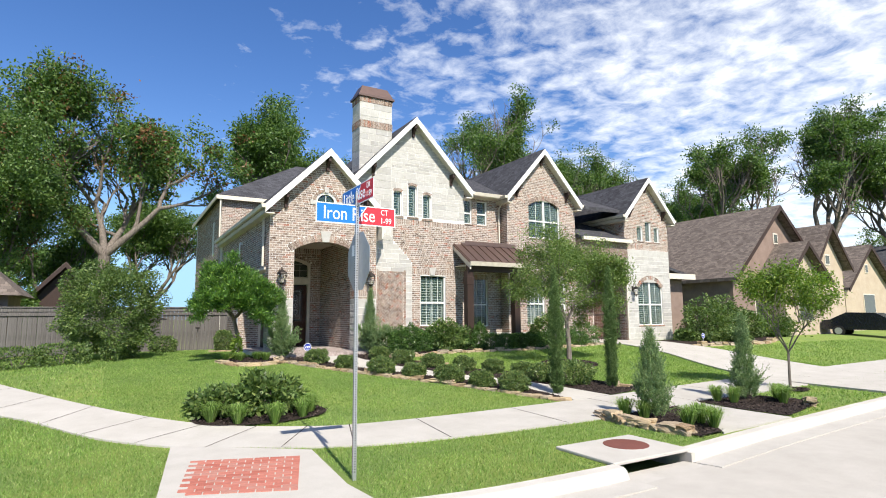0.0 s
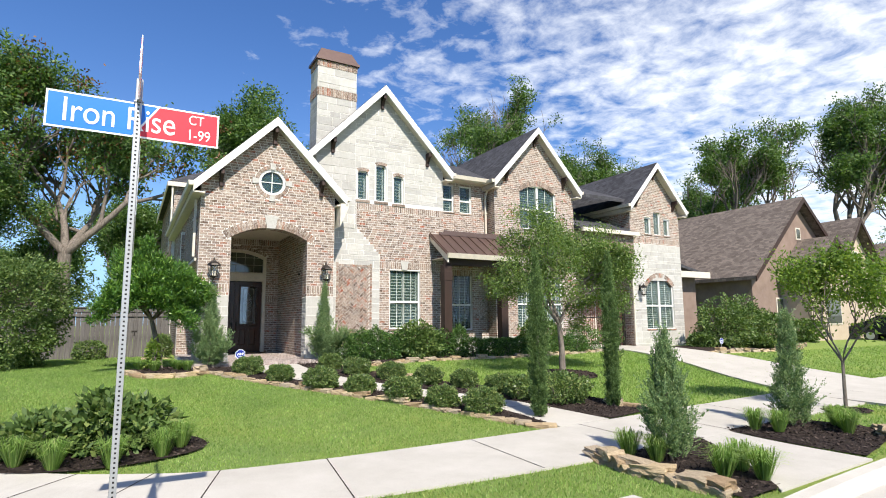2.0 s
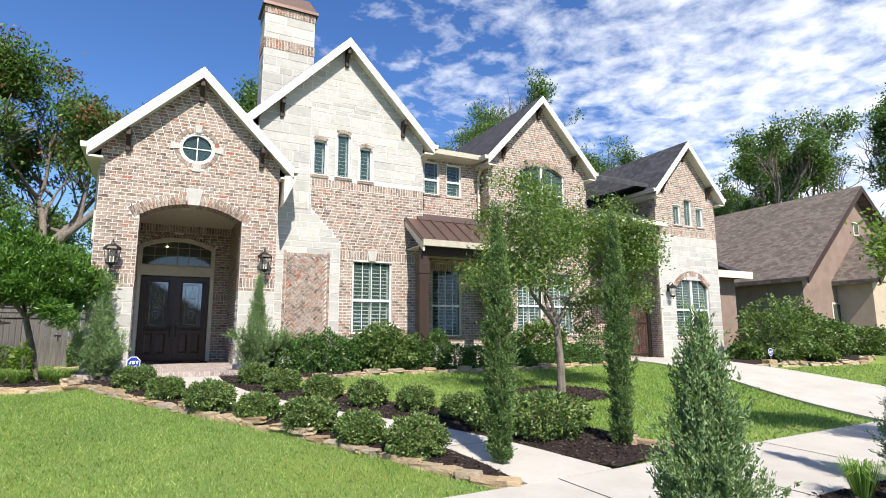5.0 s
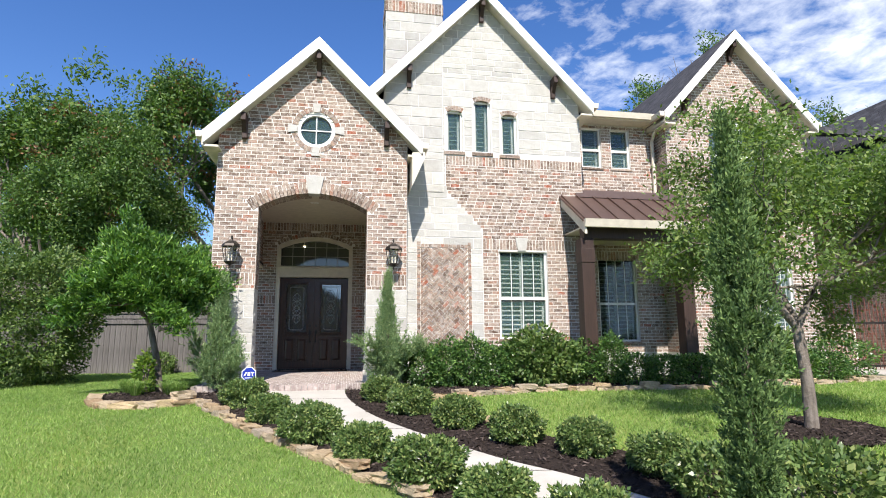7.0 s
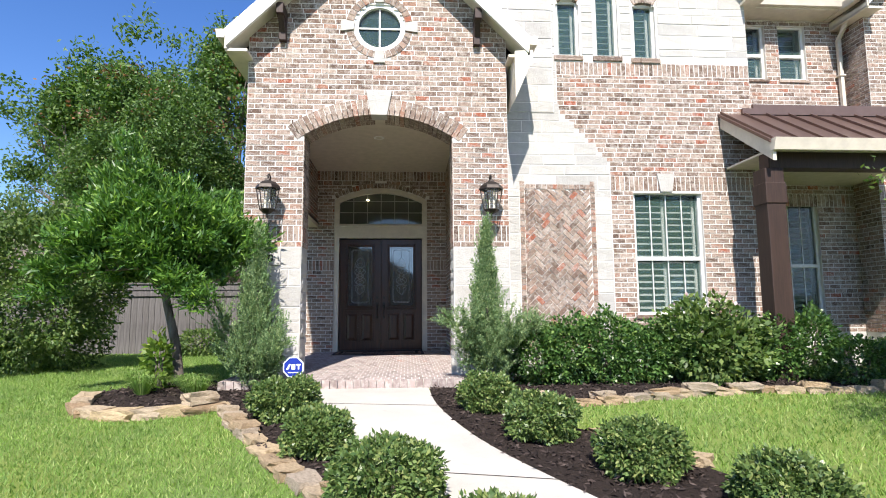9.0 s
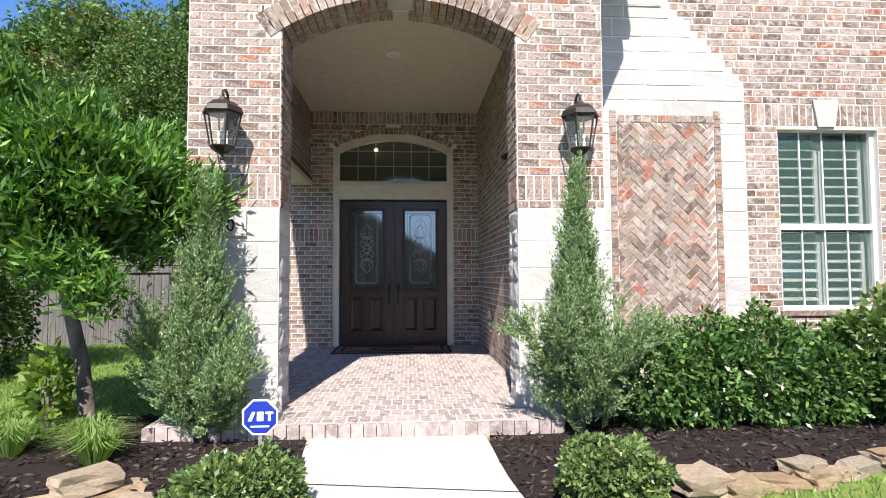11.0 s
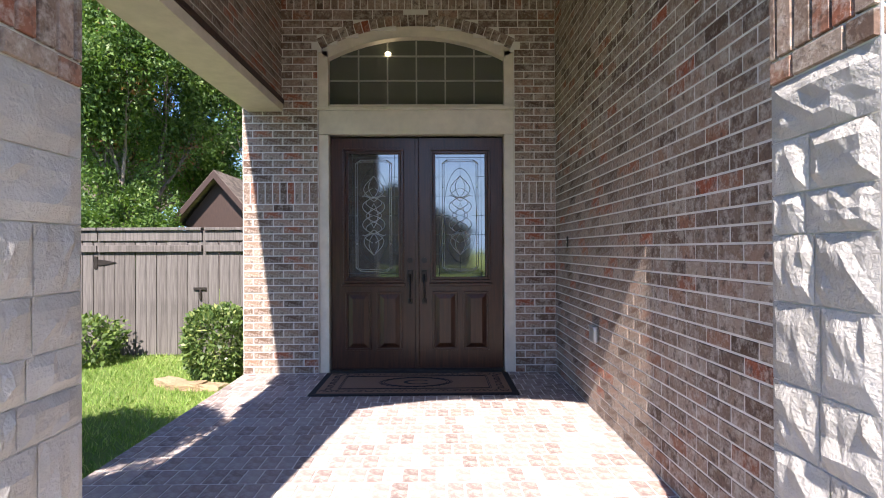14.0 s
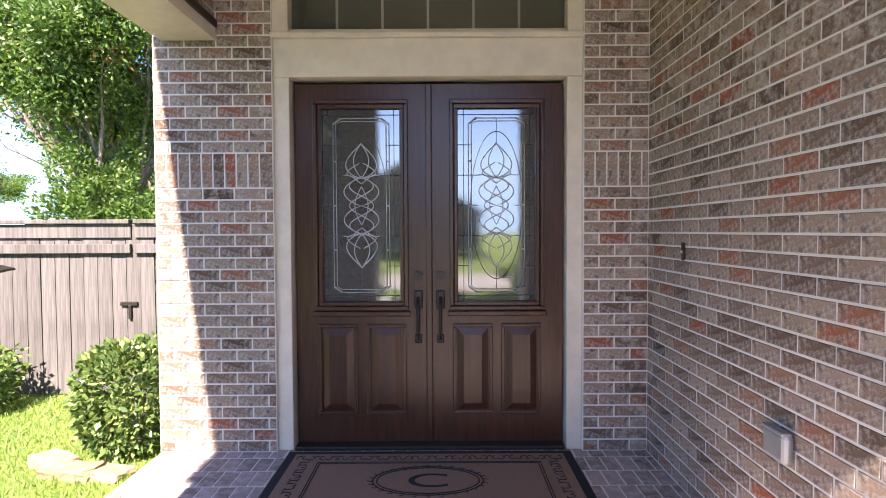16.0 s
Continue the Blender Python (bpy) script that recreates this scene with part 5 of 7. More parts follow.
def leaf_door(s):
    """One door leaf: raised panels below, leaded glass above. s: -1 or 1."""
    x0, x1 = (-DW, -0.012) if s < 0 else (0.012, DW)
    cx, w = (x0 + x1) / 2, (x1 - x0) / 2
    gx, gz0, gz1 = 0.275, 0.98, 2.31
    lf = part("door_leaf", MB().box(x0, 0.0, 0.03, cx - gx, 0.05, DH).box(cx + gx, 0.0, 0.03, x1, 0.05, DH).box(cx - gx, 0.0, 0.03, cx + gx, 0.05, gz0).box(cx - gx, 0.0, gz1, cx + gx, 0.05, DH), M["door"], door)
    for o, t in ((0.0, 0.030), (0.030, 0.018)):
        a, b, c, d = cx - gx - 0.045 + o, cx + gx + 0.045 - o, gz0 - 0.045 + o, gz1 + 0.045 - o
        e = 0.028
        part("moulding", MB().box(a, -t, c, b, 0, c + e, 0.006).box(a, -t, d - e, b, 0, d, 0.006).box(a, -t, c + e, a + e, 0, d - e, 0.006).box(b - e, -t, c + e, b, 0, d - e, 0.006), M["door"], lf)
    for k_ in (-1, 1):
        px = cx + k_ * 0.165
        a, b, c, d = px - 0.135, px + 0.135, 0.22, 0.84
        e = 0.022
        part("moulding", MB().box(a, -0.018, c, b, 0, c + e, 0.005).box(a, -0.018, d - e, b, 0, d, 0.005).box(a, -0.018, c + e, a + e, 0, d - e, 0.005).box(b - e, -0.018, c + e, b, 0, d - e, 0.005), M["door"], lf)
        part("raised_panel", MB().add([(a + 0.03, 0, c + 0.03), (b - 0.03, 0, c + 0.03), (b - 0.03, 0, d - 0.03), (a + 0.03, 0, d - 0.03), (a + 0.075, -0.016, c + 0.075), (b - 0.075, -0.016, c + 0.075), (b - 0.075, -0.016, d - 0.075), (a + 0.075, -0.016, d - 0.075)],
             [(0, 1, 5, 4), (1, 2, 6, 5), (2, 3, 7, 6), (3, 0, 4, 7), (4, 5, 6, 7)]), M["door"], lf)
    part("sill_rail", MB().box(cx - gx - 0.06, -0.034, gz0 - 0.085, cx + gx + 0.06, 0, gz0 - 0.05, 0.008), M["door"], lf)
    g = part("leaded_glass", MB().box(cx - gx, 0.018, gz0, cx + gx, 0.026, gz1), M["leaded"], lf, "textured leaded glass")
    cm = MB()

    def line(pts, r=0.0042):
        cm.tube([(cx + a, 0.014, gz0 + b) for a, b in pts], r, 5)
    dk = MB()

    def thin(pts):
        dk.tube([(cx + a, 0.015, gz0 + b) for a, b in pts], 0.0026, 4)
    W, Hh = gx, gz1 - gz0
    mid = Hh / 2
    # border grid
    for a in (-0.223, 0.223):
        thin([(a, 0.0), (a, Hh)])
    for b in (0.052, Hh - 0.052):
        thin([(-W, b), (W, b)])
    for b in (-0.41, -0.205, 0.0, 0.205, 0.41):
        for s2 in (-1, 1):
            thin([(s2 * (0.125 if abs(b) < 0.3 else 0.165), mid + b), (s2 * W, mid + b)])
    # bevelled band with clipped corners
    for o in (0.0, 0.02):
        p = [(0.19 - o, 0.115), (0.19 - o, Hh - 0.115), (0.135, Hh - 0.075 - o), (-0.135, Hh - 0.075 - o), (-0.19 + o, Hh - 0.115), (-0.19 + o, 0.115), (-0.135, 0.075 + o), (0.135, 0.075 + o), (0.19 - o, 0.115)]
        line(p, 0.0034)
    for s2 in (-1, 1):
        for s3 in (-1, 1):
            line([(s2 * 0.19, mid + s3 * (mid - 0.115)), (s2 * 0.135, mid + s3 * (mid - 0.075))], 0.007)
        for b in (-0.3, 0.0, 0.3):
            line([(s2 * 0.17, mid + b), (s2 * 0.19, mid + b)], 0.006)
    thin([(0.176 * math.sin(2 * math.pi * i / 48), mid + 0.50 * math.cos(2 * math.pi * i / 48)) for i in range(49)])
    thin([(0, mid + 0.42), (0, Hh - 0.075)])
    thin([(0, mid - 0.42), (0, 0.075)])
    # interlaced loops between two lotus buds
    for s2 in (-1, 1):
        line([(s2 * 0.118 * abs(math.sin(2 * math.pi * i / 32)) ** 0.7, mid + 0.19 * (i / 16 - 1)) for i in range(33)], 0.0042)
        line([(s2 * 0.082 * math.cos(1.5 * math.pi * (i / 16 - 1)), mid + 0.20 * (i / 16 - 1)) for i in range(33)], 0.0042)
        line([(s2 * 0.045 * math.cos(0.5 * math.pi * (i / 8 - 1)), mid + 0.13 * (i / 8 - 1)) for i in range(17)], 0.0034)
        for s3 in (-1, 1):
            line([(s2 * 0.122 * (1 - i / 10) ** 0.8, mid + s3 * (0.205 - 0.055 * i / 10 + 0.025 * math.sin(math.pi * i / 10))) for i in range(11)], 0.004)
            line([(s2 * 0.105 * math.sin(math.pi * (i / 14) ** 0.72), mid + s3 * (0.185 + 0.235 * i / 14)) for i in range(15)], 0.004)
            line([(s2 * 0.052 * math.sin(math.pi * i / 14), mid + s3 * (0.185 + 0.235 * i / 14)) for i in range(15)], 0.0036)
            line([(s2 * 0.085 * math.sin(math.pi * (i / 12) ** 0.6) + s2 * 0.012, mid + s3 * (0.19 + 0.10 * i / 12)) for i in range(13)], 0.0034)
    part("border_came", dk, M["came"], g, "dark lead border lines", True)
    part("came", cm, M["galv"], g, "silvery lead came ornament", True)
    hx = -0.075 if s < 0 else 0.075
    hd = part("door_handle", MB().tube([(hx, -0.01, 1.02), (hx, -0.05, 1.0), (hx, -0.07, 0.92), (hx, -0.06, 0.80), (hx, -0.02, 0.745), (hx, 0, 0.735)], [0.010, 0.011, 0.012, 0.012, 0.010, 0.012], 8), M["iron"], lf, "dark bronze pull handle", True)
    part("thumb_plate", MB().box(hx - 0.03, -0.014, 0.94, hx + 0.03, 0, 1.07, 0.01).box(hx - 0.025, -0.014, 0.71, hx + 0.025, 0, 0.77, 0.01), M["iron"], lf)
    part("deadbolt", MB().tube([(hx, 0, 1.17), (hx, -0.03, 1.17)], 0.03, 16), M["iron"], lf)
    return lf


leaf_door(-1)
leaf_door(1)
part("astragal", MB().box(-0.022, -0.022, 0.03, 0.022, 0.0, DH, 0.008), M["door"], door)

# ---- plants ----
def unit(v):
    return v / (np.linalg.norm(v, axis=1, keepdims=True) + 1e-9)


def leaves(points, out, length, width, jitter=0.9, droop=0.0):
    """Folded rhombic leaves at points, pointing roughly along out."""
    n = len(points)
    d = unit(out + rng.normal(0, jitter, (n, 3)) + np.array([0, 0, -droop]))
    s = unit(np.cross(d, rng.normal(0, 1, (n, 3))))
    ln = length * rng.uniform(0.65, 1.25, (n, 1))
    wd = width * rng.uniform(0.7, 1.2, (n, 1))
    mid = points + d * ln * 0.5
    v = np.stack([points, mid + s * wd * 0.5, points + d * ln, mid - s * wd * 0.5], axis=1)
    return v


def grow(rs, start, way, length, radius, depth, limbs, tips, spread=0.6, kids=3, up=0.15, shrink=0.68):
    """Branches that fork; collects tapered limbs and the twigs' ends."""
    pts, p, d = [start.copy()], start.copy(), way.normalized()
    n = 4
    for i in range(n):
        d = (d + Vector((rs.gauss(0, 0.13), rs.gauss(0, 0.13), rs.gauss(0, 0.08) + up * 0.25))).normalized()
        p = p + d * length / n
        pts.append(p.copy())
    limbs.append((pts, [radius * (1 - 0.45 * i / n) for i in range(n + 1)], depth))
    if depth <= 3:
        tips += pts[2:] if depth < 2 else pts[3:]
    if depth <= 0:
        return
    for i in range(kids + (1 if rs.random() < 0.4 else 0)):
        a = d.orthogonal().normalized()
        a.rotate(Matrix.Rotation(rs.uniform(0, 2 * math.pi), 3, d))
        nd = (d + a * rs.uniform(0.5, 1.2) * spread * 1.5 + Vector((0, 0, up))).normalized()
        base = pts[-1] if i < 2 else pts[rs.choice((2, 3))]
        grow(rs, base, nd, length * shrink * rs.uniform(0.8, 1.15), radius * 0.55, depth - 1, limbs, tips, spread, kids, up, shrink)


def tree(name, label, at, height, trunk_h, radius, leaf_mat, seed, depth=4, kids=3, spread=0.6, lean=(0, 0), leaf_len=0.2, per_tip=30, clump=0.6, first=None, up=0.15, brown=0.0, group="", shrink=0.68, category="tree", trunks=1, reach=0.0, gaps=-9.0, freq=0.4, twigs=1, lw=0.45, lift=0.1, jit=0.9):
    """Trunk, forking limbs and leaf clumps; gaps thins the crown in patches of a size set by freq."""
    rs = random.Random(seed)
    limbs, tips = [], []
    for k_ in range(trunks):
        top = Vector((lean[0] + rs.gauss(0, 0.05), lean[1] + rs.gauss(0, 0.05), trunk_h))
        base = Vector((0.0, 0.0, -0.1)) + Vector((rs.gauss(0, radius), rs.gauss(0, radius), 0)) * (trunks > 1)
        mid = base.lerp(top, 0.5) + Vector((rs.gauss(0, 0.05), rs.gauss(0, 0.05), 0)) * trunk_h * 0.4
        limbs.append(([base, base.lerp(mid, 0.15), mid, top], [radius * 1.45, radius * 1.05, radius * 0.92, radius * 0.8], depth + 1))
        for i in range(kids + 1):
            a = 2 * math.pi * (i + rs.random() * 0.6) / (kids + 1)
            grow(rs, top, Vector((math.cos(a) * spread * 1.4, math.sin(a) * spread * 1.4, 1.0)), first or height * 0.3, radius * 0.6, depth, limbs, tips, spread, kids, up, shrink)
    ob = thing(name, label, category, group, at=Matrix.Translation(at))
    top_z = max(t.z for t in tips)
    f = (height - trunk_h) / max(0.1, top_z - trunk_h)
    far_r = sorted(math.hypot(t.x, t.y) for t in tips)[int(len(tips) * 0.9)]
    fr = reach / far_r if reach else 1.0

    def fit(p):
        q = p.copy()
        if q.z > trunk_h:
            q.z = trunk_h + (q.z - trunk_h) * f
            q.x, q.y = q.x * fr, q.y * fr
        return q
    wood_mb = MB()
    for pts, rad, dp in limbs:
        if dp >= twigs:
            wood_mb.tube([fit(p) for p in pts], rad, 9 if dp > depth else (6 if dp > 1 else 4), False)
    part("trunk", wood_mb, M["bark"], ob, "", True)
    off = Vector((seed * 1.7, seed * 0.3, 0))
    fitted = [fit(t) for t in tips]
    kept = [p for p in fitted if noise.noise(p * freq + off) + 0.5 * noise.noise(p * freq * 2.7 + off) > gaps]
    tp = np.array([list(p) for p in kept or fitted])
    r = np.random.default_rng(seed)
    n = len(tp)
    pts = np.repeat(tp, per_tip, axis=0) + r.normal(0, 1, (n * per_tip, 3)) * clump * np.array([1, 1, 0.6])
    cen = tp.mean(axis=0)
    out = unit(pts - cen) * 0.4 + np.array([0, 0, lift])
    v = leaves(pts, out, leaf_len, leaf_len * lw, jit, 0.25)
    if brown:
        sel = np.repeat(r.random(n) < brown, per_tip)
        part("withered_leaves", soup("withered", v[sel], 4, M["leaf_brown"]), M["leaf_brown"], ob)
        v = v[~sel]
    part("crown", soup("crown", v, 4, leaf_mat), leaf_mat, ob)
    return ob


def shrub(name, label, at, rx, ry, h, leaf_mat, n, leaf_len, group="", seed=1, bumps=0.12, twigs=True, square=2.0, jitter=0.7, petals=0, category="shrub"):
    """A dense bush: leaves in a thick uneven shell over twigs."""
    r = np.random.default_rng(seed)
    d = unit(r.normal(0, 1, (n, 3)))
    sq = (np.abs(d) ** square).sum(axis=1, keepdims=True) ** (-1 / square)
    lump = np.array([noise.noise(Vector((q[0] * 2.6 + seed * 3.1, q[1] * 2.6, q[2] * 2.6))) for q in d])[:, None]
    rad = (1 - np.abs(r.normal(0, 0.16, (n, 1))).clip(0, 0.6)) * (1 + bumps * 2.2 * lump)
    size = np.array([rx, ry, h * 0.5])
    pts = d * sq * rad * size + np.array([0, 0, h * 0.47])
    pts[:, 2] = np.maximum(pts[:, 2], 0.02)
    ob = thing(name, label, category, group, at=Matrix.Translation(at))
    rs = random.Random(seed)
    for i in range(4):
        a = rs.uniform(0, 6.28)
        mb = MB().tube([(0.04 * math.cos(a), 0.04 * math.sin(a), -0.05), (rx * 0.35 * math.cos(a), ry * 0.35 * math.sin(a), h * 0.4), (rx * 0.6 * math.cos(a), ry * 0.6 * math.sin(a), h * 0.75)], [0.02, 0.013, 0.006], 5)
        part("stem", mb, M["bark"], ob, "", True)
    part("foliage", soup("foliage", leaves(pts, d * 0.9, leaf_len, leaf_len * 0.55, jitter), 4, leaf_mat), leaf_mat, ob)
    if petals:
        sel = pts[r.choice(n, petals * 14 // 14, replace=False)]
        sel = sel[sel[:, 2] > h * 0.55]
        pp = np.repeat(sel, 14, axis=0) + r.normal(0, 0.035, (len(sel) * 14, 3)) + np.array([0, 0, 0.05])
        part("blossom", soup("blossom", leaves(pp, np.tile([0, 0, 1.0], (len(pp), 1)), 0.05, 0.045), 4, M["petal"]), M["petal"], ob, "pale pink blossom")
    return ob


def conifer(name, label, at, h, rad, leaf_mat, n, group="", seed=1, profile=None, sprays=None, leaf_len=0.06, width=0.28, arms=()):
    """Upright evergreen: feathery sprays, each a plume of small scales, about a hidden stem."""
    r = np.random.default_rng(seed)
    prof = profile or (lambda t: (1 - t) ** 0.8 * min(1.0, 0.35 + t * 6))
    m = sprays or 420
    t = r.random(m) ** 1.15
    a = r.uniform(0, 2 * np.pi, m)
    rr = np.array([prof(q) for q in t]) * rad * r.uniform(0.45, 1.05, m)
    lump = 1 + 0.22 * np.sin(a * 3 + t * 9 + seed)
    base = np.stack([np.cos(a) * rr * 0.45, np.sin(a) * rr * 0.45, t * h * 0.93], 1)
    tip = np.stack([np.cos(a) * rr * lump, np.sin(a) * rr * lump, t * h * 0.93 + rad * r.uniform(0.35, 0.9, m)], 1)
    for ax, ay, az, al in arms:
        q = 40
        s = r.random(q)[:, None]
        b2 = np.array([ax * 0.2, ay * 0.2, az]) + s * np.array([ax, ay, al])
        base = np.vstack([base, b2])
        tip = np.vstack([tip, b2 + r.normal(0, 0.09, (q, 3)) + np.array([ax * 0.15, ay * 0.15, 0.14])])
    m, kids = len(base), 8
    f = r.uniform(0.15, 1.0, (m, kids, 1))
    way = np.repeat((tip - base)[:, None, :], kids, axis=1)
    start = base[:, None, :] + way * f
    size = np.linalg.norm(way, axis=2, keepdims=True)
    end = start + (way / size + r.normal(0, 0.32, (m, kids, 3)) + np.array([0, 0, 0.25])) * np.clip(size, 0.05, 0.3) * r.uniform(0.25, 0.6, (m, kids, 1))
    start, end = start.reshape(-1, 3), end.reshape(-1, 3)
    per = max(4, n // len(start))
    s = r.random((len(start), per, 1)) ** 0.8
    pts = (start[:, None, :] * (1 - s) + end[:, None, :] * s + r.normal(0, 0.007, (len(start), per, 3))).reshape(-1, 3)
    out = np.repeat(unit(end - start), per, axis=0)
    ob = thing(name, label, "conifer", group, at=Matrix.Translation(at))
    part("trunk", MB().tube([(0, 0, -0.1), (0, 0, h * 0.5), (0, 0, h * 0.93)], [0.035, 0.025, 0.006], 7), M["bark"], ob, "", True)
    part("foliage", soup("foliage", leaves(pts, out * 1.3, leaf_len, leaf_len * width, 0.5), 4, leaf_mat), leaf_mat, ob)
    return ob


def on(x, y, dz=0.0):
    return (x, y, ground_z(x, y) + dz)


# clipped shrubs along the front walk
BOX = [(-0.65, -2.05, 0.40), (-0.15, -3.15, 0.34), (0.45, -4.25, 0.42), (1.05, -5.05, 0.35), (1.60, -5.95, 0.42), (2.05, -6.75, 0.36), (2.50, -7.45, 0.42),
       (1.45, -1.85, 0.36), (1.80, -2.85, 0.38), (2.35, -3.75, 0.38), (2.90, -4.60, 0.38), (3.50, -5.20, 0.36), (3.95, -5.95, 0.36), (3.25, -6.6, 0.0)]
for i, (x, y, r_) in enumerate(BOX):
    if r_:
        shrub("boxwood", "clipped round green boxwood in dark mulch", on(x, y), r_ * 0.80, r_ * 0.77, r_ * 1.1, M["leaf_box"], 9500, 0.044, "boxwoods along the walk", 100 + i, 0.16, square=2.5, jitter=0.9)
shrub("boxwood", "broad round shrub beside the tall cypresses", on(4.55, -7.25), 0.62, 0.5, 0.62, M["leaf_box"], 5000, 0.065, "", 131, 0.16)
shrub("boxwood", "low round shrub in the corner bed", on(4.0, -6.7), 0.36, 0.34, 0.5, M["leaf_box"], 2600, 0.062, "", 132, 0.12)
# foundation hedge and oleander
for i in range(9):
    x = 2.35 + 0.48 * i
    shrub("hedge_shrub", "dense dark green hedge shrub below the windows", on(x, -0.42 + 0.05 * (i % 2)), 0.42, 0.40, 0.82 + 0.1 * ((i * 7) % 3), M["leaf_hedge"], 4200, 0.065, "foundation hedge", 200 + i, 0.2)
for i in range(8):
    x = 6.6 + 0.62 * i
    shrub("hedge_shrub", "low trimmed dark hedge shrub before the porch", on(x, -0.85), 0.42, 0.36, 0.62, M["leaf_hedge"], 3200, 0.06, "foundation hedge", 220 + i, 0.1, square=3.0)
shrub("oleander", "loose oleander with pale pink blossom", on(4.75, -0.55), 0.72, 0.5, 1.1, M["leaf_bush"], 4200, 0.10, "", 240, 0.3, petals=55, jitter=0.6)
shrub("oleander", "oleander with white blossom beside the far windows", on(9.6, -0.5), 0.9, 0.5, 1.25, M["leaf_bush"], 2600, 0.13, "", 241, 0.3, petals=18, jitter=0.5)
shrub("gate_shrub", "dark shrub beside the gate", on(11.6, -0.5), 0.8, 0.5, 1.0, M["leaf_hedge"], 2400, 0.08, "", 242, 0.25)
# tall slim cypresses and blue-green conifers
CYP = lambda t: (0.55 + 0.75 * t) if t < 0.45 else max(0.04, 0.9 * (1 - ((t - 0.45) / 0.55) ** 1.6))
conifer("cypress", "tall slim dark green Italian cypress", on(3.26, -8.13), 3.0, 0.205, M["leaf_cypress"], 70000, "tall cypresses", 301, CYP, 800, 0.034, 0.40)
conifer("cypress", "tall slim dark green Italian cypress", on(5.25, -8.0), 3.1, 0.20, M["leaf_cypress"], 70000, "tall cypresses", 302, CYP, 800, 0.034, 0.40)
JUN = lambda t: min(1.0, 0.75 + t * 1.5) * (1 - t) ** 1.05
CON = lambda t: min(1.0, 0.7 + t * 1.5) * (1 - t) ** 0.75
conifer("juniper", "bushy blue-green conifer in the curb bed", on(2.85, -11.2), 1.42, 0.40, M["leaf_juniper"], 44000, "curb conifers", 303, CON, 280, 0.034, 0.36)
conifer("juniper", "bushy blue-green conifer in the curb bed", on(6.5, -10.75), 1.72, 0.38, M["leaf_juniper"], 40000, "curb conifers", 304, CON, 280, 0.034, 0.36)
conifer("juniper", "feathery grey-green juniper at the porch column", on(-1.34, -0.66), 1.80, 0.42, M["leaf_juniper"], 100000, "porch junipers", 305, JUN, 300, 0.030, 0.34, arms=((0.28, -0.15, 0.2, 0.4), (-0.35, -0.1, 0.25, 0.6), (0.25, -0.3, 0.15, 0.35)))
conifer("juniper", "feathery grey-green juniper at the porch column", on(1.64, -0.68), 1.98, 0.45, M["leaf_juniper"], 100000, "porch junipers", 306, JUN, 300, 0.030, 0.34, arms=((0.5, -0.1, 0.35, 0.45), (-0.4, -0.2, 0.3, 0.6), (0.2, -0.35, 0.25, 0.5), (-0.2, -0.3, 0.3, 0.5)))
# lawn trees
tree("live_oak", "young live oak with a rounded grey-green crown", on(7.0, -4.55), 4.45, 1.35, 0.085, M["leaf_oak"], 401, 4, 3, 0.75, leaf_len=0.08, per_tip=26, clump=0.15, first=0.95, up=0.12, shrink=0.74, reach=1.95, gaps=-0.12, freq=1.5)
tree("young_tree", "slender young tree with yellow-green leaves", on(9.05, -10.35), 3.3, 0.95, 0.035, M["leaf_young"], 402, 3, 3, 0.55, leaf_len=0.085, per_tip=26, clump=0.11, first=0.7, shrink=0.78, up=0.3, reach=0.95, gaps=-0.1, freq=2.2)
tree("yew_tree", "small bright green tree beside the porch", on(-2.42, -0.2), 3.15, 1.25, 0.065, M["leaf_bright"], 403, 3, 4, 0.8, leaf_len=0.115, per_tip=84, clump=0.085, first=0.7, up=0.12, shrink=0.74, lean=(-0.28, 0.0), reach=1.2, gaps=-0.30, freq=1.6, lw=0.24, lift=0.75, jit=0.45)
shrub("sucker_shoot", "small bright shoot at the foot of the porch tree", on(-2.62, -0.45), 0.13, 0.13, 0.75, M["leaf_young"], 420, 0.1, "", 405, 0.3, jitter=0.6)
shrub("privet", "large loose green bush before the fence", on(-6.0, 2.3), 1.35, 1.2, 3.15, M["leaf_bush"], 30000, 0.085, "", 404, 0.25)
for i, (x, y, rx, h) in enumerate(((-8.2, 1.2, 0.7, 0.6), (-7.1, 1.0, 0.7, 0.62), (-4.25, 5.5, 0.45, 0.6))):
    shrub("low_hedge", "low clipped hedge beside the fence", on(x, y), rx, 0.4, h, M["leaf_bush"], 2200, 0.075, "low hedge", 410 + i, 0.12, square=3.2)
shrub("porch_bush", "rounded variegated bush beside the porch", on(-2.22, 4.68), 0.33, 0.33, 0.84, M["leaf_box"], 5200, 0.06, "", 420, 0.1, square=2.5)
# undergrowth beyond the fence
for i, (x, y, rx, h) in enumerate(((-12.5, 20.6, 1.6, 5.2), (-10.5, 20.2, 0.9, 3.2))):
    shrub("tall_shrub", "tall leafy shrub below the trees beyond the fence", on(x, y), rx, rx * 0.8, h, M["leaf_far"], int(9500 * rx), 0.17, "undergrowth beyond the fence", 450 + i, 0.4)
# corner bed shrub
shrub("hydrangea", "broad leafy shrub in the corner bed", on(-3.3, -7.3), 0.62, 0.5, 0.72, M["leaf_bush"], 2600, 0.13, "corner bed", 430, 0.22)
shrub("hydrangea", "lower leafy shrub in the corner bed", on(-4.1, -7.25), 0.5, 0.4, 0.5, M["leaf_bush"], 1700, 0.12, "corner bed", 431, 0.2)
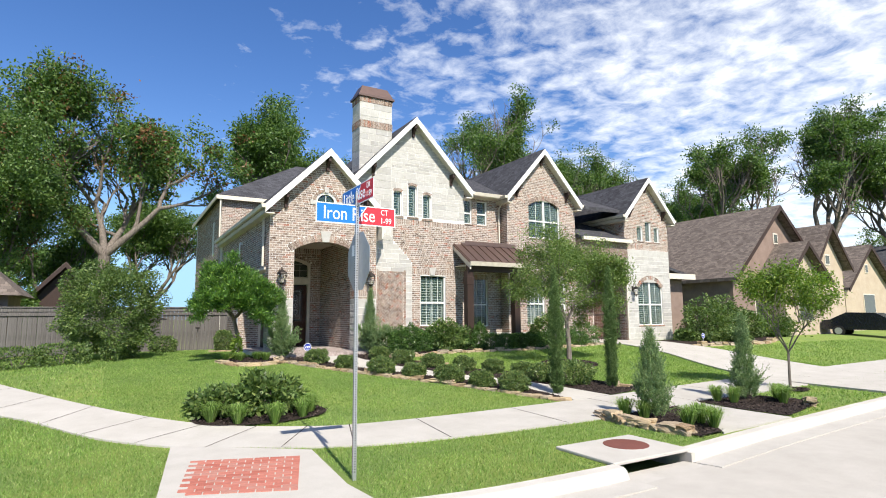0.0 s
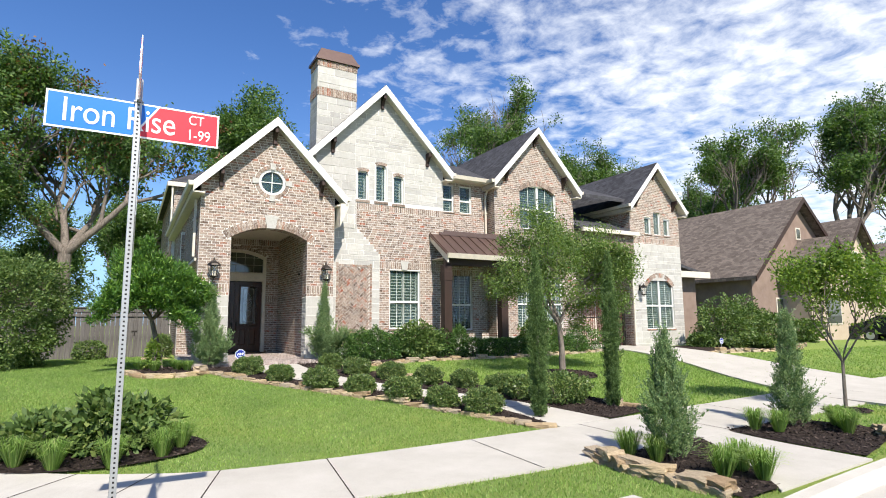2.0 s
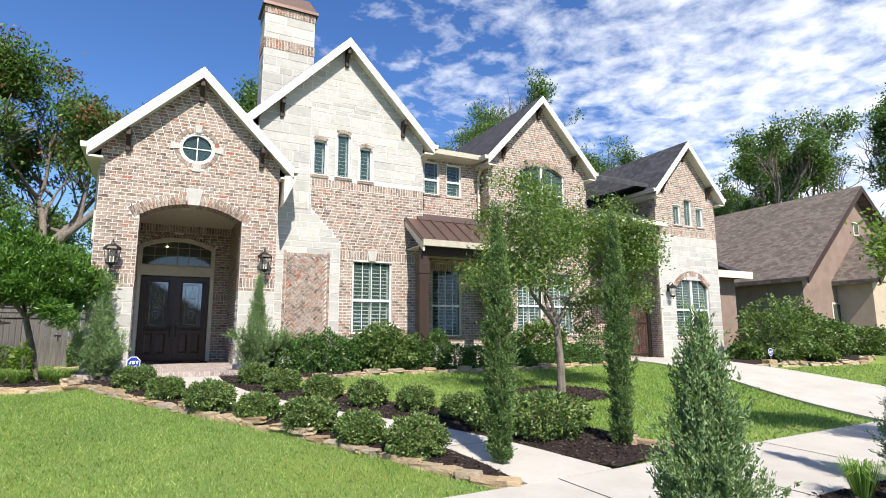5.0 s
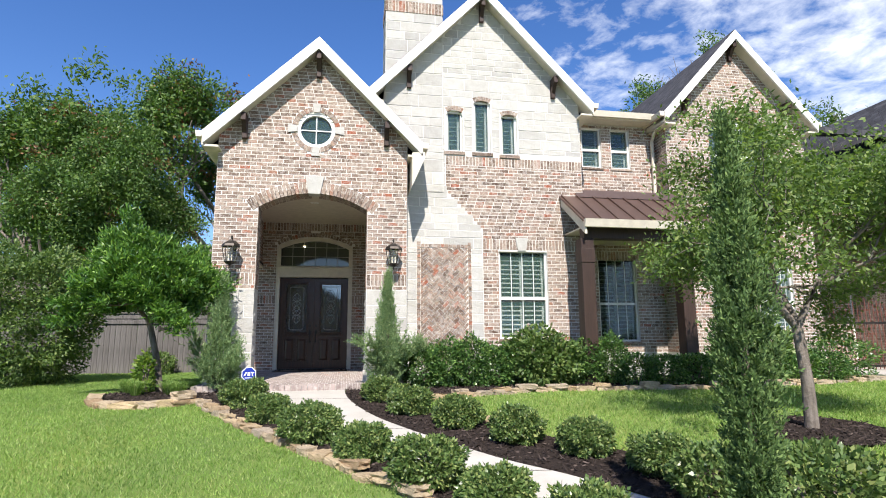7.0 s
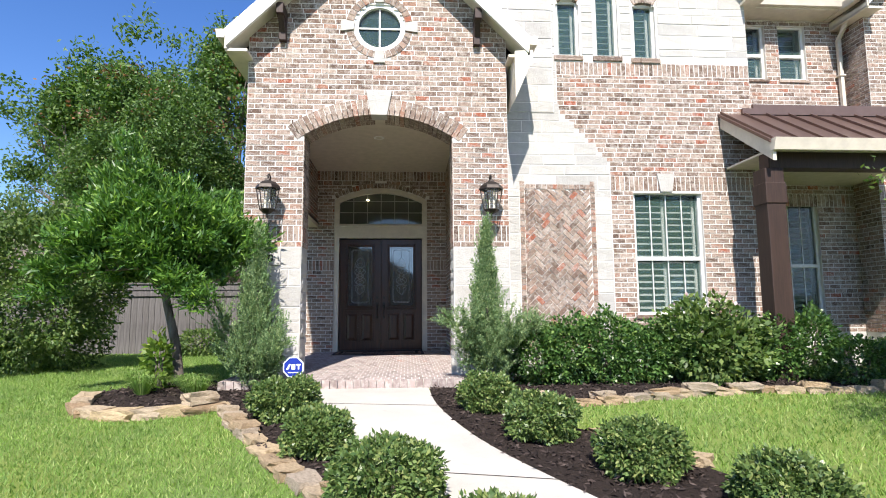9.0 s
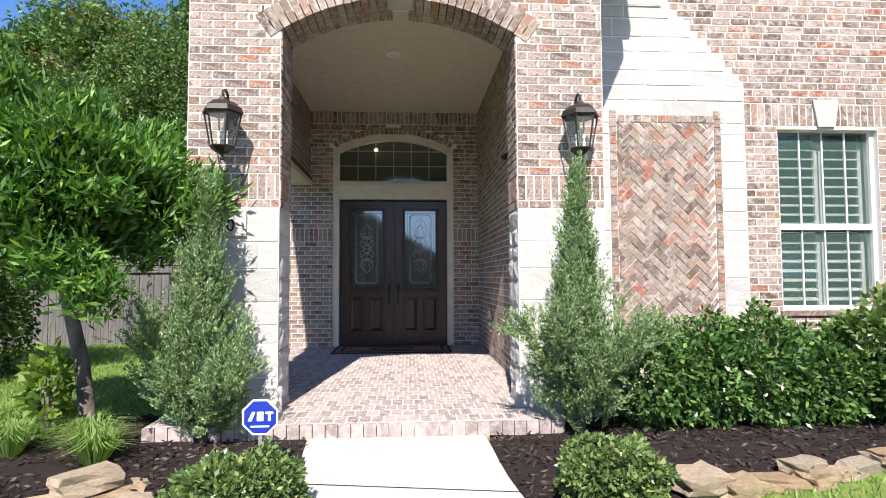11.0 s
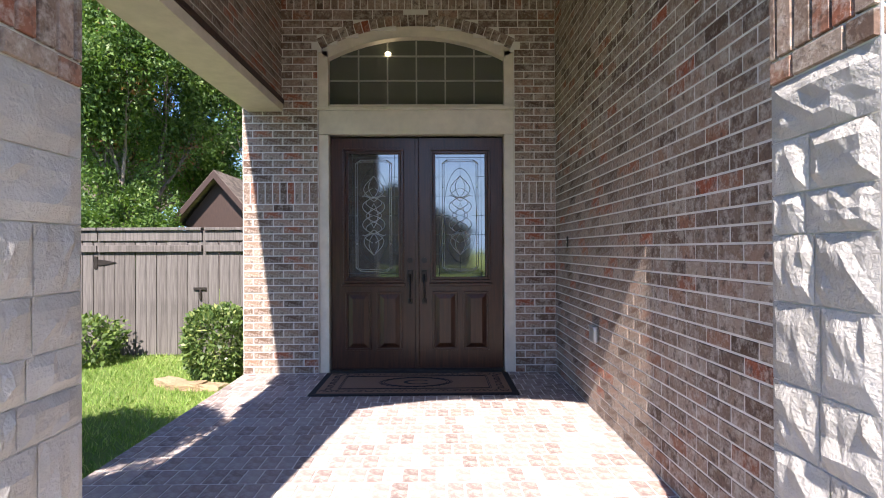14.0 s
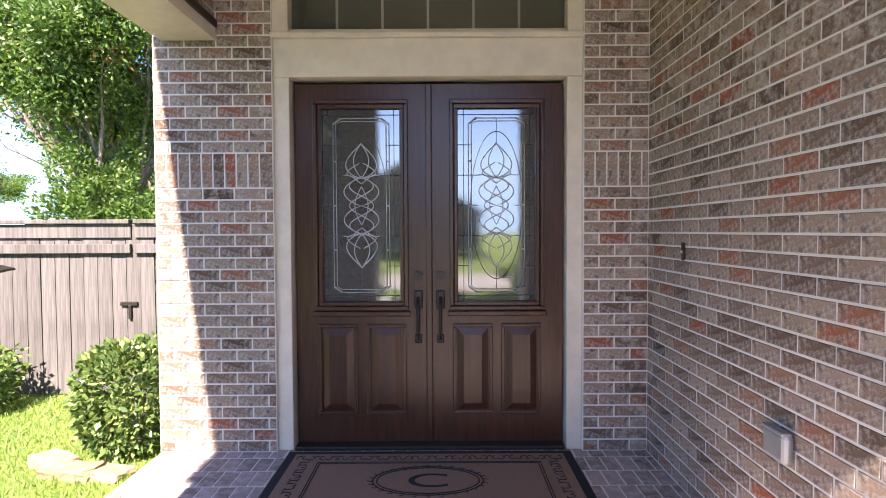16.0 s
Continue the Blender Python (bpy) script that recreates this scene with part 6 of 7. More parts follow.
# far street shrubs by the gable and neighbours
for i, (x, y, rx, h) in enumerate(((19.2, -1.2, 1.3, 2.5), (21.6, -0.6, 1.2, 2.6), (23.5, -0.5, 1.1, 1.9), (18.0, -0.9, 0.6, 0.7), (20.5, -1.8, 0.7, 0.6), (26.5, -0.4, 1.2, 1.5))):
    shrub("street_shrub", "large green shrub by the neighbouring drive", on(x, y), rx * 0.78, rx * 0.78, h * 0.78, M["leaf_bush"], int(2500 * rx + 1500), 0.13, "neighbour shrubs", 440 + i, 0.3)
# tall trees behind the houses
FAR = [(-6.8, 25, 19.4, 5.5, 0.46, 501, 0.10, 6.3), (-15.0, 26, 18.8, 2.4, 0.38, 503, 0.04, 5.8), (5.5, 32, 21.5, 6.0, 0.4, 513, 0.02, 5.0), (-3.0, 44, 13.0, 3.0, 0.35, 515, 0.0, 5.0), (-19, 60, 11.0, 2.0, 0.35, 516, 0.0, 6.0), (-36, 62, 11.0, 2.0, 0.35, 517, 0.0, 7.0), (-50, 55, 10.0, 2.0, 0.35, 518, 0.0, 7.0),
       (29, 31, 26.0, 8.0, 0.45, 505, 0.0, 5.5), (37, 33, 22.5, 7.0, 0.45, 506, 0.0, 6.0), (47, 32, 22.5, 6.0, 0.45, 507, 0.0, 6.0), (47, 14, 21.0, 6.0, 0.45, 508, 0.0, 4.6), (54, 9, 22.0, 8.0, 0.45, 509, 0.0, 4.2), (62, 6, 19.0, 7.0, 0.45, 510, 0.0, 4.0), (20, 40, 20.0, 6.0, 0.4, 511, 0.0, 5.0), (58, 30, 20.0, 4, 0.4, 512, 0.0, 6.0), (80, 10, 13, 3, 0.4, 514, 0.0, 6.0), (40, 22, 14, 3, 0.4, 519, 0.0, 5.0), (-13, 37, 12.0, 1.5, 0.35, 520, 0.0, 6.0), (-23, 38, 13.0, 1.5, 0.35, 521, 0.0, 7.0), (-12.8, 21.5, 13.5, 0.9, 0.25, 522, 0.03, 2.7)]
for x, y, h, th, r_, sd, br, rc in FAR:
    tree("pecan_tree", "tall leafy pecan tree behind the houses", on(x, y), h, th, r_, M["leaf_far"], sd, 4, 3, 0.62, leaf_len=0.20 if sd == 522 else 0.30, per_tip=80 if sd == 522 else 36, clump=0.40, first=h * 0.21, brown=br, group="tall trees behind", up=0.28, shrink=0.76, reach=rc * 1.1, gaps=0.10 if x > 27 else (-0.25 if sd == 522 else 0.0), freq=0.30, twigs=0 if x > 27 and y < 36 else 1)

# ---- writing ----
def lettering(name, text, size, m, material, parent, depth=0.0015, sx=1.0):
    """Text as a mesh part; m places its local x to the right and y up."""
    cu = bpy.data.curves.new(name, "FONT")
    cu.body, cu.size, cu.extrude, cu.align_x, cu.align_y = text, size, depth, "CENTER", "CENTER"
    tmp = bpy.data.objects.new(name, cu)
    me = bpy.data.meshes.new_from_object(tmp)
    bpy.data.objects.remove(tmp)
    me.materials.clear()
    ob = part(name, me, material, parent)
    ob.matrix_basis = m @ Matrix.Diagonal((sx, 1, 1, 1))
    return ob


# ---- street sign post ----
sign = thing("street_sign", "galvanised post with blue and red street name blades", "street sign", at=on(-3.255, -11.84))
PZ = 3.52
part("post", MB().box(-0.022, -0.022, -0.3, 0.022, 0.022, PZ - 0.02, 0.004), M["galv"], sign)
holes = MB()
for i in range(118):
    z = 0.1 + i * 0.03
    if z < PZ - 0.1:
        holes.box(-0.006, -0.0232, z - 0.006, 0.006, -0.0222, z + 0.006).box(-0.0232, -0.006, z - 0.006, -0.0222, 0.006, z + 0.006)
tagged(part("hole", holes, M["mat_dark"], sign), kind="stuff")


def blade(m, text, tail, number, split):
    """A two-coloured name blade with a white border."""
    b = part("name_blade", MB().box(-0.53, -0.003, -0.125, 0.53, 0.003, 0.125), M["sign_white"], sign, "street name blade")
    b.matrix_basis = m
    for s in (-1, 1):
        y0, y1 = (-0.0045, -0.003) if s < 0 else (0.003, 0.0045)
        part("blue_field", MB().prism([(-0.518, -0.113), (split - 0.03, -0.113), (split + 0.12, 0.113), (-0.518, 0.113)], "y", y0, y1), M["sign_blue"], b)
        part("red_field", MB().prism([(split - 0.015, -0.113), (0.518, -0.113), (0.518, 0.113), (split + 0.135, 0.113)], "y", y0, y1), M["sign_red"], b)
        mm = pose(0, -0.0062 if s < 0 else 0.0062, 0, 90, 0, 0 if s < 0 else 180)
        o = -1 if s < 0 else 1
        for tx, size, x, z in ((text, 0.235, -0.10, -0.005), (tail, 0.10, 0.375, 0.055), (number, 0.11, 0.395, -0.055)):
            if s > 0 and size < 0.1:
                continue
            lettering("letters", tx, size, Matrix.Translation((x if s < 0 else -x, 0, z)) @ mm, M["sign_white"], b, sx=0.80)
    return b


blade(Matrix.Translation((0.0, 0, PZ - 0.315)), "Iron Rise", "CT", "1-99", 0.0)
blade(Matrix.Translation((0.0, 0, PZ - 0.06)) @ Matrix.Rotation(-math.pi / 2, 4, "Z"), "Little Rise", "DR", "1-99", 0.0)
part("bracket", MB().box(-0.03, -0.03, PZ - 0.19, 0.03, 0.03, PZ - 0.182).box(-0.012, -0.08, PZ - 0.19, 0.012, 0.08, PZ - 0.17), M["galv"], sign)
stop = part("stop_plate", MB().prism([(0.39 * math.cos(math.pi / 8 + i * math.pi / 4), PZ - 0.9 + 0.39 * math.sin(math.pi / 8 + i * math.pi / 4)) for i in range(8)], "x", 0.024, 0.028), M["galv"], sign, "grey back of an octagonal sign")
part("sticker", MB().box(0.0225, 0.1, PZ - 0.82, 0.0239, 0.22, PZ - 0.68), M["sign_white"], stop)

# ---- fence with gate ----
fence = thing("fence", "weathered grey cedar board fence with cap rail", "fence", at=(0, 6.1, 0))
GX0, GX1 = -4.33, -2.95
gate = thing("fence_gate", "weathered cedar gate with black strap hinges, closed", "gate", at=(0, 6.1, 0))
shared_boards = []
for i in range(4):
    h = 1.66 + 0.012 * i
    me = MB().box(-0.068 + 0.001 * i, -0.01, 0.0, 0.068, 0.01, h).mesh("board")
    me.materials.append(M["fence"])
    shared_boards.append(me)
x = -14.0
while x < -1.85:
    o = new("board", shared_boards[rnd.randrange(4)])
    o.parent = gate if GX0 < x < GX1 else fence
    o.matrix_basis = pose(x, rnd.uniform(-0.004, 0.004), -0.13, 0, rnd.uniform(-0.3, 0.3), 0)
    x += 0.1415
for own, a, b in ((fence, -14.1, GX0 - 0.05), (gate, GX0 - 0.035, GX1 - 0.02), (fence, GX1 + 0.02, -1.83)):
    part("cap_rail", MB().box(a, -0.07, 1.56, b, 0.06, 1.60, 0.006), M["fence"], own)
    part("trim_board", MB().box(a, -0.035, 1.42, b, -0.011, 1.555, 0.005), M["fence"], own)
    part("trim_board", MB().box(a, -0.055, 1.27, b, -0.012, 1.36, 0.005), M["fence"], own)
for px in (GX0 - 0.12, GX1 + 0.09, -8.0, -12.0):
    part("post", MB().box(px - 0.045, 0.015, -0.3, px + 0.045, 0.10, 1.56), M["fence"], fence)
for hz in (1.13, 0.19):
    mb = MB().box(GX0 - 0.10, -0.028, hz - 0.085, GX0 - 0.055, -0.013, hz + 0.085, 0.004)
    mb.prism([(GX0 - 0.05, hz + 0.04), (GX0 + 0.06, hz + 0.03), (GX0 + 0.12, hz + 0.016), (GX0 + 0.2, hz), (GX0 + 0.12, hz - 0.016), (GX0 + 0.06, hz - 0.03), (GX0 - 0.05, hz - 0.04)], "y", -0.028, -0.013)
    part("strap_hinge", mb, M["iron"], gate, "black iron strap hinge")
part("latch", MB().box(GX1 - 0.14, -0.035, 0.75, GX1 + 0.03, -0.013, 0.79, 0.004).box(GX1 - 0.06, -0.04, 0.62, GX1 - 0.03, -0.013, 0.76, 0.004), M["iron"], gate, "black latch")


# ---- wall lanterns ----
def lantern(x, y, z, scale=1.0):
    ob = thing("wall_lantern", "aged bronze wall lantern with clear glass panes", "wall lamp", "wall lanterns", at=Matrix.Translation((x, y, z)) @ Matrix.Diagonal((scale, scale, scale * 0.78, 1)))
    part("back_plate", MB().box(-0.06, -0.03, -0.05, 0.06, 0.0, 0.30, 0.01).box(-0.04, -0.045, -0.03, 0.04, -0.03, 0.27, 0.008), M["iron"], ob)
    part("arm", MB().tube([(0, -0.03, 0.10), (0, -0.06, 0.25), (0, -0.10, 0.36), (0, -0.16, 0.40), (0, -0.22, 0.36), (0, -0.22, 0.26)], 0.012, 8), M["iron"], ob, "", True)
    c = (0, -0.22, 0)
    six = [(math.cos(math.pi / 6 + i * math.pi / 3), math.sin(math.pi / 6 + i * math.pi / 3)) for i in range(6)]
    part("hood", MB().turned([(0.0, 0.30), (0.035, 0.29), (0.05, 0.255), (0.10, 0.23), (0.155, 0.17), (0.17, 0.125), (0.175, 0.11), (0.16, 0.105)], c, 6), M["iron"], ob)
    part("base", MB().turned([(0.105, -0.245), (0.11, -0.255), (0.10, -0.27), (0.06, -0.31), (0.02, -0.335), (0.0, -0.335)], c, 6), M["iron"], ob)
    part("finial", MB().turned([(0.0, -0.335), (0.012, -0.34), (0.008, -0.355), (0.02, -0.375), (0.014, -0.395), (0.0, -0.405)], c, 10), M["iron"], ob, "", True)
    for cx_, sy in six:
        part("bar", MB().tube([(c[0] + 0.155 * math.cos(math.atan2(sy, cx_) - math.pi / 6), c[1] + 0.155 * math.sin(math.atan2(sy, cx_) - math.pi / 6), 0.11), (c[0] + 0.103 * math.cos(math.atan2(sy, cx_) - math.pi / 6), c[1] + 0.103 * math.sin(math.atan2(sy, cx_) - math.pi / 6), -0.25)], 0.008, 5), M["iron"], ob)
    g = part("glass", MB().turned([(0.148, 0.105), (0.098, -0.248)], c, 6), M["lamp_glass"], ob)
    g.visible_shadow = False
    for s in (-0.032, 0.032):
        part("candle", MB().turned([(0.012, -0.26), (0.012, -0.16), (0.0, -0.158)], (s, -0.22, 0), 8).turned([(0.004, -0.158), (0.016, -0.12), (0.012, -0.085), (0.0, -0.06)], (s, -0.22, 0), 8), M["candle"], ob, "", True)
    return ob


lantern(1.765, EY - 0.005, 2.47)
lantern(-1.31, EY - 0.005, 2.46)
lantern(16.45, G4Y - 0.005, 2.35)
# house number
plate = thing("number_plaque", "white limestone plaque with black house number", "house number", at=(-1.33, EY - 0.022, 1.63))
part("plaque", MB().box(-0.17, -0.012, -0.11, 0.17, 0.02, 0.11, 0.006), M["stone"], plate)
lettering("digits", "10", 0.15, pose(0, -0.016, -0.02, 90), M["mat_dark"], plate, 0.004)

# ---- things on the porch ----
mat = thing("doormat", "brown coir doormat with black border and letter C", "doormat", at=(0.0, 3.83, 0.002))
part("rubber_edge", MB().box(-0.93, -0.44, 0.0, 0.93, 0.44, 0.012, 0.005), M["mat_dark"], mat)
part("coir_field", MB().box(-0.87, -0.385, 0.012, 0.87, 0.385, 0.016), M["coir"], mat, "brown coir field")
orn = MB()
for sx, sy in ((0.70, 0.255), (0.685, 0.238)):
    for a, b in (((-sx, -sy), (sx, -sy)), ((sx, -sy), (sx, sy)), ((sx, sy), (-sx, sy)), ((-sx, sy), (-sx, -sy))):
        orn.tube([(*a, 0.0165), (*b, 0.0165)], 0.0035, 4)
for ra, rb in ((0.30, 0.165), (0.325, 0.185)):
    orn.tube([(ra * math.cos(i * math.pi / 20), rb * math.sin(i * math.pi / 20), 0.0165) for i in range(41)], 0.0045, 4)
for i in range(28):
    a = 2 * math.pi * i / 28
    cxx, cyy = 0.335 * math.cos(a), 0.192 * math.sin(a)
    orn.tube([(cxx + 0.018 * math.cos(j + a), cyy + 0.014 * math.sin(j + a), 0.0165) for j in range(5)], 0.003, 4)
part("ornament", orn, M["mat_dark"], mat, "black ornamental lines")
scroll = MB()
for i in range(46):
    x = -0.83 + 1.66 * i / 45
    for s in (-1, 1):
        scroll.tube([(x + 0.02 * math.cos(j * 0.8 + i * 1.9), s * 0.32 + 0.028 * math.sin(j * 0.8 + i * 1.9), 0.0165) for j in range(6)], 0.003, 4)
for i in range(16):
    y = -0.27 + 0.54 * i / 15
    for s in (-1, 1):
        scroll.tube([(s * 0.785 + 0.03 * math.cos(j * 0.8 + i * 1.9), y + 0.02 * math.sin(j * 0.8 + i * 1.9), 0.0165) for j in range(6)], 0.003, 4)
part("scrollwork", scroll, M["mat_dark"], mat)
lettering("initial", "C", 0.25, pose(0, -0.01, 0.0165), M["mat_dark"], mat, 0.0008, 1.5)
can = thing("recessed_light", "recessed ceiling light with white ring", "ceiling light", at=(0.08, 1.85, 4.0))
part("ring", MB().turned([(0.055, 0.0), (0.06, -0.008), (0.095, -0.006), (0.10, 0.0)], (0, 0, 0), 24), M["white"], can, "", True)
part("lens", MB().turned([(0.0, -0.002), (0.055, -0.002)], (0, 0, 0), 24), M["candle"], can)
pendant = thing("hall_lamp", "small lit lamp inside behind the transom", "lamp", at=(-0.30, 4.41, 3.36))
part("bulb", MB().turned([(0.0, -0.022), (0.03, -0.012), (0.032, 0.0), (0.03, 0.012), (0.0, 0.022)], (0, 0, 0), 14), M["bulb"], pendant, "", True)
bell = thing("doorbell", "small dark oval doorbell on the brick wall", "doorbell", at=(1.443, 3.74, 1.35))
part("plate", MB().box(-0.012, -0.018, -0.05, 0.0, 0.018, 0.05, 0.008), M["iron"], bell)
part("button", MB().tube([(-0.012, 0, 0), (-0.018, 0, 0)], 0.008, 10), M["candle"], bell)
vent = thing("outlet_cover", "grey weatherproof outlet cover on the brick wall", "outlet", at=(1.443, 2.82, 0.62))
part("cover", MB().box(-0.045, -0.075, -0.06, 0.0, 0.075, 0.06, 0.018), M["galv"], vent)
part("hinge", MB().box(-0.05, -0.07, 0.052, -0.01, 0.07, 0.066, 0.004), M["galv"], vent)
cam_box = thing("security_camera", "small dark camera on a wall bracket", "camera", at=(1.443, 1.1, 2.54))
part("body", MB().tube([(-0.10, 0.03, -0.01), (-0.10, -0.06, -0.03)], 0.03, 12), M["iron"], cam_box, "", True)
part("arm", MB().tube([(0, 0, 0.03), (-0.05, 0, 0.03), (-0.09, 0, 0.01)], 0.011, 8), M["iron"], cam_box, "", True)
yard = thing("yard_sign", "small blue octagonal yard sign with white bars", "yard sign", at=on(-0.72, -1.35))
part("stake", MB().box(-0.012, -0.003, -0.1, 0.012, 0.003, 0.34), M["galv"], yard)
octo = [(0.125 * math.cos(math.pi / 8 + i * math.pi / 4), 0.41 + 0.125 * math.sin(math.pi / 8 + i * math.pi / 4)) for i in range(8)]
plate_b = part("plate", MB().prism(octo, "y", -0.009, -0.004), M["sign_white"], yard)
part("field", MB().prism([(x * 0.9, 0.41 + (z - 0.41) * 0.9) for x, z in octo], "y", -0.0105, -0.009), M["navy"], plate_b)
part("bar", MB().prism([(-0.08, 0.385), (-0.055, 0.385), (-0.03, 0.445), (-0.05, 0.445)], "y", -0.012, -0.0105).box(-0.02, -0.012, 0.385, 0.022, -0.0105, 0.445).box(0.035, -0.012, 0.43, 0.085, -0.0105, 0.445).box(0.052, -0.012, 0.385, 0.068, -0.0105, 0.43).box(-0.06, -0.012, 0.345, 0.06, -0.0105, 0.355), M["sign_white"], plate_b)
yard2 = copy_thing(yard, Matrix.Translation(on(17.4, -2.2)))

# downspouts
for n_, pts in enumerate((((8.6, 1.05, 6.3), (8.6, 1.12, 6.1), (8.64, 1.42, 5.85), (8.64, 1.42, 4.15)), ((-1.76, 0.45, 4.6), (-1.76, 0.45, 2.85)), ((15.95, 0.5, 4.7), (15.98, 0.83, 4.4), (15.98, 0.83, 0.0)), ((-1.9, 9.2, 6.8), (-1.88, 9.2, 4.8)))):
    dsp = thing("downspout", "cream metal downspout on the wall", "downspout", "downspouts")
    part("pipe", MB().tube(pts, 0.045, 4), M["cream"], dsp)
    part("strap", MB().box(pts[-1][0] - 0.06, pts[-1][1] - 0.05, pts[-1][2] + 1.0, pts[-1][0] + 0.06, pts[-1][1] + 0.05, pts[-1][2] + 1.03), M["cream"], dsp)
# kick-out of the entry eave return
part("return", MB().prism([(2.12, 4.55), (2.38, 4.57), (2.38, 4.45), (2.12, 3.85)], "y", -0.51, 0.43), M["cream"], bpy.data.objects["entry_roof"], "cream eave return")

# driveway gate
dg = thing("driveway_gate", "dark brown iron driveway gate with spear pickets, closed", "gate", at=(12.95, 1.5, -0.12))
for i in range(24):
    x = 0.06 + 2.88 * i / 23
    top = 1.55 + 0.35 * math.sin(math.pi * i / 23)
    part("picket", MB().tube([(x, 0, 0.05), (x, 0, top), (x, 0, top + 0.09)], [0.011, 0.011, 0.002], 5), M["rust"], dg)
for z in (0.12, 1.25):
    part("rail", MB().box(0.0, -0.02, z, 3.0, 0.02, z + 0.05), M["iron"], dg)
for x in (-0.05, 3.05):
    part("gate_post", MB().box(x - 0.06, -0.06, -0.1, x + 0.06, 0.06, 2.0, 0.01), M["iron"], dg)

# ---- neighbouring houses ----
def neighbour(name, label, xc, half, z_eave, z_peak, y0, y1, wall_mat, roof_mat, wins=()):
    ob = thing(name, label, "house", "neighbouring houses")
    mb = MB().box(xc - half + 0.4, y0 + 0.5, -0.4, xc + half - 0.4, y1, z_eave)
    mb.prism([(xc - half + 0.4, z_eave), (xc + half - 0.4, z_eave), (xc, z_peak - 0.35)], "y", y0 + 0.5, y1)
    part("wall", mb, wall_mat, ob)
    rf = MB()
    for s in (-1, 1):
        rf.prism([(xc + s * half, z_eave), (xc, z_peak), (xc, z_peak - 0.2), (xc + s * half, z_eave - 0.2)], "y", y0, y1)
    r_ob = part("roof", rf, roof_mat, ob)
    uv_slope(r_ob.data, None, None)
    for s in (-1, 1):
        part("rake_board", MB().prism([(xc, z_peak - 0.03), (xc + s * half, z_eave - 0.03), (xc + s * half, z_eave - 0.32), (xc, z_peak - 0.34)], "y", y0 - 0.03, y0 + 0.03), M["beam"], r_ob, "dark brown rake board")
    for wx, wz, w, h in wins:
        wn_ = part("window", MB().box(wx - w / 2, y0 + 0.46, wz, wx + w / 2, y0 + 0.52, wz + h), M["cream"], ob)
        part("pane", MB().box(wx - w / 2 + 0.08, y0 + 0.44, wz + 0.08, wx + w / 2 - 0.08, y0 + 0.462, wz + h - 0.08), M["transom"], wn_)
    return ob


neighbour("brown_house", "brown brick house with steep brown shingle gable", 30.6, 5.3, 3.3, 8.1, 0.9, 20, M["brown_brick"], M["shingle_brown"], ((30.6, 5.6, 0.5, 0.7), (28.5, 0.6, 1.4, 1.6), (33, 0.6, 1.4, 1.6)))
neighbour("tan_gable", "smaller tan gable wing of the brown house", 34.3, 2.3, 4.2, 7.0, -0.3, 12, M["tan_wall"], M["shingle_brown"], ((34.3, 4.3, 0.6, 0.7),))
neighbour("brown_wing", "low brown wing with a shingle roof", 30.6, 2.6, 3.2, 5.6, -0.6, 8, M["tan_wall"], M["shingle_brown"], ((30.6, 0.7, 1.6, 1.7),))
neighbour("tan_house", "tan brick house with brown shingle gables down the street", 44.0, 4.0, 3.0, 6.4, 1.5, 18, M["tan_wall"], M["shingle_brown"], ((44, 0.8, 1.8, 1.8), (44, 4.2, 0.5, 0.7)))
neighbour("grey_house", "grey-roofed house at the street's end", 62.0, 7.0, 3.5, 8.0, 3.0, 20, M["brown_brick"], M["shingle"], ((60, 0.8, 1.8, 1.8), (64, 0.8, 1.8, 1.8)))
lh = thing("rear_house", "low house with a brown shingle roof behind the fence", "house", "neighbouring houses")
part("wall", MB().box(-26, 7.9, -0.4, -9.4, 11.0, 2.15), M["brown_brick"], lh)
rf = part("roof", MB().add([(-26.6, 7.4, 2.05), (-8.95, 7.4, 2.05), (-8.95, 11.4, 2.05), (-26.6, 11.4, 2.05), (-24.0, 9.4, 4.0), (-11.0, 9.4, 4.0)], [(0, 1, 5, 4), (1, 2, 5), (2, 3, 4, 5), (3, 0, 4), (3, 2, 1, 0)]), M["shingle_brown"], lh)
uv_slope(rf.data, None, None)
# the gable's shaded side is put into the wall colour, dark cedar
neighbour("rear_cottage", "small brown-shingled gable beyond the fence, its shaded wall coloured dark", -8.6, 1.7, 2.5, 4.5, 20.5, 28, M["beam"], M["shingle_brown"])
part("window", MB().box(-13, 7.82, 0.7, -11.4, 7.92, 1.9), M["transom"], lh)
neighbour("facing_house", "brick house across the street seen in the door glass", -4.0, 8.0, 3.2, 8.0, -60.0, -44.0, M["brown_brick"], M["shingle_brown"])
# parked dark car down the street
car = thing("car", "dark blue parked sedan facing the street", "car", at=pose(33.2, -2.3, ground_z(33, -2.3) + 0.02, 0, 0, 8))
prof_c = [(-2.2, 0.35), (-2.25, 0.75), (-1.3, 0.92), (-0.55, 1.38), (0.9, 1.42), (1.75, 1.0), (2.2, 0.95), (2.25, 0.4)]
part("body", MB().prism([(a, b) for a, b in prof_c], "x", -0.86, 0.86), M["black_paint"], car)
part("windscreen", MB().add([(-0.7, -1.22, 0.97), (0.7, -1.22, 0.97), (0.62, -0.6, 1.36), (-0.62, -0.6, 1.36)], [(0, 1, 2, 3)]), M["transom"], car)
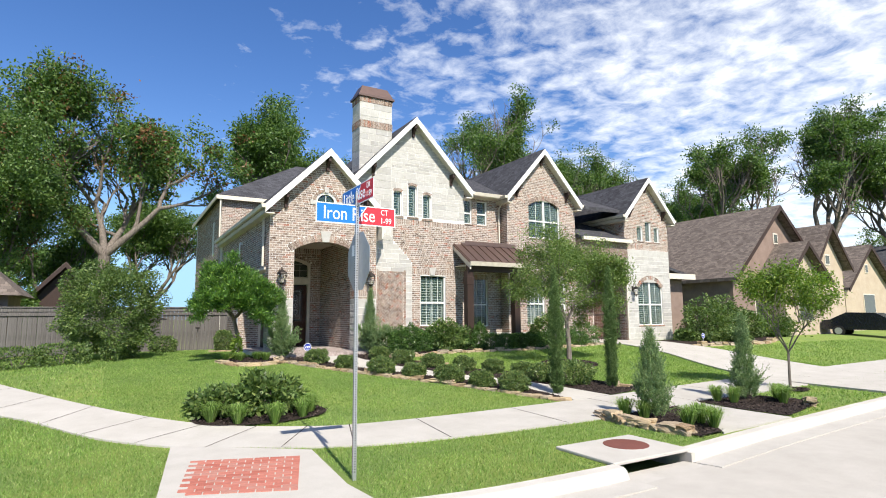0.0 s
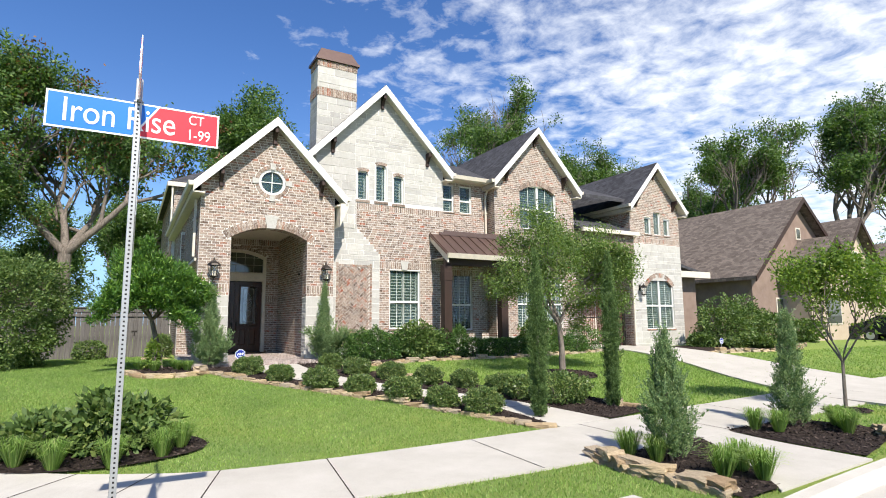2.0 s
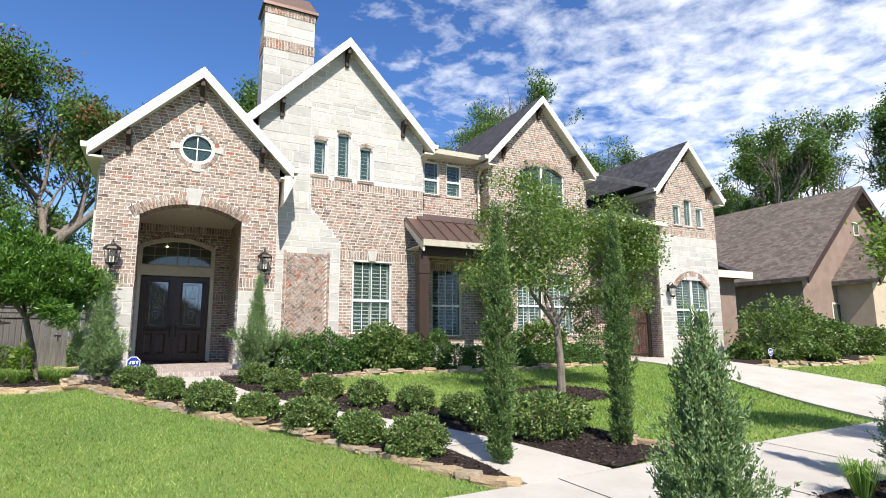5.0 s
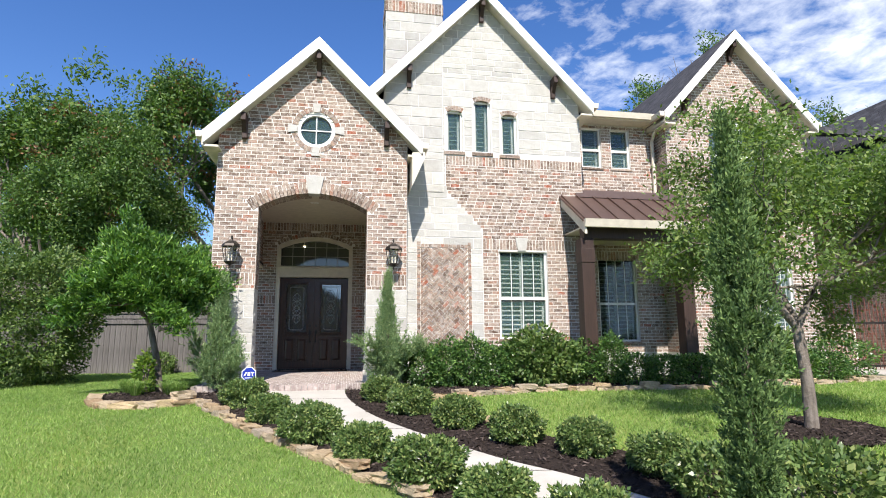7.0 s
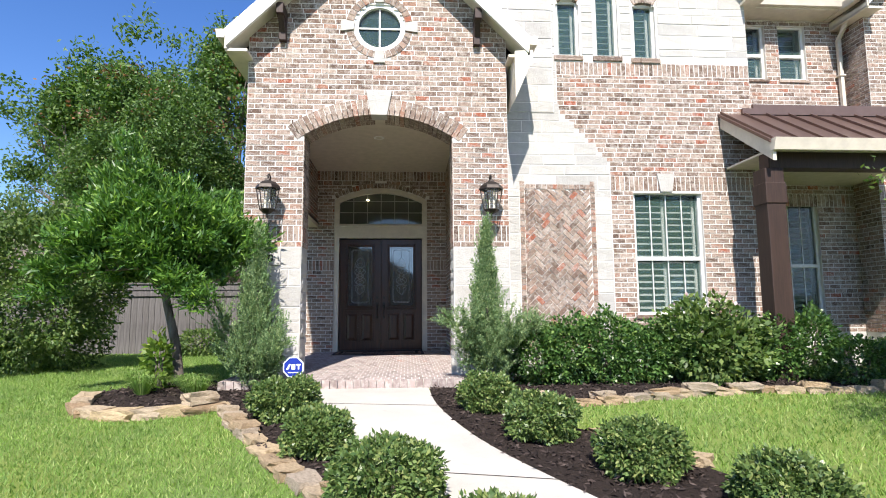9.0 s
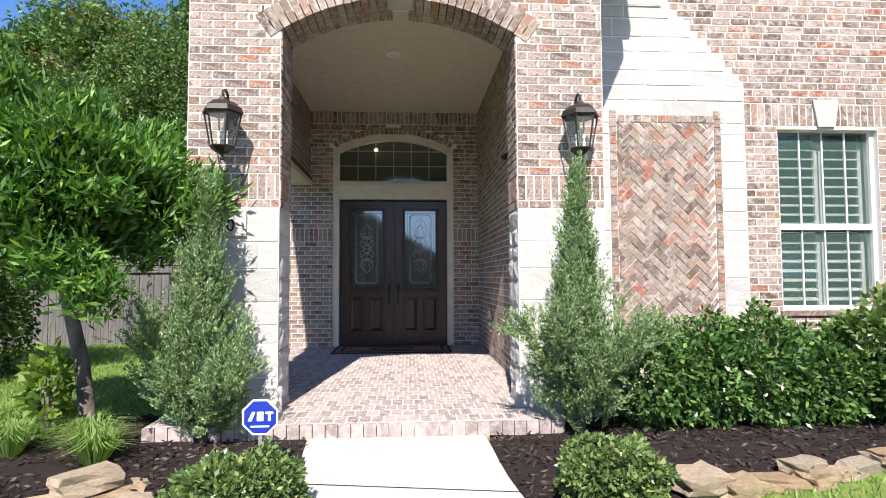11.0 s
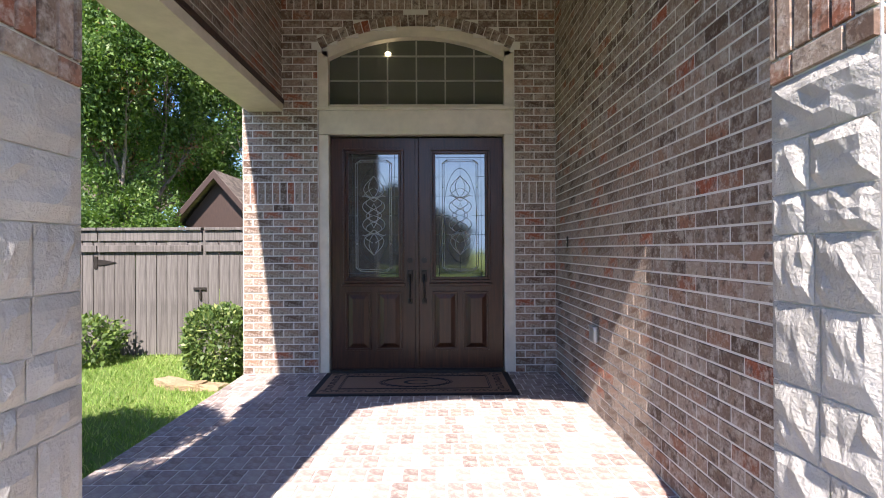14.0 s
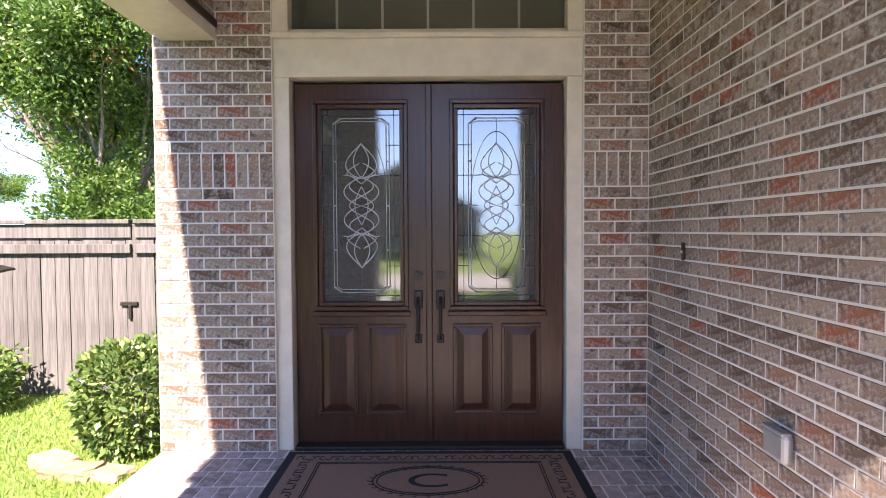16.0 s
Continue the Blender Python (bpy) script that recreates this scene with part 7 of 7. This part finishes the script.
for sx in (-1, 1):
    part("headlight", MB().box(sx * 0.62 - 0.16, -2.27, 0.66, sx * 0.62 + 0.16, -2.2, 0.76, 0.01), M["galv"], car)
    for sy in (-1.35, 1.35):
        wh = part("wheel", MB().tube([(sx * 0.70, sy, 0.31), (sx * 0.88, sy, 0.31)], 0.32, 18), M["mat_dark"], car)
        part("rim", MB().tube([(sx * 0.88, sy, 0.31), (sx * 0.89, sy, 0.31)], 0.2, 14), M["galv"], wh)
part("licence_plate", MB().box(-0.16, -2.285, 0.5, 0.16, -2.25, 0.6), M["sign_white"], car)

# ---- beds, stones, grass ----
def bed(name, poly, label, lift=0.035):
    bm = bmesh.new()
    vs = [bm.verts.new((x, y, ground_z(x, y) + lift)) for x, y in poly]
    f = bm.faces.new(vs)
    bmesh.ops.triangulate(bm, faces=[f])
    for _ in range(3):
        bmesh.ops.subdivide_edges(bm, edges=[e for e in bm.edges if e.calc_length() > 0.35], cuts=1, use_grid_fill=False)
        bmesh.ops.triangulate(bm, faces=bm.faces[:])
    for v in bm.verts:
        v.co.z = ground_z(v.co.x, v.co.y) + lift + 0.012 * noise.noise(v.co * 6)
    bm.normal_update()
    for f in bm.faces:
        if f.normal.z < 0:
            f.normal_flip()
    me = bpy.data.meshes.new(name)
    bm.to_mesh(me)
    bm.free()
    ob = part(name, me, M["mulch"])
    return tagged(ob, label, "mulch bed", "", "structure")


def oval(cx, cy, rx, ry, n=28, wob=0.06):
    return [(cx + rx * (1 + wob * math.sin(3 * a + cx)) * math.cos(a), cy + ry * (1 + wob * math.cos(2 * a)) * math.sin(a)) for a in [2 * math.pi * i / n for i in range(n)]]


EDGE_L = [(2.98, -8.72), (2.6, -8.25), (2.1, -7.3), (1.5, -6.2), (0.8, -5.15), (-0.1, -3.85), (-0.9, -2.6), (-1.25, -1.9), (-1.55, -1.45)]
EDGE_R = [(1.75, -2.35), (2.3, -2.75), (2.75, -3.5), (3.45, -4.6), (4.4, -5.7), (5.3, -6.9), (5.65, -7.6), (5.6, -8.5)]
EDGE_H = [(2.0, -1.75), (2.6, -1.65), (3.5, -1.42), (4.7, -1.2), (6.5, -1.3), (7.8, -1.35), (10.0, -1.2), (12.5, -0.8)]
BEDS = [smooth_line(EDGE_L, 30) + [(-1.72, -0.9), (-1.72, 0.0), (-1.0, -0.02), (-0.6, -0.6)] + wl_l[1:-1],
        smooth_line(EDGE_H, 26) + [(12.6, 0.25), (2.1, 0.42), (1.3, -0.05), (0.9, -0.66)] + wl_r[2:14] + [(1.75, -2.3)],
        smooth_line(EDGE_R, 26) + [(4.45, -8.72)] + wl_r[13:-1][::-1],
        oval(7.0, -4.6, 0.95, 0.85), [(2.25, -10.62), (4.4, -10.5), (3.6, -11.7), (2.85, -12.55), (2.2, -12.6)], [(5.25, -10.35), (7.2, -10.35), (7.5, -11.2), (7.2, -11.9), (5.2, -12.35), (5.15, -11.2)],
        oval(-3.4, -7.4, 1.2, 0.82), oval(-2.35, -0.75, 0.85, 1.05), oval(9.05, -10.35, 0.5, 0.42), [(16.5, -2.6), (18.4, -2.3), (21, -2.5), (25, -1.4), (25, 0.5), (16.4, 0.05)]]
for i, p in enumerate(BEDS):
    bed("mulch_bed_%d" % (i + 1), p, "dark shredded bark mulch bed")


def inside(px, py, poly):
    p = np.array(poly)
    x0, y0 = p[:, 0], p[:, 1]
    x1, y1 = np.roll(x0, -1), np.roll(y0, -1)
    c = np.zeros(len(px), bool)
    for a, b, c_, d in zip(x0, y0, x1, y1):
        t = ((b > py) != (d > py)) & (px < (c_ - a) * (py - b) / (d - b + 1e-12) + a)
        c ^= t
    return c


gz = np.vectorize(ground_z)
# mulch chips
chips = []
for p in BEDS[:9]:
    a = np.array(p)
    lo, hi = a.min(0), a.max(0)
    n = int((hi[0] - lo[0]) * (hi[1] - lo[1]) * 420)
    q = rng.uniform(lo, hi, (n, 2))
    chips.append(q[inside(q[:, 0], q[:, 1], p)])
q = np.vstack(chips)
pts = np.column_stack([q, gz(q[:, 0], q[:, 1]) + 0.045])
v = leaves(pts, rng.normal(0, 1, (len(pts), 3)) * np.array([1, 1, 0.3]), 0.06, 0.02, 0.2)
tagged(part("mulch_chips", soup("chips", v, 4, M["chip"]), M["chip"]), "loose dark bark chips over the beds", "mulch", "", "stuff")

# flat fieldstones along the beds
rock_meshes = []
for i in range(7):
    bm = bmesh.new()
    bmesh.ops.create_cube(bm, size=1)
    bmesh.ops.subdivide_edges(bm, edges=bm.edges[:], cuts=2, use_grid_fill=True)
    for vtx in bm.verts:
        c = vtx.co
        s = 1 - 0.12 * (c.x ** 2 + c.y ** 2 + c.z ** 2 - 0.35)
        vtx.co = Vector((c.x * s, c.y * s, c.z * s)) + 0.17 * Vector(noise.noise_vector(c * 2.1 + Vector((i * 7.1, 3, 1))))
    me = bpy.data.meshes.new("stone")
    bm.to_mesh(me)
    bm.free()
    me.materials.append(M["rock"])
    rock_meshes.append(me)


def stones(line, step, size, group, seed, stack=0.0):
    rs = random.Random(seed)
    pts = smooth_line(line, 200)
    acc, last = step, pts[0]
    for (x0, y0), (x1, y1) in zip(pts, pts[1:]):
        acc += math.hypot(x1 - x0, y1 - y0)
        if acc >= step * rs.uniform(0.8, 1.15):
            acc = 0
            a = math.degrees(math.atan2(y1 - y0, x1 - x0))
            for lv in range(2 if rs.random() < stack else 1):
                o = new("edging_stone", rs.choice(rock_meshes))
                sx, sy, sz = size * rs.uniform(0.8, 1.3), size * rs.uniform(0.5, 0.75), size * rs.uniform(0.24, 0.36)
                o.matrix_basis = pose(x0 + rs.uniform(-0.03, 0.03), y0 + rs.uniform(-0.03, 0.03), ground_z(x0, y0) + sz * 0.3 + lv * sz * 0.8, rs.uniform(-5, 5), rs.uniform(-5, 5), a + rs.uniform(-15, 15)) @ Matrix.Diagonal((sx, sy, sz, 1))
                tagged(o, "flat tan fieldstone edging the mulch bed", "stone", group)


stones(EDGE_L, 0.27, 0.29, "walk edging stones", 1, 0.35)
stones(EDGE_H, 0.29, 0.30, "hedge edging stones", 2, 0.3)
stones([(-3.15, -1.1), (-2.9, -1.6), (-2.4, -1.85), (-1.85, -1.75), (-1.55, -1.5)], 0.3, 0.36, "tree bed stones", 3, 0.2)
stones([(2.2, -10.65), (2.12, -11.4), (2.2, -12.5)], 0.26, 0.36, "curb bed stones", 4, 0.7)
stones([(1.8, -2.4), (2.35, -2.8), (2.8, -3.5), (3.5, -4.6)], 0.8, 0.3, "walk edging stones", 5, 0.0)
stones([(5.35, -7.9), (5.7, -8.2), (5.6, -8.55)], 0.3, 0.34, "corner stones", 6, 0.3)
stones([(6.9, -11.9), (7.4, -11.6)], 0.3, 0.34, "curb bed stones", 7, 0.2)
stones([(16.4, -2.5), (18.2, -2.6), (21, -2.8), (24, -1.9)], 0.5, 0.4, "neighbour edging stones", 8, 0.2)
stones([(-2.62, 4.42), (-2.4, 4.28), (-2.1, 4.25)], 0.3, 0.3, "bush stones", 9, 0.1)


def tuft(x, y, n, h, spread, seed, label="arching clump of green liriope grass"):
    r = np.random.default_rng(seed)
    a = r.uniform(0, 2 * np.pi, n)
    d = r.uniform(0.2, 1.0, n)[:, None] * np.column_stack([np.cos(a), np.sin(a), np.zeros(n)])
    base = d * 0.06
    hh = h * r.uniform(0.7, 1.15, n)[:, None]
    mid = base + d * spread * 0.45 + np.column_stack([np.zeros(n), np.zeros(n), np.ones(n)]) * hh * 0.8
    tip = base + d * spread + np.column_stack([np.zeros(n), np.zeros(n), np.ones(n)]) * hh * 0.75
    s = np.column_stack([-np.sin(a), np.cos(a), np.zeros(n)]) * 0.0038
    v = np.concatenate([np.stack([base - s, base + s, mid + s, mid - s], axis=1), np.stack([mid - s, mid + s, tip + s * 0.2, tip - s * 0.2], axis=1)])
    ob = thing("liriope", label, "grass clump", "liriope clumps", at=on(x, y, 0.02))
    tagged(part("blade_tuft", soup("tuft", v, 4, M["blade"]), M["blade"], ob), kind="stuff")


for i, (x, y) in enumerate(((2.55, -10.8), (2.65, -11.15), (2.75, -12.0), (3.15, -11.95), (3.0, -12.3), (5.65, -10.6), (5.8, -10.9), (6.9, -11.3), (7.1, -11.1), (6.6, -11.5), (-2.75, -7.95), (-2.5, -7.6), (-3.9, -8.0), (-4.3, -7.7), (-3.3, -8.15), (-2.6, -0.9), (-2.1, -0.8), (-2.9, -0.4), (-1.9, -1.1))):
    tuft(x, y, 300, 0.40 if y < -5 else 0.28, 0.30, 700 + i)

# grass blades over the lawn the walker passes
def hard(px, py):
    m = np.zeros(len(px), bool)
    for p in (inner + outer[::-1], wl_l + wl_r[::-1], *BEDS[:9], [(4.4, -10.4), (5.25, -10.3), (5.05, -12.6), (2.75, -12.6)], [(-0.25, -13.1), (1.35, -13.1), (1.35, -11.9), (-0.25, -11.9)], [(-5.0, -8.85), (-5.5, -12.6), (-3.3, -13.05), (-3.25, -10.15)], [(-1.85, -0.65), (1.5, -0.65), (1.5, 9), (-1.85, 9)], [(1.3, -0.1), (20, 0.2), (20, 9), (1.3, 9)]):
        m |= inside(px, py, p)
    return m


def grass(x0, y0, x1, y1, per_m2, h, w, seed):
    r = np.random.default_rng(seed)
    n = int((x1 - x0) * (y1 - y0) * per_m2)
    q = r.uniform((x0, y0), (x1, y1), (n, 2))
    cy = np.interp(q[:, 0], [c[0] for c in CURB], [c[1] for c in CURB])
    q = q[(q[:, 1] > cy + 0.12) & ~hard(q[:, 0], q[:, 1])]
    n = len(q)
    base = np.column_stack([q, gz(q[:, 0], q[:, 1]) - 0.005])
    a = r.uniform(0, 2 * np.pi, n)
    s = np.column_stack([np.cos(a), np.sin(a), np.zeros(n)]) * (w * r.uniform(0.7, 1.3, (n, 1)))
    lean = np.column_stack([r.normal(0, 0.5, n), r.normal(0, 0.5, n), np.ones(n)])
    tip = base + lean * (h * r.uniform(0.5, 1.25, (n, 1)))
    return np.stack([base - s, base + s, tip], axis=1)


blades = np.vstack([grass(-8, -13, 6, -6, 1700, 0.042, 0.006, 1), grass(-6, -6, 2, 1, 2700, 0.042, 0.0055, 2), grass(2, -8, 16, -1, 1000, 0.055, 0.0075, 3), grass(-9, 1, -1.8, 6.1, 1500, 0.055, 0.006, 4), grass(6, -13, 30, -3, 260, 0.06, 0.013, 5), grass(-16, -9, -6, 4, 350, 0.06, 0.011, 6)])
tagged(part("grass", soup("grass", blades, 3, M["blade"]), M["blade"]), "short mown green grass", "grass", "", "stuff")
